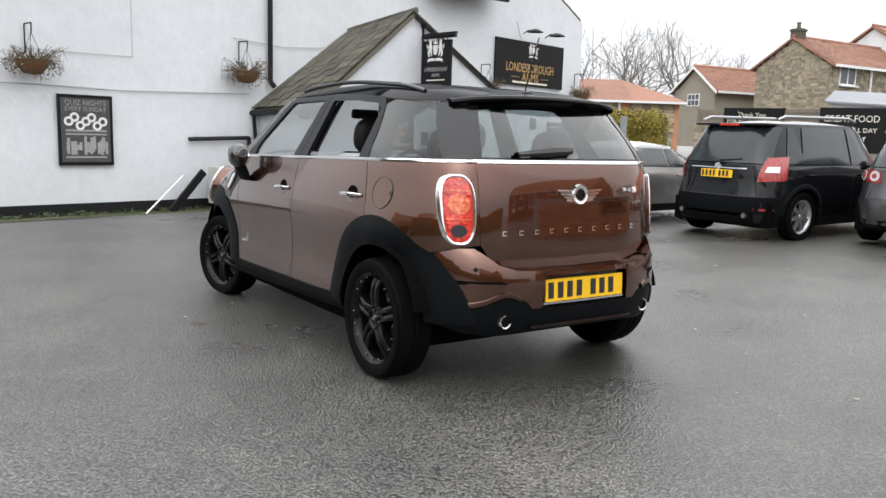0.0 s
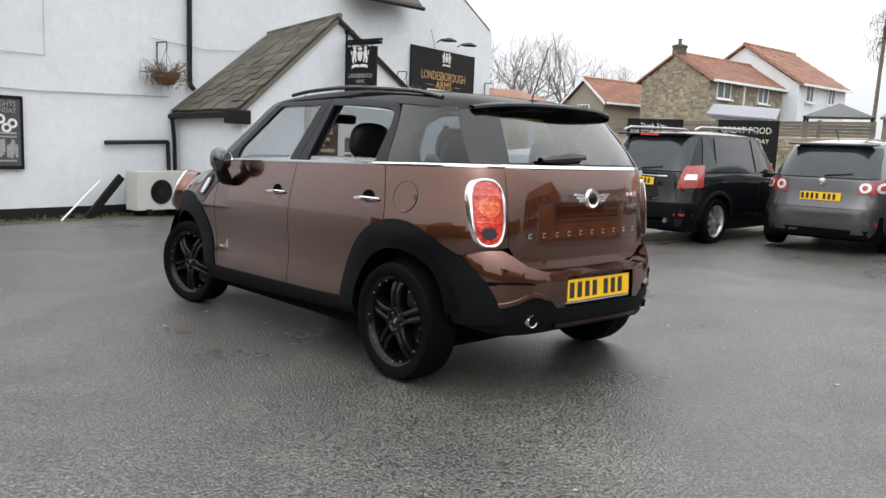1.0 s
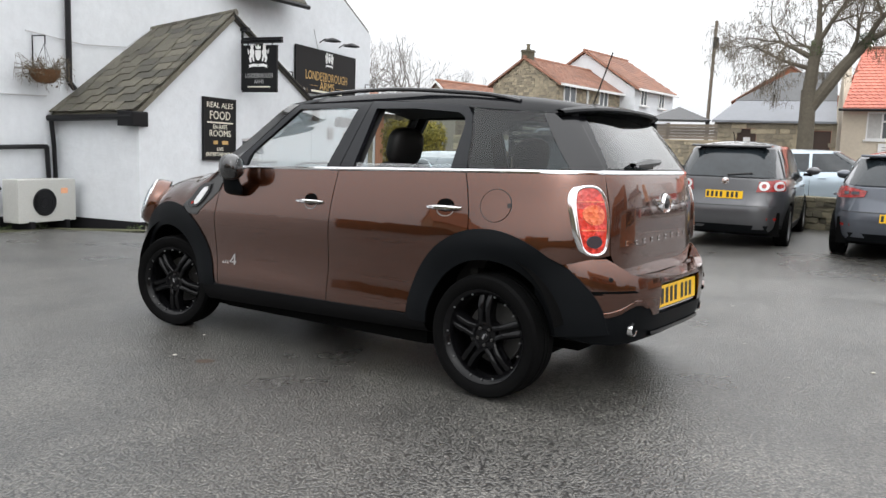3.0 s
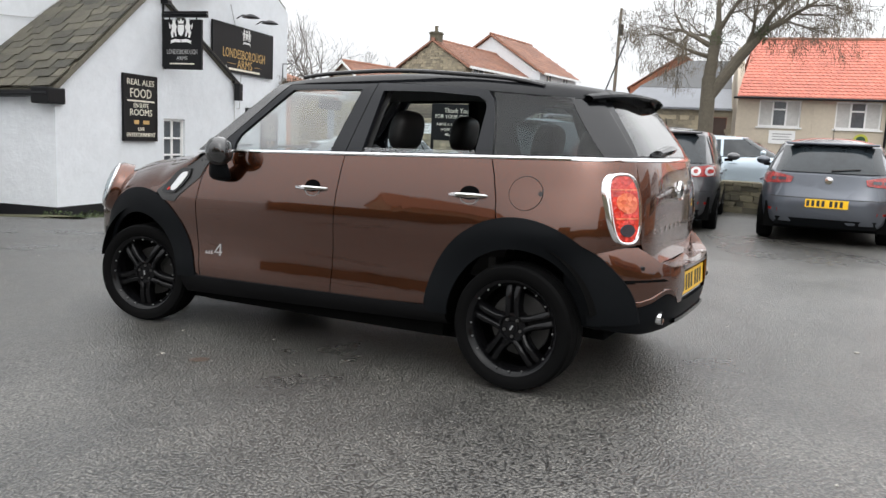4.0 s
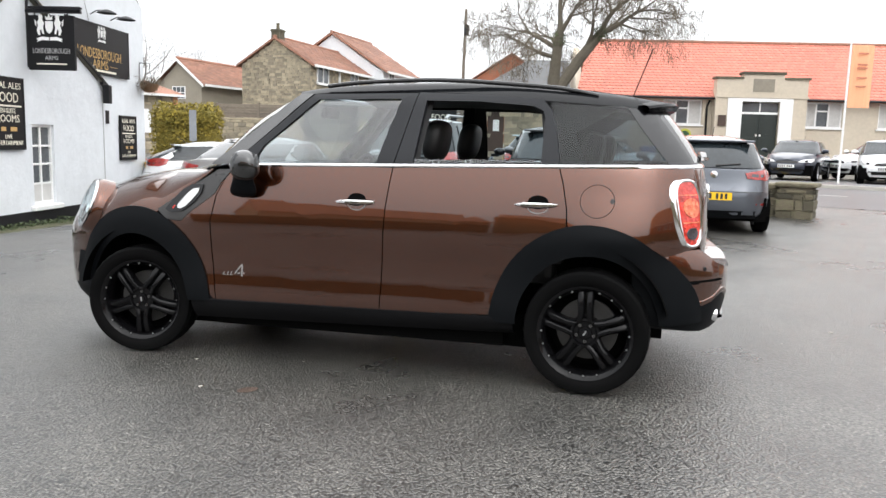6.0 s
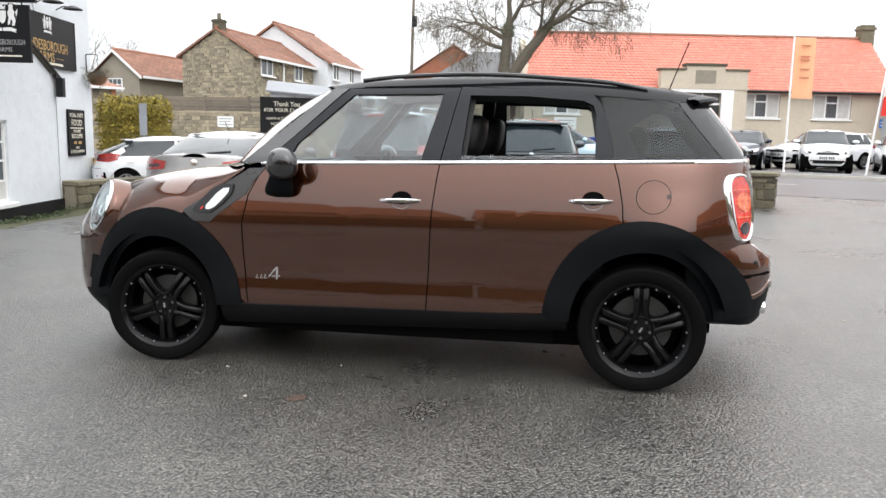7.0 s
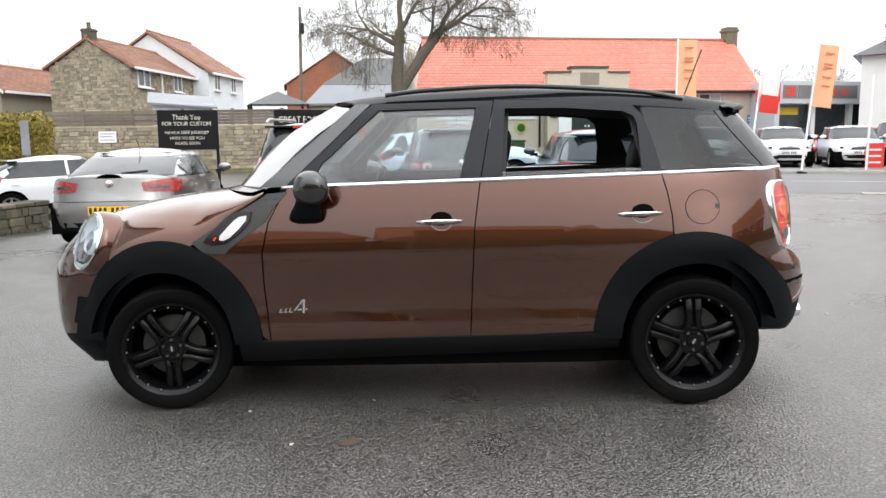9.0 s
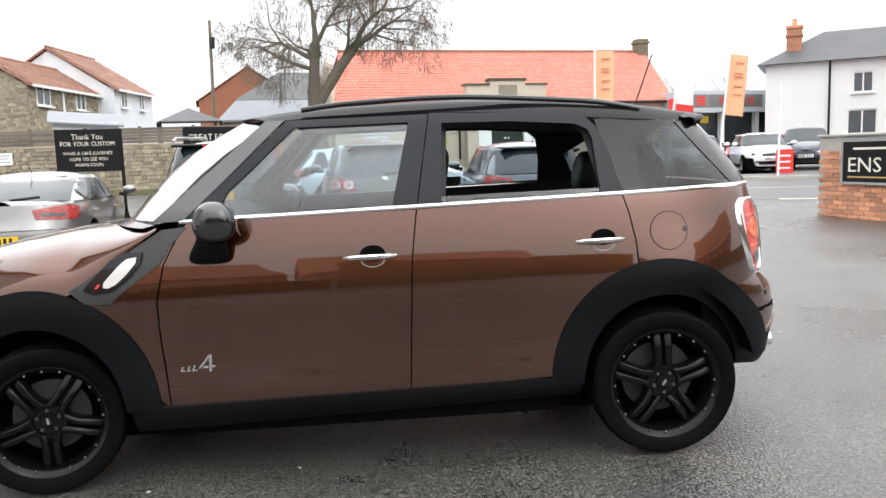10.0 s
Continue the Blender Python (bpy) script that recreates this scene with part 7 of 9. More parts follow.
def low_wall(name, a, b, h, thick, label, seed, limit=140):
    dx, dy = b[0] - a[0], b[1] - a[1]
    L, rz = math.hypot(dx, dy), math.degrees(math.atan2(dy, dx))
    base = min(gz(*a), gz(*b))
    w = thing(name, pose(a[0], a[1], base, 0, 0, rz), label, "wall", kind="structure")
    part("core", boxes((0.03, L - 0.03, -thick / 2 + 0.03, thick / 2 - 0.03, -0.1, h - 0.05)), MORTAR, w)
    rnd = random.Random(seed)
    x = 0.0
    while x < L - 0.05:
        wd = min(rnd.uniform(0.3, 0.55), L - x)
        part("coping_stone", boxes((x + 0.006, x + wd - 0.006, -thick / 2 - 0.03, thick / 2 + 0.03, h - 0.05 + rnd.uniform(-0.01, 0.01), h + 0.03 + rnd.uniform(-0.01, 0.015)), bevel=0.015), DARKSTONE, w)
        x += wd
    LATER.append(lambda: stone_courses(w, 0, L, 0.0, h - 0.04, -thick / 2 + 0.02, 0.115, 0.26, DARKSTONE, seed, limit=limit))
    LATER.append(lambda: stone_courses(w, 0, L, 0.0, h - 0.04, thick / 2 - 0.02, 0.115, 0.26, DARKSTONE, seed + 1, limit=limit))
    return w


low_wall("low_wall_pub", (0.42, 16.70), (2.15, 17.75), 0.52, 0.36, "low mossy dry stone wall joining the pub", 31)
lw = low_wall("low_wall_yard", (8.9, 12.9), (10.45, 9.0), 0.56, 0.38, "low mossy stone wall at the edge of the yard", 33)
pier = part("end_pier", boxes((3.65, 4.19, -0.27, 0.27, -0.05, 0.56)), MORTAR, lw, "squared stone end pier")
for face in (pose(3.92, 0, 0), pose(3.92, 0, 0, 0, 0, 90), pose(3.92, 0, 0, 0, 0, -90), pose(3.92, 0, 0, 0, 0, 180)):
    LATER.append(lambda m=face: stone_courses(pier, -0.31, 0.31, -0.02, 0.52, -0.27, 0.16, 0.30, DARKSTONE, 35, base=m))
part("pier_cap", boxes((3.57, 4.27, -0.35, 0.35, 0.56, 0.64), bevel=0.025), DARKSTONE, lw)

# brick wall with a sign board at the entrance
PIL = pose(11.44, 5.55, 0, 0, 0, -129)
pil = thing("entrance_wall", PIL, "orange brick entrance wall with a stone coping", "wall", kind="structure")
part("core", boxes((0.012, 4.5, 0.012, 0.30, -0.1, 1.38)), CONCRETE, pil)
part("coping", boxes((-0.03, 4.5, -0.03, 0.35, 1.385, 1.425), bevel=0.012), CONCRETE, pil)


def bricks():
    me = bpy.data.meshes.new("brick")
    b = bmesh.new()
    box(b, -0.5, 0.5, -0.5, 0.5, -0.5, 0.5)
    bmesh.ops.bevel(b, geom=b.edges[:], offset=0.03, segments=1, affect="EDGES")
    b.to_mesh(me)
    b.free()
    me.materials.append(BRICK)
    rnd = random.Random(8)
    count = 0
    for i in range(18):
        z = 0.0375 + 0.0765 * i
        for j in range(20):
            x = 0.1075 + 0.2265 * j + (0.113 if i % 2 else 0.0)
            if x > 4.4 or count > 290:
                continue
            ob = new("brick", me)
            ob.parent = pil
            ob.matrix_local = pose(x, 0.05 + rnd.uniform(-0.003, 0.003), z) @ Matrix.Diagonal((0.215, 0.10, 0.066, 1))
            count += 1
        ob = new("brick", me)
        ob.parent = pil
        ob.matrix_local = pose(0.05, 0.20, z, 0, 0, 90) @ Matrix.Diagonal((0.18, 0.10, 0.066, 1))
        count += 1


LATER.append(bricks)
board = thing("entrance_sign", PIL @ pose(1.75, -0.045, 0.96), "dark sign board with cream lettering on the brick wall", "sign")
part("board", boxes((-1.2, 1.2, 0.0, 0.03, -0.37, 0.37), bevel=0.006), BLACKWOOD, board)
part("frame", boxes((-1.2, 1.2, -0.012, 0.0, 0.33, 0.37), (-1.2, 1.2, -0.012, 0.0, -0.37, -0.33), (-1.2, -1.16, -0.012, 0.0, -0.33, 0.33), (1.16, 1.2, -0.012, 0.0, -0.33, 0.33)), GREYPRINT, board)
words("lettering", "ENS", 0.34, CREAM, board, pose(-0.72, -0.004, -0.06, 90), width=0.66)
part("bar", boxes((-1.05, 0.9, -0.006, 0.0, -0.26, -0.235)), GOLD, board)
part("stripe", boxes((-0.95, 1.1, -0.006, 0.0, 0.20, 0.235)), CREAM, board)


# ---- signs of the pub ----
def crest(parent, m, s, material):
    """A coat of arms as plain shapes: shield, two upright side figures, crown, ribbon."""
    def shape(pts):
        bm = bmesh.new()
        lo, hi = ([bm.verts.new(m @ Vector((x * s, z * s, d))) for x, z in pts] for d in (0.0, 0.004))
        bm.faces.new(hi)
        for a in range(len(pts)):
            b = (a + 1) % len(pts)
            bm.faces.new((lo[a], lo[b], hi[b], hi[a]))
        part("crest_shape", bm, material, parent)
    shape([(-0.15, 0.45), (0.15, 0.45), (0.15, 0.2), (0.1, 0.06), (0, -0.02), (-0.1, 0.06), (-0.15, 0.2)])
    shape([(-0.12, 0.5), (0.12, 0.5), (0.15, 0.66), (0.07, 0.58), (0, 0.72), (-0.07, 0.58), (-0.15, 0.66)])
    for k in (-1, 1):
        shape([(k * x, z) for x, z in ((0.20, 0.38), (0.27, 0.52), (0.25, 0.64), (0.33, 0.72), (0.42, 0.64), (0.40, 0.52), (0.47, 0.42), (0.44, 0.28), (0.50, 0.10), (0.44, -0.08), (0.36, -0.08), (0.38, 0.08), (0.32, 0.16), (0.28, -0.02), (0.22, -0.06), (0.21, 0.04), (0.25, 0.2))])
        shape([(k * x, z) for x, z in ((0.50, 0.42), (0.58, 0.52), (0.56, 0.34), (0.52, 0.24))])
        shape([(k * x, z) for x, z in ((0.02, -0.16), (0.30, -0.14), (0.52, -0.22), (0.46, -0.28), (0.52, -0.34), (0.30, -0.27), (0.02, -0.28))])


def flat_sign(name, m, w, h, label, thick=0.04):
    """A black board with a frame, facing local -y, centred."""
    t = thing(name, m, label, "sign")
    part("board", boxes((-w / 2, w / 2, -thick, 0, -h / 2, h / 2), bevel=0.004), BLACKWOOD, t)
    f = 0.018
    part("frame", boxes((-w / 2, w / 2, -thick - 0.008, -thick, h / 2 - f, h / 2), (-w / 2, w / 2, -thick - 0.008, -thick, -h / 2, -h / 2 + f), (-w / 2, -w / 2 + f, -thick - 0.008, -thick, -h / 2 + f, h / 2 - f), (w / 2 - f, w / 2, -thick - 0.008, -thick, -h / 2 + f, h / 2 - f)), BLACKIRON, t)
    return t


def line(t, text, z, size, width, material=None, y=-0.043, x=0.0):
    return words("lettering", text, size, material or CREAM, t, pose(x, y, z, 90), width=width)


s = flat_sign("pub_name_sign", PUB @ pose(16.16, -0.02, 3.03), 2.72, 1.06, "black pub name board with gold lettering and a white crest")
crest(s, pose(0.08, -0.042, 0.26, 90), 0.34, WHITEPAINT)
line(s, "LONDESBOROUGH", -0.11, 0.30, 1.90, GOLD), line(s, "ARMS", -0.33, 0.28, 0.68, GOLD)
part("rule", boxes((-0.75, -0.42, -0.046, -0.042, -0.335, -0.325), (0.42, 0.75, -0.046, -0.042, -0.335, -0.325)), GOLD, s)
part("bar", boxes((-0.7, 0.7, -0.046, -0.042, -0.475, -0.43)), CREAM, s)
for x in (15.85, 16.75):
    lt = thing("sign_lamp", PUB @ pose(x, -0.02, 3.78), "black swan-neck lamp over the pub sign", "lamp", "lamps over the sign")
    part("arm", tube(bmesh.new(), [(0, 0, -0.05), (0, -0.15, 0.03), (0, -0.32, 0.02)], 0.012, 6), BLACKIRON, lt)
    part("shade", lathe(bmesh.new(), [(0.02, 0.05), (0.10, 0.03), (0.20, -0.02), (0.205, -0.03), (0.19, -0.02), (0.02, 0.03)], 18, pose(0, -0.36, 0.0)), BLACKIRON, lt, smooth=True)

s = flat_sign("ale_board", PUB @ pose(10.17, -1.645, 1.475), 0.82, 1.03, "tall black board advertising ales, food and rooms")
line(s, "REAL ALES", 0.39, 0.13, 0.66), line(s, "FOOD", 0.22, 0.20, 0.52), line(s, "EN-SUITE", 0.035, 0.10, 0.36), line(s, "ROOMS", -0.075, 0.15, 0.54)
line(s, "LIVE", -0.33, 0.08, 0.16), line(s, "ENTERTAINMENT", -0.42, 0.09, 0.70)
part("bar", boxes((-0.33, 0.33, -0.046, -0.042, 0.095, 0.12)), CREAM, s)
part("icon", boxes((-0.17, -0.06, -0.046, -0.042, -0.25, -0.19), (0.05, 0.20, -0.046, -0.042, -0.25, -0.19)), GOLD, s)
s2 = copy_thing(s, PUB @ pose(17.43, -0.012, 1.14))
s2["label"] = "second black ale board by the pub corner"

# projecting sign on its bracket
sw_ = thing("hanging_sign", PUB @ pose(10.80, -2.02, 2.535, 0, 0, -90), "black hanging pub sign with a white crest on an iron bracket", "sign")
part("board", boxes((-0.355, 0.355, -0.025, 0.025, -0.395, 0.395), bevel=0.004), BLACKWOOD, sw_)
crest(sw_, pose(-0.02, -0.026, 0.14, 90), 0.38, WHITEPAINT)
line(sw_, "LONDESBOROUGH", -0.12, 0.11, 0.56, GREYPRINT, -0.027), line(sw_, "ARMS", -0.22, 0.09, 0.20, GREYPRINT, -0.027)
part("bar", boxes((-0.23, 0.23, -0.03, -0.026, -0.315, -0.295)), CREAM, sw_)
part("bracket", boxes((-0.385, 0.45, -0.03, 0.03, 0.43, 0.48)), BLACKIRON, sw_, "black iron bracket")
part("bracket_top", boxes((-0.25, 0.52, -0.14, -0.09, 0.47, 0.50), (-0.385, 0.40, 0.06, 0.10, 0.50, 0.54)), BLACKIRON, sw_)
part("bracket_post", tube(bmesh.new(), [(-0.37, 0, -0.36), (-0.37, 0, 0.68)], 0.022), BLACKIRON, sw_)
part("finial", boxes((-0.40, -0.24, -0.05, 0.05, 0.64, 0.70)), BLACKIRON, sw_)
for x in (-0.25, 0.25):
    part("hanger", tube(bmesh.new(), [(x, 0, 0.38), (x, 0, 0.44)], 0.012, 6), BLACKIRON, sw_)

# poster in a black frame
b = flat_sign("quiz_poster", PUB @ pose(5.35, -0.015, 1.16), 0.80, 1.04, "framed black and white quiz night poster on the white wall", 0.03)
POSTER = surface("grey_poster_print", (0.07, 0.07, 0.075), 0.4, vary=0.6, big=6, small=20, bumps=0.0)
part("print", boxes((-0.36, 0.36, -0.034, -0.031, -0.47, 0.47)), POSTER, b)
line(b, "QUIZ NIGHTS", 0.40, 0.11, 0.60, GREYPRINT, -0.036), line(b, "EVERY SUNDAY", 0.31, 0.10, 0.60, GREYPRINT, -0.036)
for k in range(7):
    x, z = -0.25 + 0.083 * k, 0.13 + 0.07 * math.sin(k * 2.1)
    part("graphic", lathe(bmesh.new(), [(0.035, 0.0), (0.07, 0.0), (0.07, 0.003), (0.035, 0.003)], 14, pose(x, -0.036, z, 90)), WHITEPAINT, b)
rnd = random.Random(4)
for k in range(26):
    x = rnd.uniform(-0.3, 0.3)
    part("graphic", boxes((x - 0.02, x + 0.02, -0.0375 - 0.0001 * k, -0.0345, -0.32 + rnd.uniform(-0.05, 0.05), -0.14 + rnd.uniform(-0.08, 0.06))), GREYPRINT, b)
for z0, z1 in ((-0.02, 0.01), (-0.07, -0.045), (-0.41, -0.385)):
    part("bar", boxes((-0.3, 0.3, -0.0375, -0.0345, z0, z1)), GREYPRINT, b)


def hanging_basket(x, z, seed, label):
    t = thing("hanging_basket", PUB @ pose(x, -0.26, z), label, "plant", "hanging baskets")
    bowl = part("bowl", lathe(bmesh.new(), [(0.01, -0.15), (0.12, -0.13), (0.19, -0.05), (0.22, 0.05), (0.19, 0.05)], 20), WICKER, t, smooth=True)
    part("bracket", tube(bmesh.new(), [(0, 0.24, 0.15), (0, 0.24, 0.55), (0, -0.02, 0.55), (0, -0.02, 0.42)], 0.010, 6), BLACKIRON, t)
    for a in (0, 120, 240):
        part("chain", tube(bmesh.new(), [(0.16 * math.cos(radians(a)), 0.16 * math.sin(radians(a)), 0.05), (0, 0, 0.43)], 0.004, 4), BLACKIRON, t)
    rnd = random.Random(seed)
    bm = bmesh.new()
    for k in range(150):
        a = rnd.uniform(0, 2 * math.pi)
        r0, r1 = rnd.uniform(0.03, 0.19), rnd.uniform(0.18, 0.46)
        p0 = Vector((r0 * math.cos(a), r0 * math.sin(a) * 0.8, 0.04))
        p1 = Vector((r1 * math.cos(a), r1 * math.sin(a) * 0.7, rnd.uniform(-0.08, 0.26)))
        p2 = p1 + Vector((rnd.uniform(-0.06, 0.08), rnd.uniform(-0.05, 0.05), rnd.uniform(-0.22, 0.06)))
        rod(bm, p0, p1, 0.0035, 0.0025, 4, False), rod(bm, p1, p2, 0.003, 0.0015, 4, False)
    part("trailing_growth", bm, DEADPLANT, t, "dry trailing stems", kind="stuff")
    leaf_cloud("leaves", DEADPLANT, [((0, 0, 0.06), (0.34, 0.22, 0.14)), ((0.12, 0, -0.04), (0.28, 0.18, 0.16)), ((-0.14, 0, -0.02), (0.24, 0.18, 0.14))], 520, 0.018, seed + 5, t)
    return t


hanging_basket(4.56, 2.06, 1, "hanging basket of dried plants on an iron bracket")
hanging_basket(7.98, 2.17, 2, "hanging basket of straggling dried plants beside the downpipe")
hanging_basket(14.35, 2.33, 6, "hanging basket of dried plants beside the pub sign")
hanging_basket(18.15, 2.40, 3, "hanging basket of dried plants at the pub corner")
lan = thing("wall_lantern", PUB @ pose(13.02, -1.70, 1.92), "small black box lantern at the gable end", "lamp")
part("box", boxes((-0.06, 0.06, -0.10, 0.02, -0.16, 0.16), bevel=0.012), BLACKIRON, lan)
part("arm", boxes((-0.1, 0.02, -0.02, 0.05, 0.16, 0.22)), BLACKIRON, lan)

# air conditioner, leaning boards, moss along the wall foot
ac = thing("air_conditioner", PUB @ pose(7.72, -0.42, 0.30), "cream outdoor air conditioning unit with a black fan grille", "air conditioner")
part("case", boxes((-0.49, 0.49, -0.15, 0.17, -0.29, 0.33), bevel=0.012), plain("dulled_cream_metal", (0.50, 0.50, 0.47), 0.5), ac)
part("fan_grille", lathe(bmesh.new(), [(0.19, -0.006), (0.20, 0.006), (0.185, 0.012), (0.175, 0.0), (0.06, 0.0), (0.055, 0.008), (0.001, 0.008)], 28, pose(-0.06, -0.152, 0.0, 90)), BLACKIRON, ac)
for r in (0.08, 0.11, 0.14, 0.165):
    part("grille_ring", lathe(bmesh.new(), [(r - 0.004, 0.012), (r + 0.004, 0.012), (r + 0.004, 0.006)], 24, pose(-0.06, -0.152, 0.0, 90)), GLOSSBLACK, ac)
part("sticker", boxes((0.22, 0.34, -0.154, -0.151, 0.12, 0.20)), ORANGE, ac)
for x in (-0.3, 0.3):
    part("foot", boxes((x - 0.03, x + 0.03, -0.2, 0.2, -0.44, -0.27)), BLACKIRON, ac)
pl = thing("leaning_plank", PUB @ pose(6.83, -0.30, -0.11), "black plank leaning by the pub wall", "plank")
bm = bmesh.new()
box(bm, -0.06, 0.06, -0.03, 0.03, 0, 0.86, pose(-0.28, 0, 0.01, 0, 42), bevel=0.006)
part("plank", bm, BLACKWOOD, pl)
st = thing("leaning_stick", PUB @ pose(6.36, -0.42, -0.10), "thin white stick leaning by the pub wall", "stick")
part("stick", tube(bmesh.new(), [(-0.34, -0.1, 0.02), (0.42, 0.15, 0.58)], 0.014, 6), WHITEPAINT, st)
bm = bmesh.new()
rows = []
for x in spaced(2.2, 13.4, 0.35):
    y1 = -0.62 + 0.10 * math.sin(x * 2.3) - (1.55 if x > 8.05 else 0)
    y0 = 0.0 if x < 8.05 else -1.60
    p0, p1, p2 = (PUB @ Vector((x, y, 0)) for y in (y0, (y0 + y1) / 2, y1))
    rows.append([(p.x, p.y, gz(p.x, p.y) + h) for p, h in ((p0, 0.03), (p1, 0.03), (p2, 0.004))])
loft(bm, rows)
weeds = tagged(leaf_cloud("wall_foot_weeds", IVY, [((*(PUB @ Vector((x, -0.12 - 1.62 * (x > 8.2), 0))).xy, gz(*(PUB @ Vector((x, -0.12 - 1.62 * (x > 8.2), 0))).xy) + 0.03), (0.22, 0.20, 0.05 + 0.04 * math.sin(x * 5.1) ** 2)) for x in spaced(2.3, 13.1, 0.24)], 9000, 0.022, 15, None, ""), "low green moss and weeds along the wall foot", "weeds", kind="stuff")
tagged(part("moss_strip", bm, surface("mossy_gravel", (0.10, 0.095, 0.055), 0.95, vary=0.5, big=2.5, small=30, bumps=0.8, depth=0.03, second=(0.07, 0.085, 0.025)), smooth=True), "strip of moss and gravel along the wall foot", "ground", kind="structure")
bm = bmesh.new()
rows = []
for x in spaced(-6, 5, 0.5):
    y = -0.75 + 0.08 * math.sin(x * 1.7)
    pa, pb, pc = BW @ Vector((x, 0, 0)), BW @ Vector((x, y / 2, 0)), BW @ Vector((x, y, 0))
    rows.append([(pa.x, pa.y, gz(pa.x, pa.y) + 0.14), (pb.x, pb.y, gz(pb.x, pb.y) + 0.09), (pc.x, pc.y, gz(pc.x, pc.y) + 0.01)])
loft(bm, rows)
tagged(part("grass_verge", bm, GRASS, smooth=True), "grassy bank at the foot of the boundary wall", "grass", kind="structure")


# ---- free-standing boards ----
def post_sign(name, x, y, rz, w, h, ztop, label, lines):
    base = gz(x, y)
    t = thing(name, pose(x, y, base, 0, 0, rz), label, "sign")
    z = ztop - base - h / 2
    part("board", boxes((-w / 2, w / 2, -0.02, 0.02, z - h / 2, z + h / 2), bevel=0.004), BLACKWOOD, t)
    for sx in (-w / 2 + 0.03, w / 2 + 0.035):
        part("post", boxes((sx - 0.035, sx + 0.035, 0.021, 0.09, 0, z + h / 2)), BLACKWOOD, t)
    for text, dz, size, wd in lines:
        words("lettering", text, size, CREAM, t, pose(0, -0.022, z + dz, 90), width=wd)
    return t


post_sign("farewell_sign", 6.26, 19.34, -31.7, 1.28, 0.92, 2.10, "black board on posts thanking customers in cream letters", [("Thank You", 0.29, 0.17, 0.62), ("FOR YOUR CUSTOM", 0.14, 0.13, 1.08), ("HAVE A SAFE JOURNEY", -0.06, 0.10, 0.98), ("HOPE TO SEE YOU", -0.19, 0.10, 0.76), ("AGAIN SOON", -0.31, 0.10, 0.56)])
post_sign("food_sign", 7.24, 16.42, -26, 1.14, 0.88, 2.03, "black board on posts advertising great food in cream letters", [("GREAT FOOD", 0.22, 0.19, 0.98), ("SERVED ALL DAY", 0.0, 0.13, 0.92), ("EVERY DAY", -0.17, 0.13, 0.56)])
sp = thing("road_sign", pose(3.78, 22.15, gz(3.78, 22.15), 0, 0, -20), "grey backed road sign on a steel post", "sign")
part("post", tube(bmesh.new(), [(0, 0, 0), (0, 0, 2.15)], 0.03), STEEL, sp)
part("sign_plate", boxes((-0.09, 0.09, -0.05, -0.03, 1.35, 2.15), bevel=0.005), LEAD, sp)
part("sign_plate", boxes((-0.07, 0.07, -0.05, -0.03, 0.95, 1.30), bevel=0.005), LEAD, sp)
bm = bmesh.new()
box(bm, -2.2, 2.2, -0.12, 0.12, 0, 0.22, bevel=0.02)
kb = tagged(part("planter_kerb", bm, DARKSTONE), "low dark kerb beside the farewell board", "kerb", kind="structure")
kb.matrix_world = pose(7.6, 18.6, gz(7.6, 18.6) - 0.03, 0, 0, -35)


# ---- trees ----
def grow(bm, p, d, r, length, depth, rnd, droop, twigs, split=0.75):
    """Limbs that fork and taper."""
    steps = 4 if depth > 1 else 3
    q, dd, rr = p.copy(), d.copy(), r
    for i in range(steps):
        dd = (dd + Vector((rnd.uniform(-1, 1), rnd.uniform(-1, 1), rnd.uniform(-0.7, 0.9) - droop * (3 - min(depth, 3)) * 0.35)) * 0.22).normalized()
        nq = q + dd * length / steps
        nr = max(rr * 0.86, 0.006)
        rod(bm, q, nq, rr, nr, 7 if rr > 0.08 else (5 if rr > 0.03 else 3), False)
        q, rr = nq, nr
        if depth > 0 and i >= (1 if depth > 2 else 2):
            side = dd.cross(Vector((rnd.uniform(-1, 1), rnd.uniform(-1, 1), rnd.uniform(-1, 1)))).normalized()
            grow(bm, q, (dd * 0.55 + side * split).normalized(), rr * 0.62, length * rnd.uniform(0.55, 0.8), depth - 1, rnd, droop, twigs)
    if depth > 0:
        for k in range(2):
            side = dd.cross(Vector((rnd.uniform(-1, 1), rnd.uniform(-1, 1), rnd.uniform(-1, 1)))).normalized()
            grow(bm, q, (dd + side * 0.5).normalized(), rr * 0.8, length * rnd.uniform(0.6, 0.8), depth - 1, rnd, droop, twigs)
    else:
        twigs.append(q)


def hang_twigs(ends, rnd, n, length):
    bm = bmesh.new()
    for q in ends:
        for k in range(n):
            a = q + Vector((rnd.uniform(-0.15, 0.15), rnd.uniform(-0.15, 0.15), rnd.uniform(-0.1, 0.1)))
            b = a + Vector((rnd.uniform(-0.25, 0.25), rnd.uniform(-0.25, 0.25), rnd.uniform(-0.5, 0.15))) * length
            c = b + Vector((rnd.uniform(-0.1, 0.1), rnd.uniform(-0.1, 0.1), rnd.uniform(-0.5, -0.1))) * length
            rod(bm, a, b, 0.008, 0.006, 3, False), rod(bm, b, c, 0.006, 0.004, 3, False)
    return bm


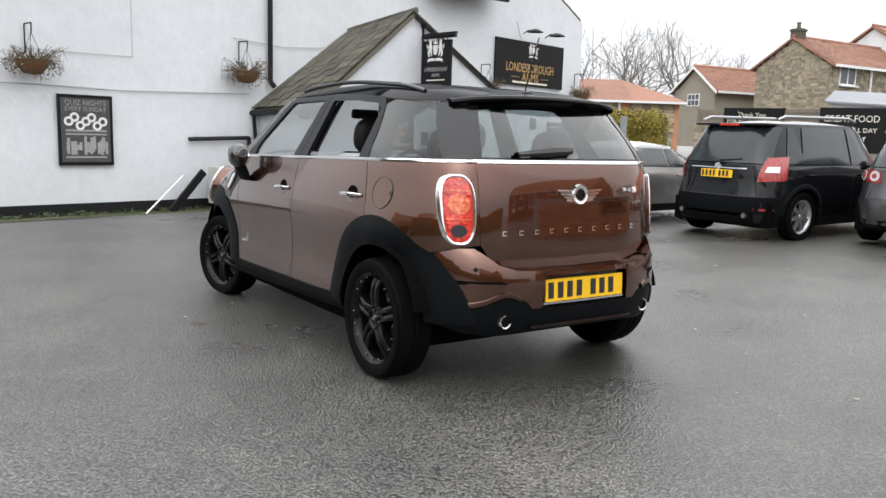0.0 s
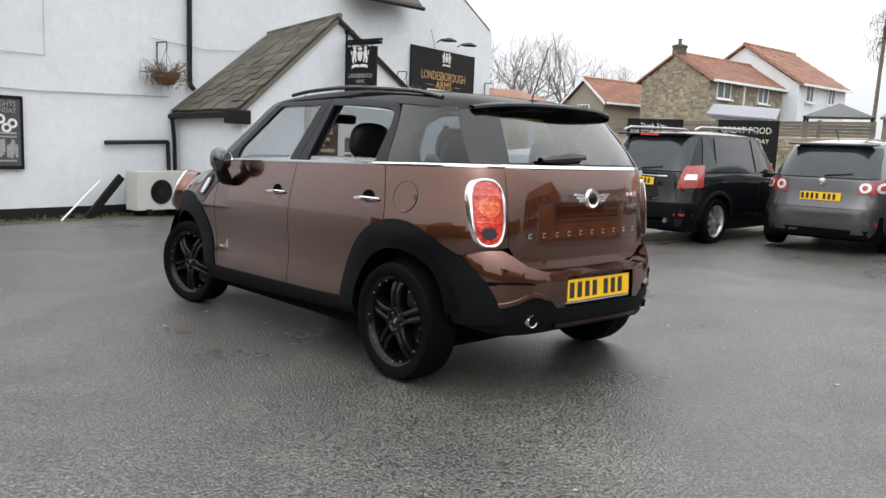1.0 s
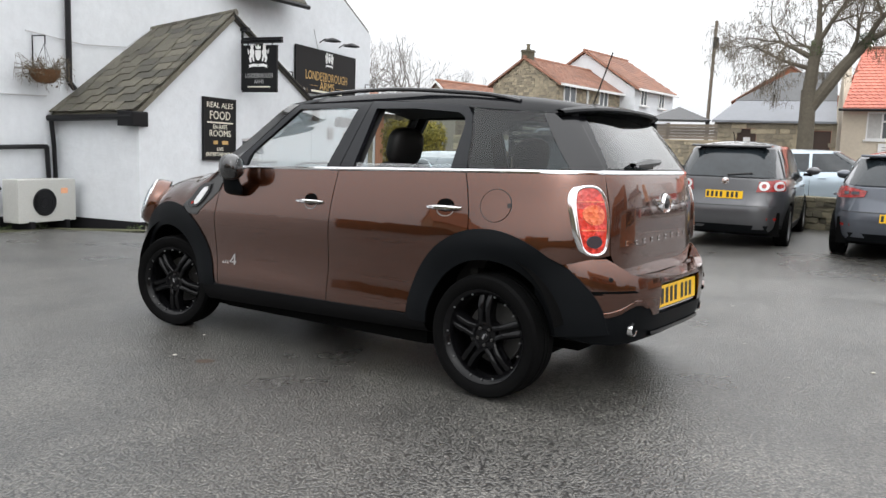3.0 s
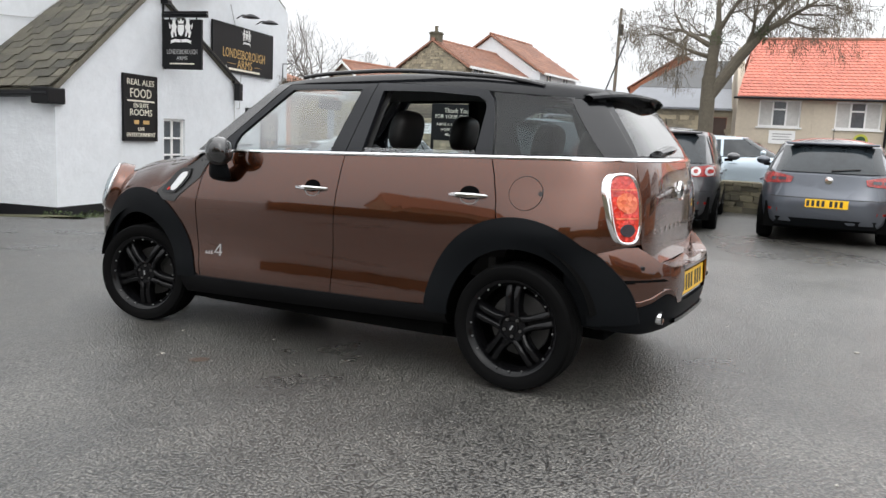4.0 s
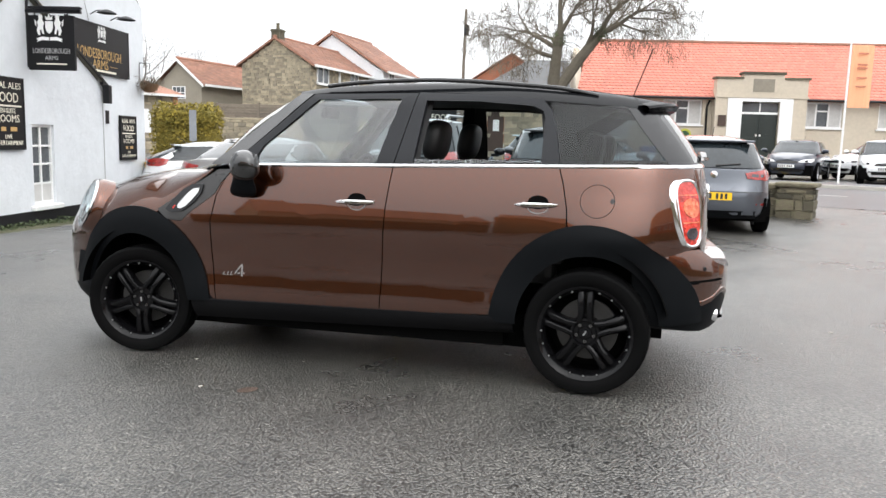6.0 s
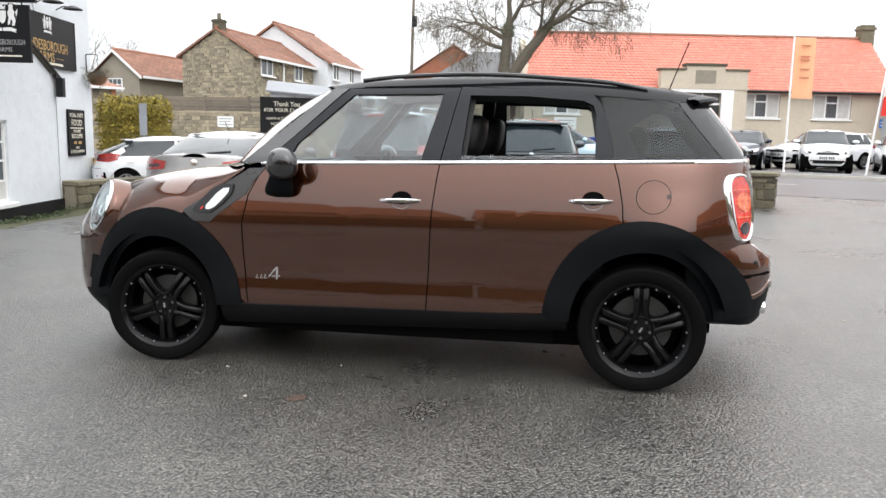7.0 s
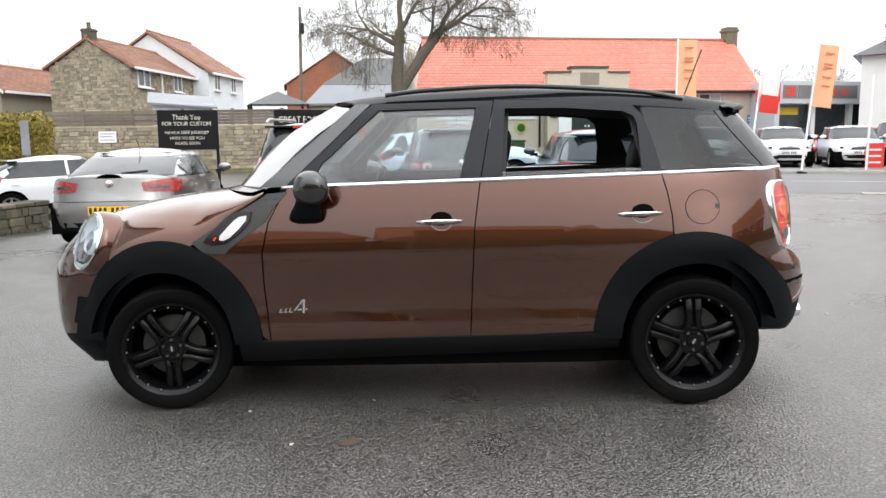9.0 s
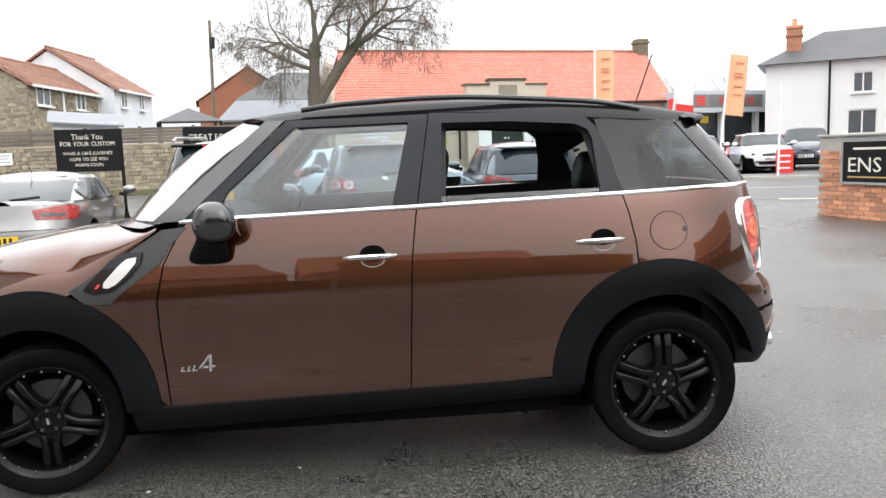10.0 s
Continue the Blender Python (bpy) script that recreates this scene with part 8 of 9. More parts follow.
tree = thing("bare_tree", pose(20.1, 25.5, 0.89), "large leafless tree with drooping twigs and ivy patches", "tree")
rnd = random.Random(17)
bm = bmesh.new()
rod(bm, (0, 0, -0.7), (0.05, 0, 0.6), 0.42, 0.31, 12, False), rod(bm, (0.05, 0, 0.6), (0.0, 0, 3.2), 0.31, 0.27, 12, False), rod(bm, (0, 0, 3.2), (0.1, -0.1, 5.0), 0.24, 0.20, 10, False)
rod(bm, (0.02, 0, 2.4), (0.75, -0.75, 4.0), 0.24, 0.22, 10, False), rod(bm, (0.75, -0.75, 4.0), (1.3, -1.3, 5.0), 0.22, 0.19, 10, False)
part("trunk", bm, BARK, tree, smooth=True)
bm, ends = bmesh.new(), []
rot = pose(0, 0, 0, 0, 0, -43)
for p, d, r, L in (((0.1, -0.1, 5.0), (0.15, 0, 1), 0.16, 2.0), ((0.1, -0.1, 4.9), (0.6, 0, 0.9), 0.13, 2.0), ((0, 0, 4.4), (-0.9, 0.1, 0.55), 0.14, 1.7), ((0, 0, 4.0), (-1, -0.2, 0.25), 0.12, 1.6), ((1.3, -1.3, 5.0), (0.5, 0, 0.9), 0.15, 2.0), ((1.3, -1.3, 5.0), (1, 0.1, 0.35), 0.14, 1.9), ((0.9, -0.9, 4.3), (0.2, -0.6, 0.9), 0.12, 1.6), ((1.2, -1.2, 4.8), (0.9, 0.6, 0.5), 0.11, 1.7), ((0.05, 0, 4.6), (0.0, 0.9, 0.6), 0.12, 1.6)):
    dv = (rot.to_3x3() @ Vector(d)).normalized()
    grow(bm, Vector(p), dv, r * 0.82, L * 0.86, 4, rnd, 0.65, ends)
part("branchwork", bm, BARK, tree, kind="stuff", fix=False)
part("twigwork", hang_twigs(ends, rnd, 3, 0.42), TWIG, tree, kind="stuff", fix=False)
leaf_cloud("ivy", IVY, [((1.25, -1.25, 4.9), (0.35, 0.35, 0.4)), ((0.1, -0.05, 4.7), (0.3, 0.3, 0.4))], 700, 0.05, 9, tree)


def far_tree(x, y, h, seed):
    h += 1.0
    t = thing("distant_tree", pose(x, y, 0.3), "distant leafless tree against the sky", "tree", "distant trees")
    rnd = random.Random(seed)
    bm, ends = bmesh.new(), []
    rod(bm, (0, 0, 0), (0, 0, h * 0.3), h * 0.022, h * 0.018, 7, False)
    part("trunk", bm, FARTWIG, t)
    bm = bmesh.new()
    for k in range(6):
        a = rnd.uniform(0, 6.28)
        grow(bm, Vector((0, 0, h * rnd.uniform(0.25, 0.4))), Vector((math.cos(a) * 0.6, math.sin(a) * 0.6, 1.0)).normalized(), h * 0.010, h * 0.26, 3, rnd, -0.35, ends)
    part("branchwork", bm, FARTWIG, t, kind="stuff", fix=False)
    return t


for i, (x, y, h) in enumerate(((19.0, 82, 12.2), (25.0, 80, 9.5), (30.5, 79, 10.0), (13.6, 84, 12.6), (36, 82, 7.5), (10.4, 85, 12.0), (16.5, 88, 12.0), (88, 44, 9.5), (93, 46, 9), (84, 30, 9.0), (96, 27, 9.5))):
    far_tree(x, y, h, 40 + i)
ev = thing("distant_evergreen", pose(20.9, 74, 0.3), "dark ivy-clad tree among bare ones", "tree")
part("trunk", rod(bmesh.new(), (0, 0, 0), (0, 0, 6), 0.22, 0.08), BARK, ev)
leaf_cloud("foliage", IVY, [((0, 0, 5.2), (0.9, 0.9, 1.9)), ((0.3, 0.2, 3.6), (1.3, 1.2, 1.4))], 2500, 0.14, 12, ev, "")

pole = thing("telegraph_pole", pose(20.06, 31.68, gz(20.06, 31.68), 0, 1.2, 0), "weathered wooden telegraph pole", "pole")
part("shaft", rod(bmesh.new(), (0, 0, -0.1), (0, 0, 7.56 - gz(20.06, 31.68)), 0.09, 0.065, 12), PLANK, pole)
part("cap_box", boxes((-0.16, 0.06, -0.22, -0.10, 6.0, 6.5)), BLACKIRON, pole)

# ---- stone barn beside the hall ----
barn = thing("stone_barn", HALL, "stone outhouse with a grey slate roof beside the hall", "building", kind="structure")
part("wall", prism(bmesh.new(), [(-13.9, 0.3), (-8.75, 0.3), (-8.75, 3.2), (-13.9, 3.2)], 0.5, 0.8, [(-12.9, -12.05, 0.9, 2.85), (-9.85, -8.95, 0.9, 2.8)]), MORTAR, barn)
d = part("door", boxes((-12.88, -12.07, 0.62, 0.68, 0.9, 2.83)), BROWNDOOR, barn, "brown painted door")
part("notice", boxes((-12.6, -12.3, 0.605, 0.618, 1.9, 2.45)), WHITEPAINT, d)
part("door", boxes((-9.83, -8.97, 0.62, 0.68, 0.9, 2.78)), BROWNDOOR, barn)
part("lower_roof", slab(bmesh.new(), [(-14.0, 0.3, 3.2), (-8.8, 0.3, 3.2), (-8.8, 1.9, 4.2), (-13.1, 1.9, 4.2)], 0.1), LEAD, barn, "pale lead covered lower roof")
part("upper_roof", slab(bmesh.new(), [(-13.15, 1.9, 4.22), (-8.8, 1.9, 4.22), (-8.8, 4.2, 5.75), (-10.9, 4.2, 5.75)], 0.1), GREYSLATE, barn, "grey slate upper roof")
part("gable_wall", boxes((-13.85, -13.55, 0.8, 8, 0.3, 3.2)), MORTAR, barn)
LATER.append(lambda: stone_courses(barn, -13.9, -8.75, 1.0, 3.2, 0.49, 0.16, 0.42, STONE, 51, limit=120, avoid=[(-12.9, -12.05, 0.9, 2.9), (-9.85, -8.95, 0.9, 2.85)]))
brick_house = house("brick_house", (57.1, 62.4), 50.7, 10.0, 9.0, 1.5, 7.6, 10.95, REDBRICK, PANTILE, "red brick house gable behind the outhouse")
hip = outbuilding
part("wall", boxes((-2.2, 0.0, 0.0, 0.3, 0.2, 2.66)), MORTAR, hip)
part("side_wall", boxes((-0.3, 0.0, 0.3, 4.0, 0.2, 2.66)), MORTAR, hip)
outbuilding.matrix_world = pose(7.05, 41.8, -0.48, 0, 0, 4) @ Matrix.Scale(1.4, 4)
part("front_wall", boxes((0.0, 2.0, 0.0, 0.3, 0.2, 2.66)), MORTAR, hip)
bm = bmesh.new()
slab(bm, [(-2.4, -0.25, 2.68), (0.2, -0.25, 2.68), (0.2, 1.6, 3.55), (-2.4, 1.6, 3.55)], 0.08), slab(bm, [(0.204, -0.25, 2.68), (2.2, -0.25, 2.68), (1.9, 0.2, 2.86), (0.204, 1.6, 3.55)], 0.08)
part("roof", bm, PANTILE, hip)
part("quoin", boxes((-0.14, 0.16, -0.035, 0.0, 0.3, 2.66), (1.85, 2.02, -0.035, 0.0, 0.3, 2.66)), BRICK, hip, "brick quoins at the corners")
part("gutter", boxes((-2.4, 2.2, -0.33, -0.25, 2.60, 2.68)), WHITEPAINT, hip)
part("downpipe", tube(bmesh.new(), [(-0.22, -0.07, 2.6), (-0.22, -0.07, 0.6)], 0.045), WHITEPAINT, hip)
part("window", prism(bmesh.new(), [(0.60, 1.30), (1.02, 1.30), (1.02, 2.05), (0.93, 2.13), (0.69, 2.13), (0.60, 2.05)], -0.05, -0.01), WHITEPAINT, hip, "white boarded arched window")
LATER.append(lambda: stone_courses(hip, -2.2, -0.14, 0.5, 2.6, -0.005, 0.16, 0.34, STONE, 61, limit=60))
LATER.append(lambda: stone_courses(hip, 0.16, 1.85, 0.5, 2.6, -0.005, 0.16, 0.34, STONE, 62, limit=60, avoid=[(0.55, 1.07, 1.25, 2.2)]))
LATER.append(lambda: stone_courses(stone_house, 0.0, 8.0, 1.9, 5.45, -0.005, 0.135, 0.27, STONE, 71, limit=100, avoid=[(0.7, 2.2, 4.3, 5.5), (4.95, 6.2, 4.3, 5.5)]))
LATER.append(lambda: stone_courses(stone_house, -4.4, 0.0, 1.9, 6.75, -0.005, 0.135, 0.27, STONE, 72, limit=180, top=lambda x: 5.45 + 1.34 * (1 - abs(x + 2.2) / 2.2), base=pose(0, 0, 0, 0, 0, -90)))
gw2 = part("gable_window", boxes((-0.04, -0.002, 1.2, 2.2, 3.45, 4.2)), WHITEPAINT, bungalow, "white gable window")
for k in range(3):
    for j in range(2):
        part("pane", boxes((-0.05, -0.041, 1.26 + 0.31 * k, 1.52 + 0.31 * k, 3.50 + 0.35 * j, 3.80 + 0.35 * j)), PANE, gw2)
part("bargeboard", slab(bmesh.new(), [(-0.24, -0.32, 4.28), (-0.19, -0.32, 4.28), (-0.19, 1.7, 5.86), (-0.24, 1.7, 5.86)], 0.16), WHITEPAINT, bungalow)
part("bargeboard", slab(bmesh.new(), [(-0.24, 1.7, 5.86), (-0.19, 1.7, 5.86), (-0.19, 3.72, 4.28), (-0.24, 3.72, 4.28)], 0.16), WHITEPAINT, bungalow)
ext = thing("garden_room", pose(14.8, 35.6, 0.9, 0, 0, -31), "lean-to garden room with a pale sheet roof", "building", kind="structure")
part("wall", boxes((0, 2.6, 0, 2.0, 0, 2.25)), WHITEWASH, ext)
part("roof", slab(bmesh.new(), [(-0.2, -0.3, 2.3), (2.8, -0.3, 2.1), (2.8, 2.2, 2.7), (-0.2, 2.2, 2.9)], 0.08), LEAD, ext)
can = thing("garden_canopy", pose(18.1, 30.9, 1.0, 0, 0, -33), "grey pavilion canopy behind the wall", "canopy", kind="structure")
bm = bmesh.new()
vs = [bm.verts.new(p) for p in ((-1.3, -1.0, 2.0), (1.3, -1.0, 2.0), (1.3, 1.0, 2.0), (-1.3, 1.0, 2.0), (0, 0, 2.6))]
for i in range(4):
    bm.faces.new((vs[i], vs[(i + 1) % 4], vs[4]))
bm.faces.new(vs[:4])
part("roof", bm, GREYSLATE, can)
for x, y in ((-1.2, -0.9), (1.2, -0.9), (1.2, 0.9), (-1.2, 0.9)):
    part("post", boxes((x - 0.05, x + 0.05, y - 0.05, y + 0.05, 0, 2.0)), BLACKWOOD, can)

# ---- dealership across the road ----
dl = thing("car_showroom", pose(36.9, 15.2, 0.8, 0, 0, -35), "low grey car showroom with a glazed front", "building", kind="structure")
part("fascia", boxes((0, 9.5, 0, 0.4, 2.2, 3.3), bevel=0.01), DEALERGREY, dl)
part("glass_front", boxes((0.2, 9.3, 0.6, 0.65, -0.6, 2.2)), CARGLASS, dl)
for x in (0.1, 2.3, 4.6, 6.9, 9.2):
    part("column", boxes((x - 0.12, x + 0.12, 0.35, 0.6, -0.6, 2.2)), WHITEPAINT, dl)
part("window_banner", boxes((0.35, 1.55, 0.56, 0.585, 1.66, 2.02)), YELLOW, dl, "yellow banner behind the glass")
part("end_wall", boxes((-0.3, 0, 0.0, 6, -0.6, 3.3)), DEALERGREY, dl)
part("roof", boxes((0, 9.5, 0.4, 8, 3.1, 3.25)), DEALERGREY, dl)
part("red_corner", prism(bmesh.new(), [(-1.4, 2.25), (-0.02, 2.25), (-0.02, 3.2), (-1.4, 2.85)], -0.03, 0.02), RED, dl)
part("logo_plate", boxes((0.15, 1.0, -0.03, 0.0, 2.45, 3.1), bevel=0.01), STEEL, dl)
part("logo_shape", boxes((0.3, 0.85, -0.04, -0.03, 2.55, 2.68), (0.3, 0.85, -0.04, -0.03, 2.72, 2.84), (0.3, 0.85, -0.04, -0.03, 2.88, 3.0)), RED, dl)
part("name_plate", boxes((1.05, 4.6, -0.03, 0.0, 2.45, 3.1), bevel=0.01), STEEL, dl)
for k in range(4):
    x = 1.75 + 0.62 * k
    part("letter_bar", boxes((x, x + 0.42, -0.05, -0.031, 2.62, 2.70), (x, x + 0.42, -0.05, -0.031, 2.76, 2.82), (x, x + 0.42, -0.05, -0.031, 2.88, 2.94)), RED, dl)
part("side_box", boxes((6.6, 9.6, -0.1, 0.0, 2.0, 3.5)), DEALERGREY, dl)
part("red_stripe", prism(bmesh.new(), [(6.7, 2.3), (8.4, 2.3), (8.4, 2.95), (6.7, 2.7)], -0.13, -0.102), RED, dl)
wh2 = thing("white_villa", pose(38.7, 12.0, 0.7, 0, 0, -82), "white rendered villa with a grey hipped roof", "house", kind="structure")
part("wall", prism(bmesh.new(), [(0, -0.6), (10, -0.6), (10, 4.5), (0, 4.5)], 0, 0.3, [(3.9, 4.8, 2.9, 3.9), (3.7, 5.0, 0.9, 2.1), (7.5, 8.4, 2.9, 3.9)]), WHITEPAINT, wh2)
part("side_wall", boxes((0, 0.3, 0.3, 4.8, -0.6, 4.5)), WHITEPAINT, wh2)
bm = bmesh.new()
vs = [bm.verts.new(p) for p in ((-0.4, -0.4, 4.5), (10.4, -0.4, 4.5), (10.4, 5.2, 4.5), (-0.4, 5.2, 4.5), (2.6, 2.4, 6.2), (7.8, 2.4, 6.2))]
for f in ((0, 1, 5, 4), (1, 2, 5), (2, 3, 4, 5), (3, 0, 4), (3, 2, 1, 0)):
    bm.faces.new([vs[i] for i in f])
part("roof", bm, GREYSLATE, wh2, "grey slate hipped roof")
ch = part("chimney", boxes((0.9, 1.6, 0.7, 1.4, 4.4, 6.4), (0.85, 1.65, 0.65, 1.45, 5.9, 6.0), (0.85, 1.65, 0.65, 1.45, 6.3, 6.42)), BRICK, wh2, "orange brick chimney stack")
part("chimney_pot", lathe(bmesh.new(), [(0.14, 6.42), (0.11, 6.75), (0.14, 6.77)], 12, pose(1.25, 1.05, 0)), BRICK, ch)
for a, b_, c, d_ in ((3.9, 4.8, 2.9, 3.9), (3.7, 5.0, 0.9, 2.1), (7.5, 8.4, 2.9, 3.9)):
    casement(wh2, a, b_, c, d_, 0.05, columns=(0.5,), curtain=False)
part("downpipe", tube(bmesh.new(), [(2.9, -0.06, 4.5), (2.9, -0.06, 0.5)], 0.05), BLACKIRON, wh2)
part("estate_sign", boxes((5.9, 6.6, -0.06, -0.02, 2.3, 2.7)), BLUEBIN, wh2)
part("estate_sign_lower", boxes((5.9, 6.6, -0.06, -0.02, 2.0, 2.298)), YELLOW, wh2)


def banner(x, y, h, lean, cloth, label):
    t = thing("banner_flag", pose(x, y, gz(x, y), 0, lean, -38), label, "flag", "banner flags")
    part("pole", rod(bmesh.new(), (0, 0, 0), (0, 0, h), 0.035, 0.03, 8), WHITEPAINT, t)
    part("base", boxes((-0.2, 0.2, -0.2, 0.2, 0, 0.05)), BLACKIRON, t)
    bm = bmesh.new()
    loft(bm, [[(0.05 + 0.65 * i / 6, 0.04 * math.sin(i * 1.1), z) for i in range(7)] for z in spaced(h - 1.85, h - 0.03, 0.3)])
    c = part("cloth", bm, cloth, t)
    c.modifiers.new("thickness", "SOLIDIFY").thickness = 0.006
    if cloth is ORANGE:
        for k, z in enumerate((h - 0.3, h - 0.62, h - 0.72, h - 1.0, h - 1.25)):
            part("bar", boxes((0.22, 0.52, -0.055, -0.045, z, z + 0.045)), FLAGPRINT, t)
    else:
        part("red_foot", boxes((0.05, 0.7, -0.055, -0.045, h - 1.85, h - 1.3)), RED, t)
    return t


banner(20.3, 13.45, 4.2, 0, ORANGE, "orange banner flag on a white pole")
banner(20.8, 9.7, 3.85, 6, ORANGE, "orange banner flag on a leaning white pole")
banner(21.1, 11.35, 3.72, 6, WHITEPAINT, "white and red banner flag on a white pole")
fp = thing("flag_pole", pose(22.0, 8.2, gz(22.0, 8.2), 0, 5, 0), "bare white flag pole beside the showroom", "pole")
part("pole", rod(bmesh.new(), (0, 0, 0), (0, 0, 2.9), 0.035, 0.03, 8), WHITEPAINT, fp)
part("base", boxes((-0.2, 0.2, -0.2, 0.2, 0, 0.05)), BLACKIRON, fp)
tot = thing("red_totem", pose(24.4, 8.45, gz(24.4, 8.45), 0, 0, -60), "small red advertising board on the pavement", "sign")
part("board", boxes((-0.28, 0.28, -0.03, 0.03, 0.0, 0.85), bevel=0.01), RED, tot)
part("bar", boxes((-0.18, 0.18, -0.036, -0.031, 0.6, 0.66), (-0.18, 0.18, -0.036, -0.031, 0.4, 0.46), (-0.18, 0.18, -0.036, -0.031, 0.2, 0.25)), WHITEPAINT, tot)

# ---- smaller cars ----
SALE = dict(detail=False, group="cars for sale")
parked_car("white_hatchback", (27.4, 12.5), 205, 4.26, 1.80, 1.45, 2.63, 0.75, 0.31, P_WHITE, "white hatchback for sale across the road", belt=0.95, tail=0.4, **SALE)
parked_car("white_hatchback", (28.2, 10.3), 203, 4.26, 1.80, 1.45, 2.63, 0.75, 0.31, P_WHITE, "white hatchback for sale across the road", belt=0.95, tail=0.4, **SALE)
parked_car("white_city_car", (25.6, 14.6), 207, 3.56, 1.64, 1.48, 2.42, 0.55, 0.29, P_WHITE, "small white city car for sale", belt=0.95, bonnet=0.8, tail=0.25, **SALE)
parked_car("navy_saloon", (25.0, 17.1), 200, 4.66, 1.77, 1.43, 2.64, 0.95, 0.31, P_NAVY, "dark navy saloon parked before the hall", belt=0.93, tail=0.6, deck=0.35, **SALE)
parked_car("silver_estate", (28.9, 15.0), 160, 4.5, 1.80, 1.45, 2.6, 0.95, 0.31, P_WHITE, "white estate car parked behind the others", belt=0.95, tail=0.35, **SALE)
parked_car("blue_hatchback", (32.0, 13.3), 190, 4.2, 1.78, 1.45, 2.6, 0.75, 0.31, P_BLUE, "bright blue hatchback by the showroom", belt=0.95, tail=0.4, **SALE)
parked_car("red_hatchback", (32.4, 10.5), 170, 4.2, 1.78, 1.45, 2.6, 0.75, 0.31, P_RED, "red hatchback by the showroom", belt=0.95, tail=0.4, **SALE)
parked_car("navy_suv", (31.6, 9.0), 190, 4.36, 1.84, 1.62, 2.63, 0.85, 0.34, P_NAVY, "dark blue sport utility car by the showroom", belt=1.03, tail=0.35, **SALE)
parked_car("pale_blue_estate", (10.9, 16.6), -45, 4.5, 1.80, 1.48, 2.64, 0.95, 0.31, P_PALEBLUE, "pale blue estate car behind the low wall", belt=0.95, tail=0.35)
parked_car("white_compact", (3.0, 21.45), -14, 4.0, 1.74, 1.36, 2.5, 0.68, 0.30, P_WHITE, "white compact hatchback behind the low wall", belt=0.90, tail=0.75)

# ---- bits in front of the hall ----
bn = thing("wheelie_bin", pose(23.3, 23.0, gz(23.3, 23.0), 0, 0, -41), "blue plastic wheelie bin", "bin")
part("body", boxes((-0.28, 0.28, -0.3, 0.3, 0.05, 0.95), bevel=0.03), BLUEBIN, bn)
part("lid", boxes((-0.31, 0.31, -0.34, 0.33, 0.955, 1.05), bevel=0.03), BLUEBIN, bn)
bn2 = thing("wheelie_bin", pose(24.2, 22.3, gz(24.2, 22.3), 0, 0, -41), "dark green plastic wheelie bin", "bin")
GREENBIN = plain("dark_green_plastic", (0.015, 0.06, 0.02), 0.45)
part("body", boxes((-0.28, 0.28, -0.3, 0.3, 0.05, 0.95), bevel=0.03), GREENBIN, bn2)
part("lid", boxes((-0.31, 0.31, -0.34, 0.33, 0.955, 1.05), bevel=0.03), GREENBIN, bn2)
for k, u in enumerate((-7.6, -6.25)):
    sh = thing("topiary_shrub", HALL @ pose(u, -0.6, 0.95), "small cone-shaped evergreen shrub", "shrub", "shrubs by the hall")
    leaf_cloud("foliage", IVY, [((0, 0, 0.3), (0.2, 0.2, 0.28)), ((0, 0, 0.55), (0.13, 0.13, 0.2))], 700, 0.035, 80 + k, sh, "")
nb = thing("hall_notice", HALL @ pose(-6.6, -0.03, 1.98), "white notice board on the hall", "sign")
part("board", boxes((-0.55, 0.55, -0.03, 0.0, -0.3, 0.3)), WHITEPAINT, nb)
part("bar", boxes((-0.4, 0.4, -0.034, -0.031, 0.12, 0.16), (-0.4, 0.3, -0.034, -0.031, 0.0, 0.04), (-0.4, 0.4, -0.034, -0.031, -0.12, -0.08)), GREYPRINT, nb)
bs = thing("blue_sign", HALL @ pose(8.9, -0.03, 2.28), "small blue sign on the hall wall", "sign")
part("board", boxes((-0.17, 0.17, 0, 0.025, -0.22, 0.22), bevel=0.004), BLUESIGN, bs)
part("bar", boxes((-0.12, 0.12, -0.004, -0.001, 0.03, 0.10)), WHITEPAINT, bs)
part("bar", boxes((-0.12, 0.12, -0.004, -0.001, -0.11, -0.05)), WHITEPAINT, bs)
pq = thing("green_plaque", HALL @ pose(-3.4, -0.02, 1.95), "round green and yellow plaque on the hall wall", "sign")
part("disc", lathe(bmesh.new(), [(0.001, 0.03), (0.3, 0.03), (0.3, 0.0)], 20, pose(0, 0, 0, 90)), plain("yellow_green", (0.45, 0.45, 0.05), 0.5), pq)
part("centre", lathe(bmesh.new(), [(0.001, 0.036), (0.2, 0.036), (0.2, 0.031)], 20, pose(0, 0, 0, 90)), GREENBIN, pq)
for i, (a, b_) in enumerate((((19.5, 17.2), (21.8, 15.6)), ((20.3, 18.3), (21.3, 17.6)))):
    bm = bmesh.new()
    rows = []
    dv = Vector((b_[0] - a[0], b_[1] - a[1], 0)).normalized().cross(Vector((0, 0, 1))) * 0.06
    for k in range(7):
        x, y = a[0] + (b_[0] - a[0]) * k / 6, a[1] + (b_[1] - a[1]) * k / 6
        rows.append([(x + dv.x * s_, y + dv.y * s_, gz(x, y) + 0.008) for s_ in (-1, 1)])
    loft(bm, rows)
    tagged(part("parking_line", bm, YELLOW), "worn yellow parking line", "road marking", kind="structure")
stain = tagged(part("rust_stain", lathe(bmesh.new(), [(0.001, 0.0), (0.055, 0.0)], 18), surface("rust_brown_stain", (0.10, 0.07, 0.055), 0.45, vary=0.5, big=8, small=60)), "small rust-brown stain on the asphalt", "stain", kind="structure")
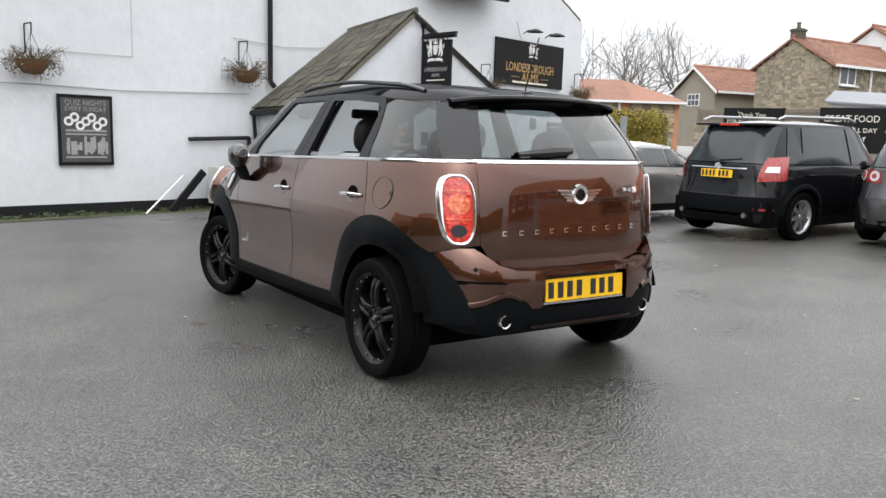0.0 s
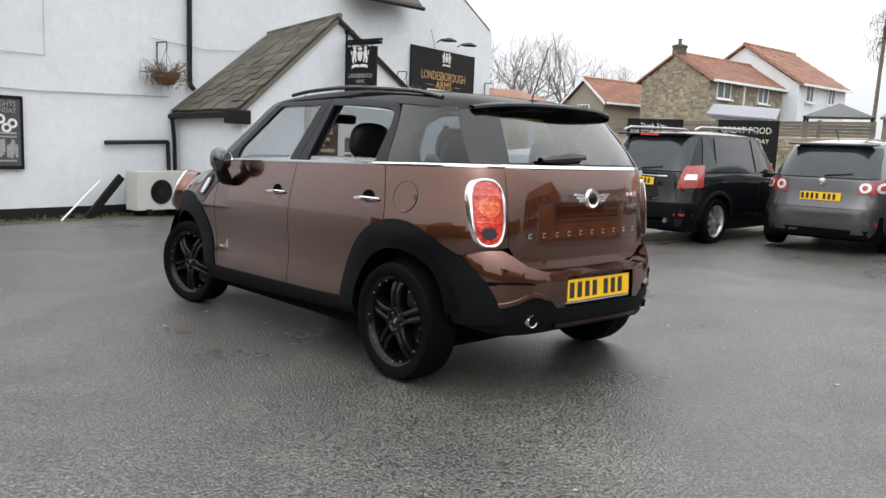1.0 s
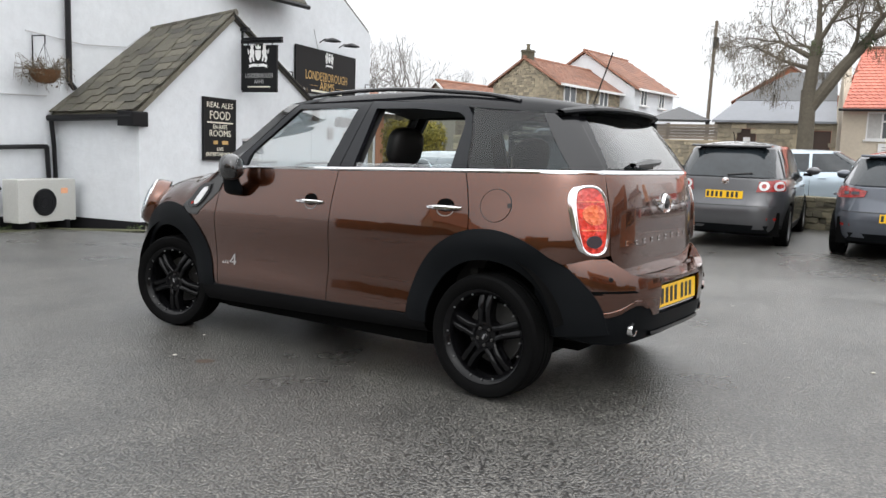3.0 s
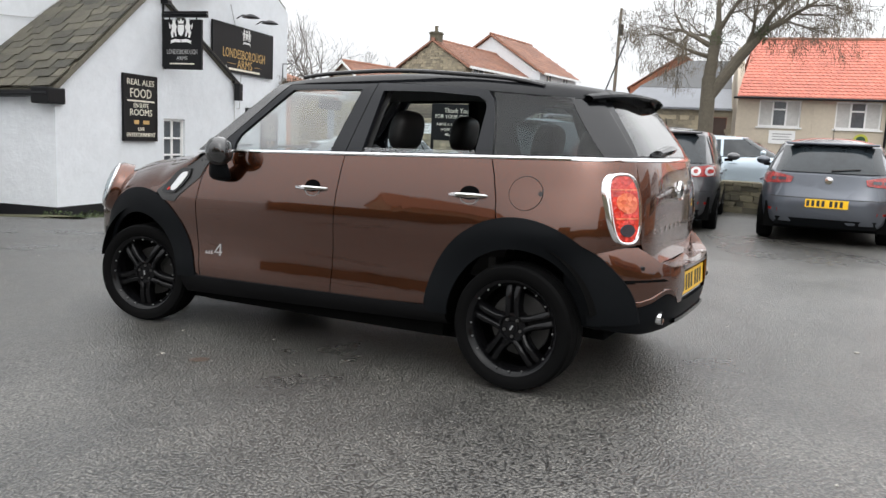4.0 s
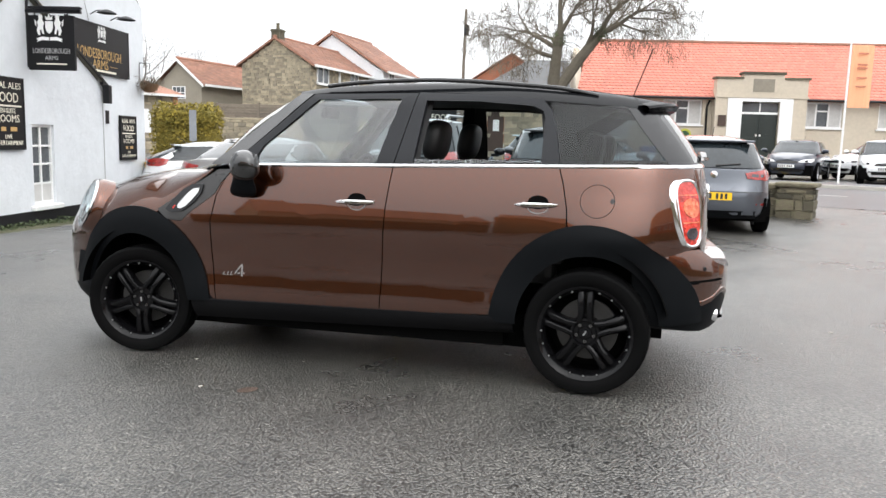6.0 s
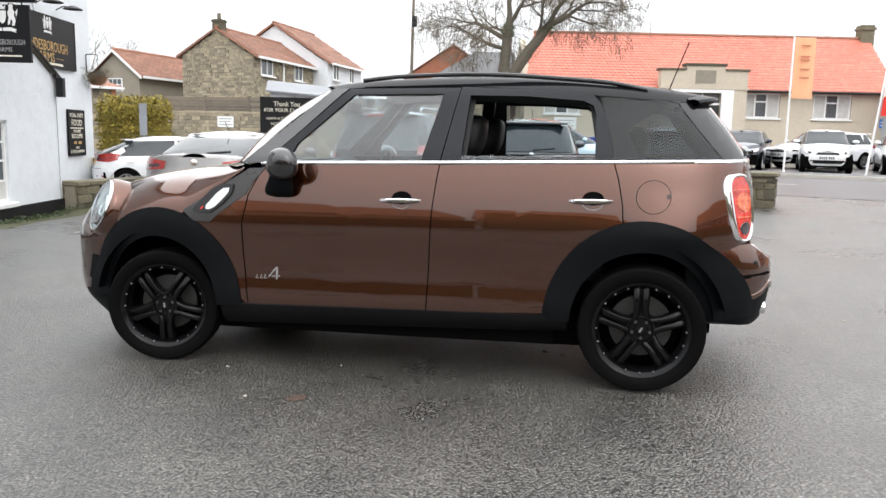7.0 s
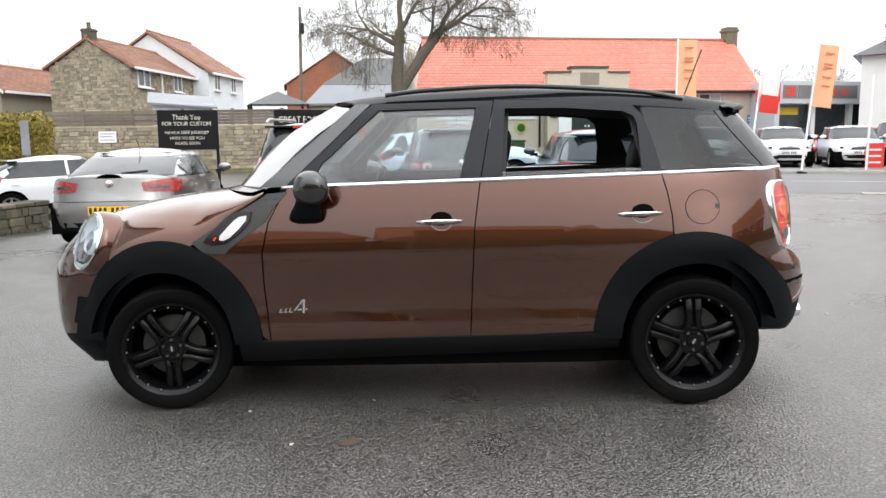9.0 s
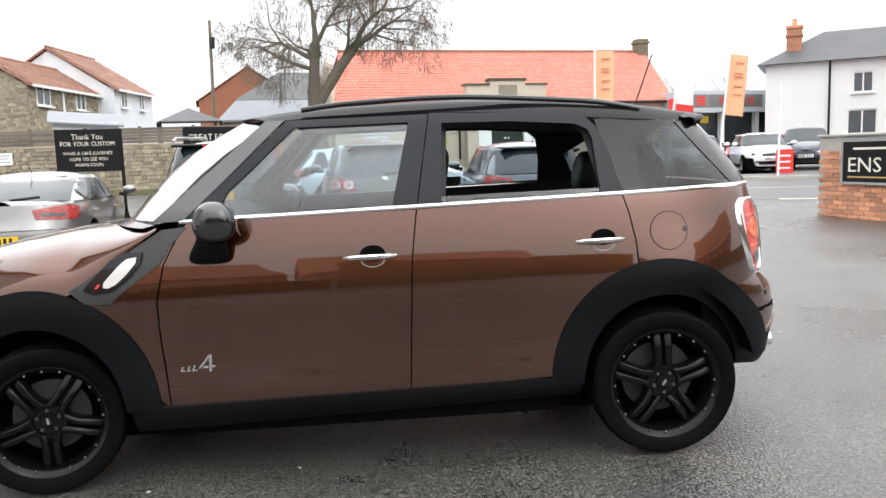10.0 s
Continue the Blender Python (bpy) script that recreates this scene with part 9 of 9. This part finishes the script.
stain.matrix_world = pose(-1.73, 5.46, gz(-1.73, 5.46) + 0.004) @ Matrix.Diagonal((1, 0.7, 1, 1))

# pale grit and scraps scattered on the asphalt
rnd = random.Random(77)
bm = bmesh.new()
for k in range(40):
    x, y = rnd.uniform(-6.5, 3.5), rnd.uniform(2.0, 9.5)
    s = rnd.uniform(0.003, 0.009)
    box(bm, -s * rnd.uniform(1, 2.2), s, -s, s, 0, s * 0.7, pose(x, y, gz(x, y) + 0.001, 0, 0, rnd.uniform(0, 180)))
tagged(part("scattered_grit", bm, CONCRETE), "pale grit and scraps scattered on the asphalt", "grit", kind="stuff")

# plain unseen walls that close the yard behind, added to darken the paint's reflections
for name, a, b_, high in (("wall_west", (-11.2, 6.6), (-9.4, 0.8), 1.2), ("wall_west_high", (-9.36, 0.66), (-7.0, -7.0), 2.2), ("wall_south", (-6.9, -7.1), (17, -7.4), 1.3)):
    L = math.hypot(b_[0] - a[0], b_[1] - a[1])
    w = thing(name, pose(a[0], a[1], 0, 0, 0, math.degrees(math.atan2(b_[1] - a[1], b_[0] - a[0]))), "plain dark stone wall added out of view behind the yard", "wall", kind="structure")
    part("core", boxes((0, L, -0.12, 0.12, -0.2, high)), DARKSTONE, w)
    part("coping", boxes((-0.03, L + 0.03, -0.17, 0.17, high, high + 0.08), bevel=0.02), DARKSTONE, w)
for x, y, rz, length, deep, eave, ridge, wall_m, label in ((-39, 4, 262, 14, 7.0, 4.4, 6.8, STONE, "sandstone house beyond the yard wall"), (-37, -13, 295, 13, 7.0, 4.4, 7.0, PEBBLE, "brown rendered house beyond the yard wall"), (26, 0.5, -82, 12, 8.0, 5.0, 7.8, REDBRICK, "red brick house across the road"), (12, -24, 170, 16, 7.5, 5.0, 7.8, REDBRICK, "red brick house south of the yard")):
    hs = house("terraced_house", (x, y), rz, deep, length, -0.3, eave, ridge, wall_m, PANTILE, label)
    for k in range(int(length / 2.6)):
        for z in (0.9, 3.2):
            casement(hs, 0.9 + 2.6 * k, 2.1 + 2.6 * k, z, z + 1.15, -0.06, columns=(0.5,), curtain=False)
for job in LATER:
    job()
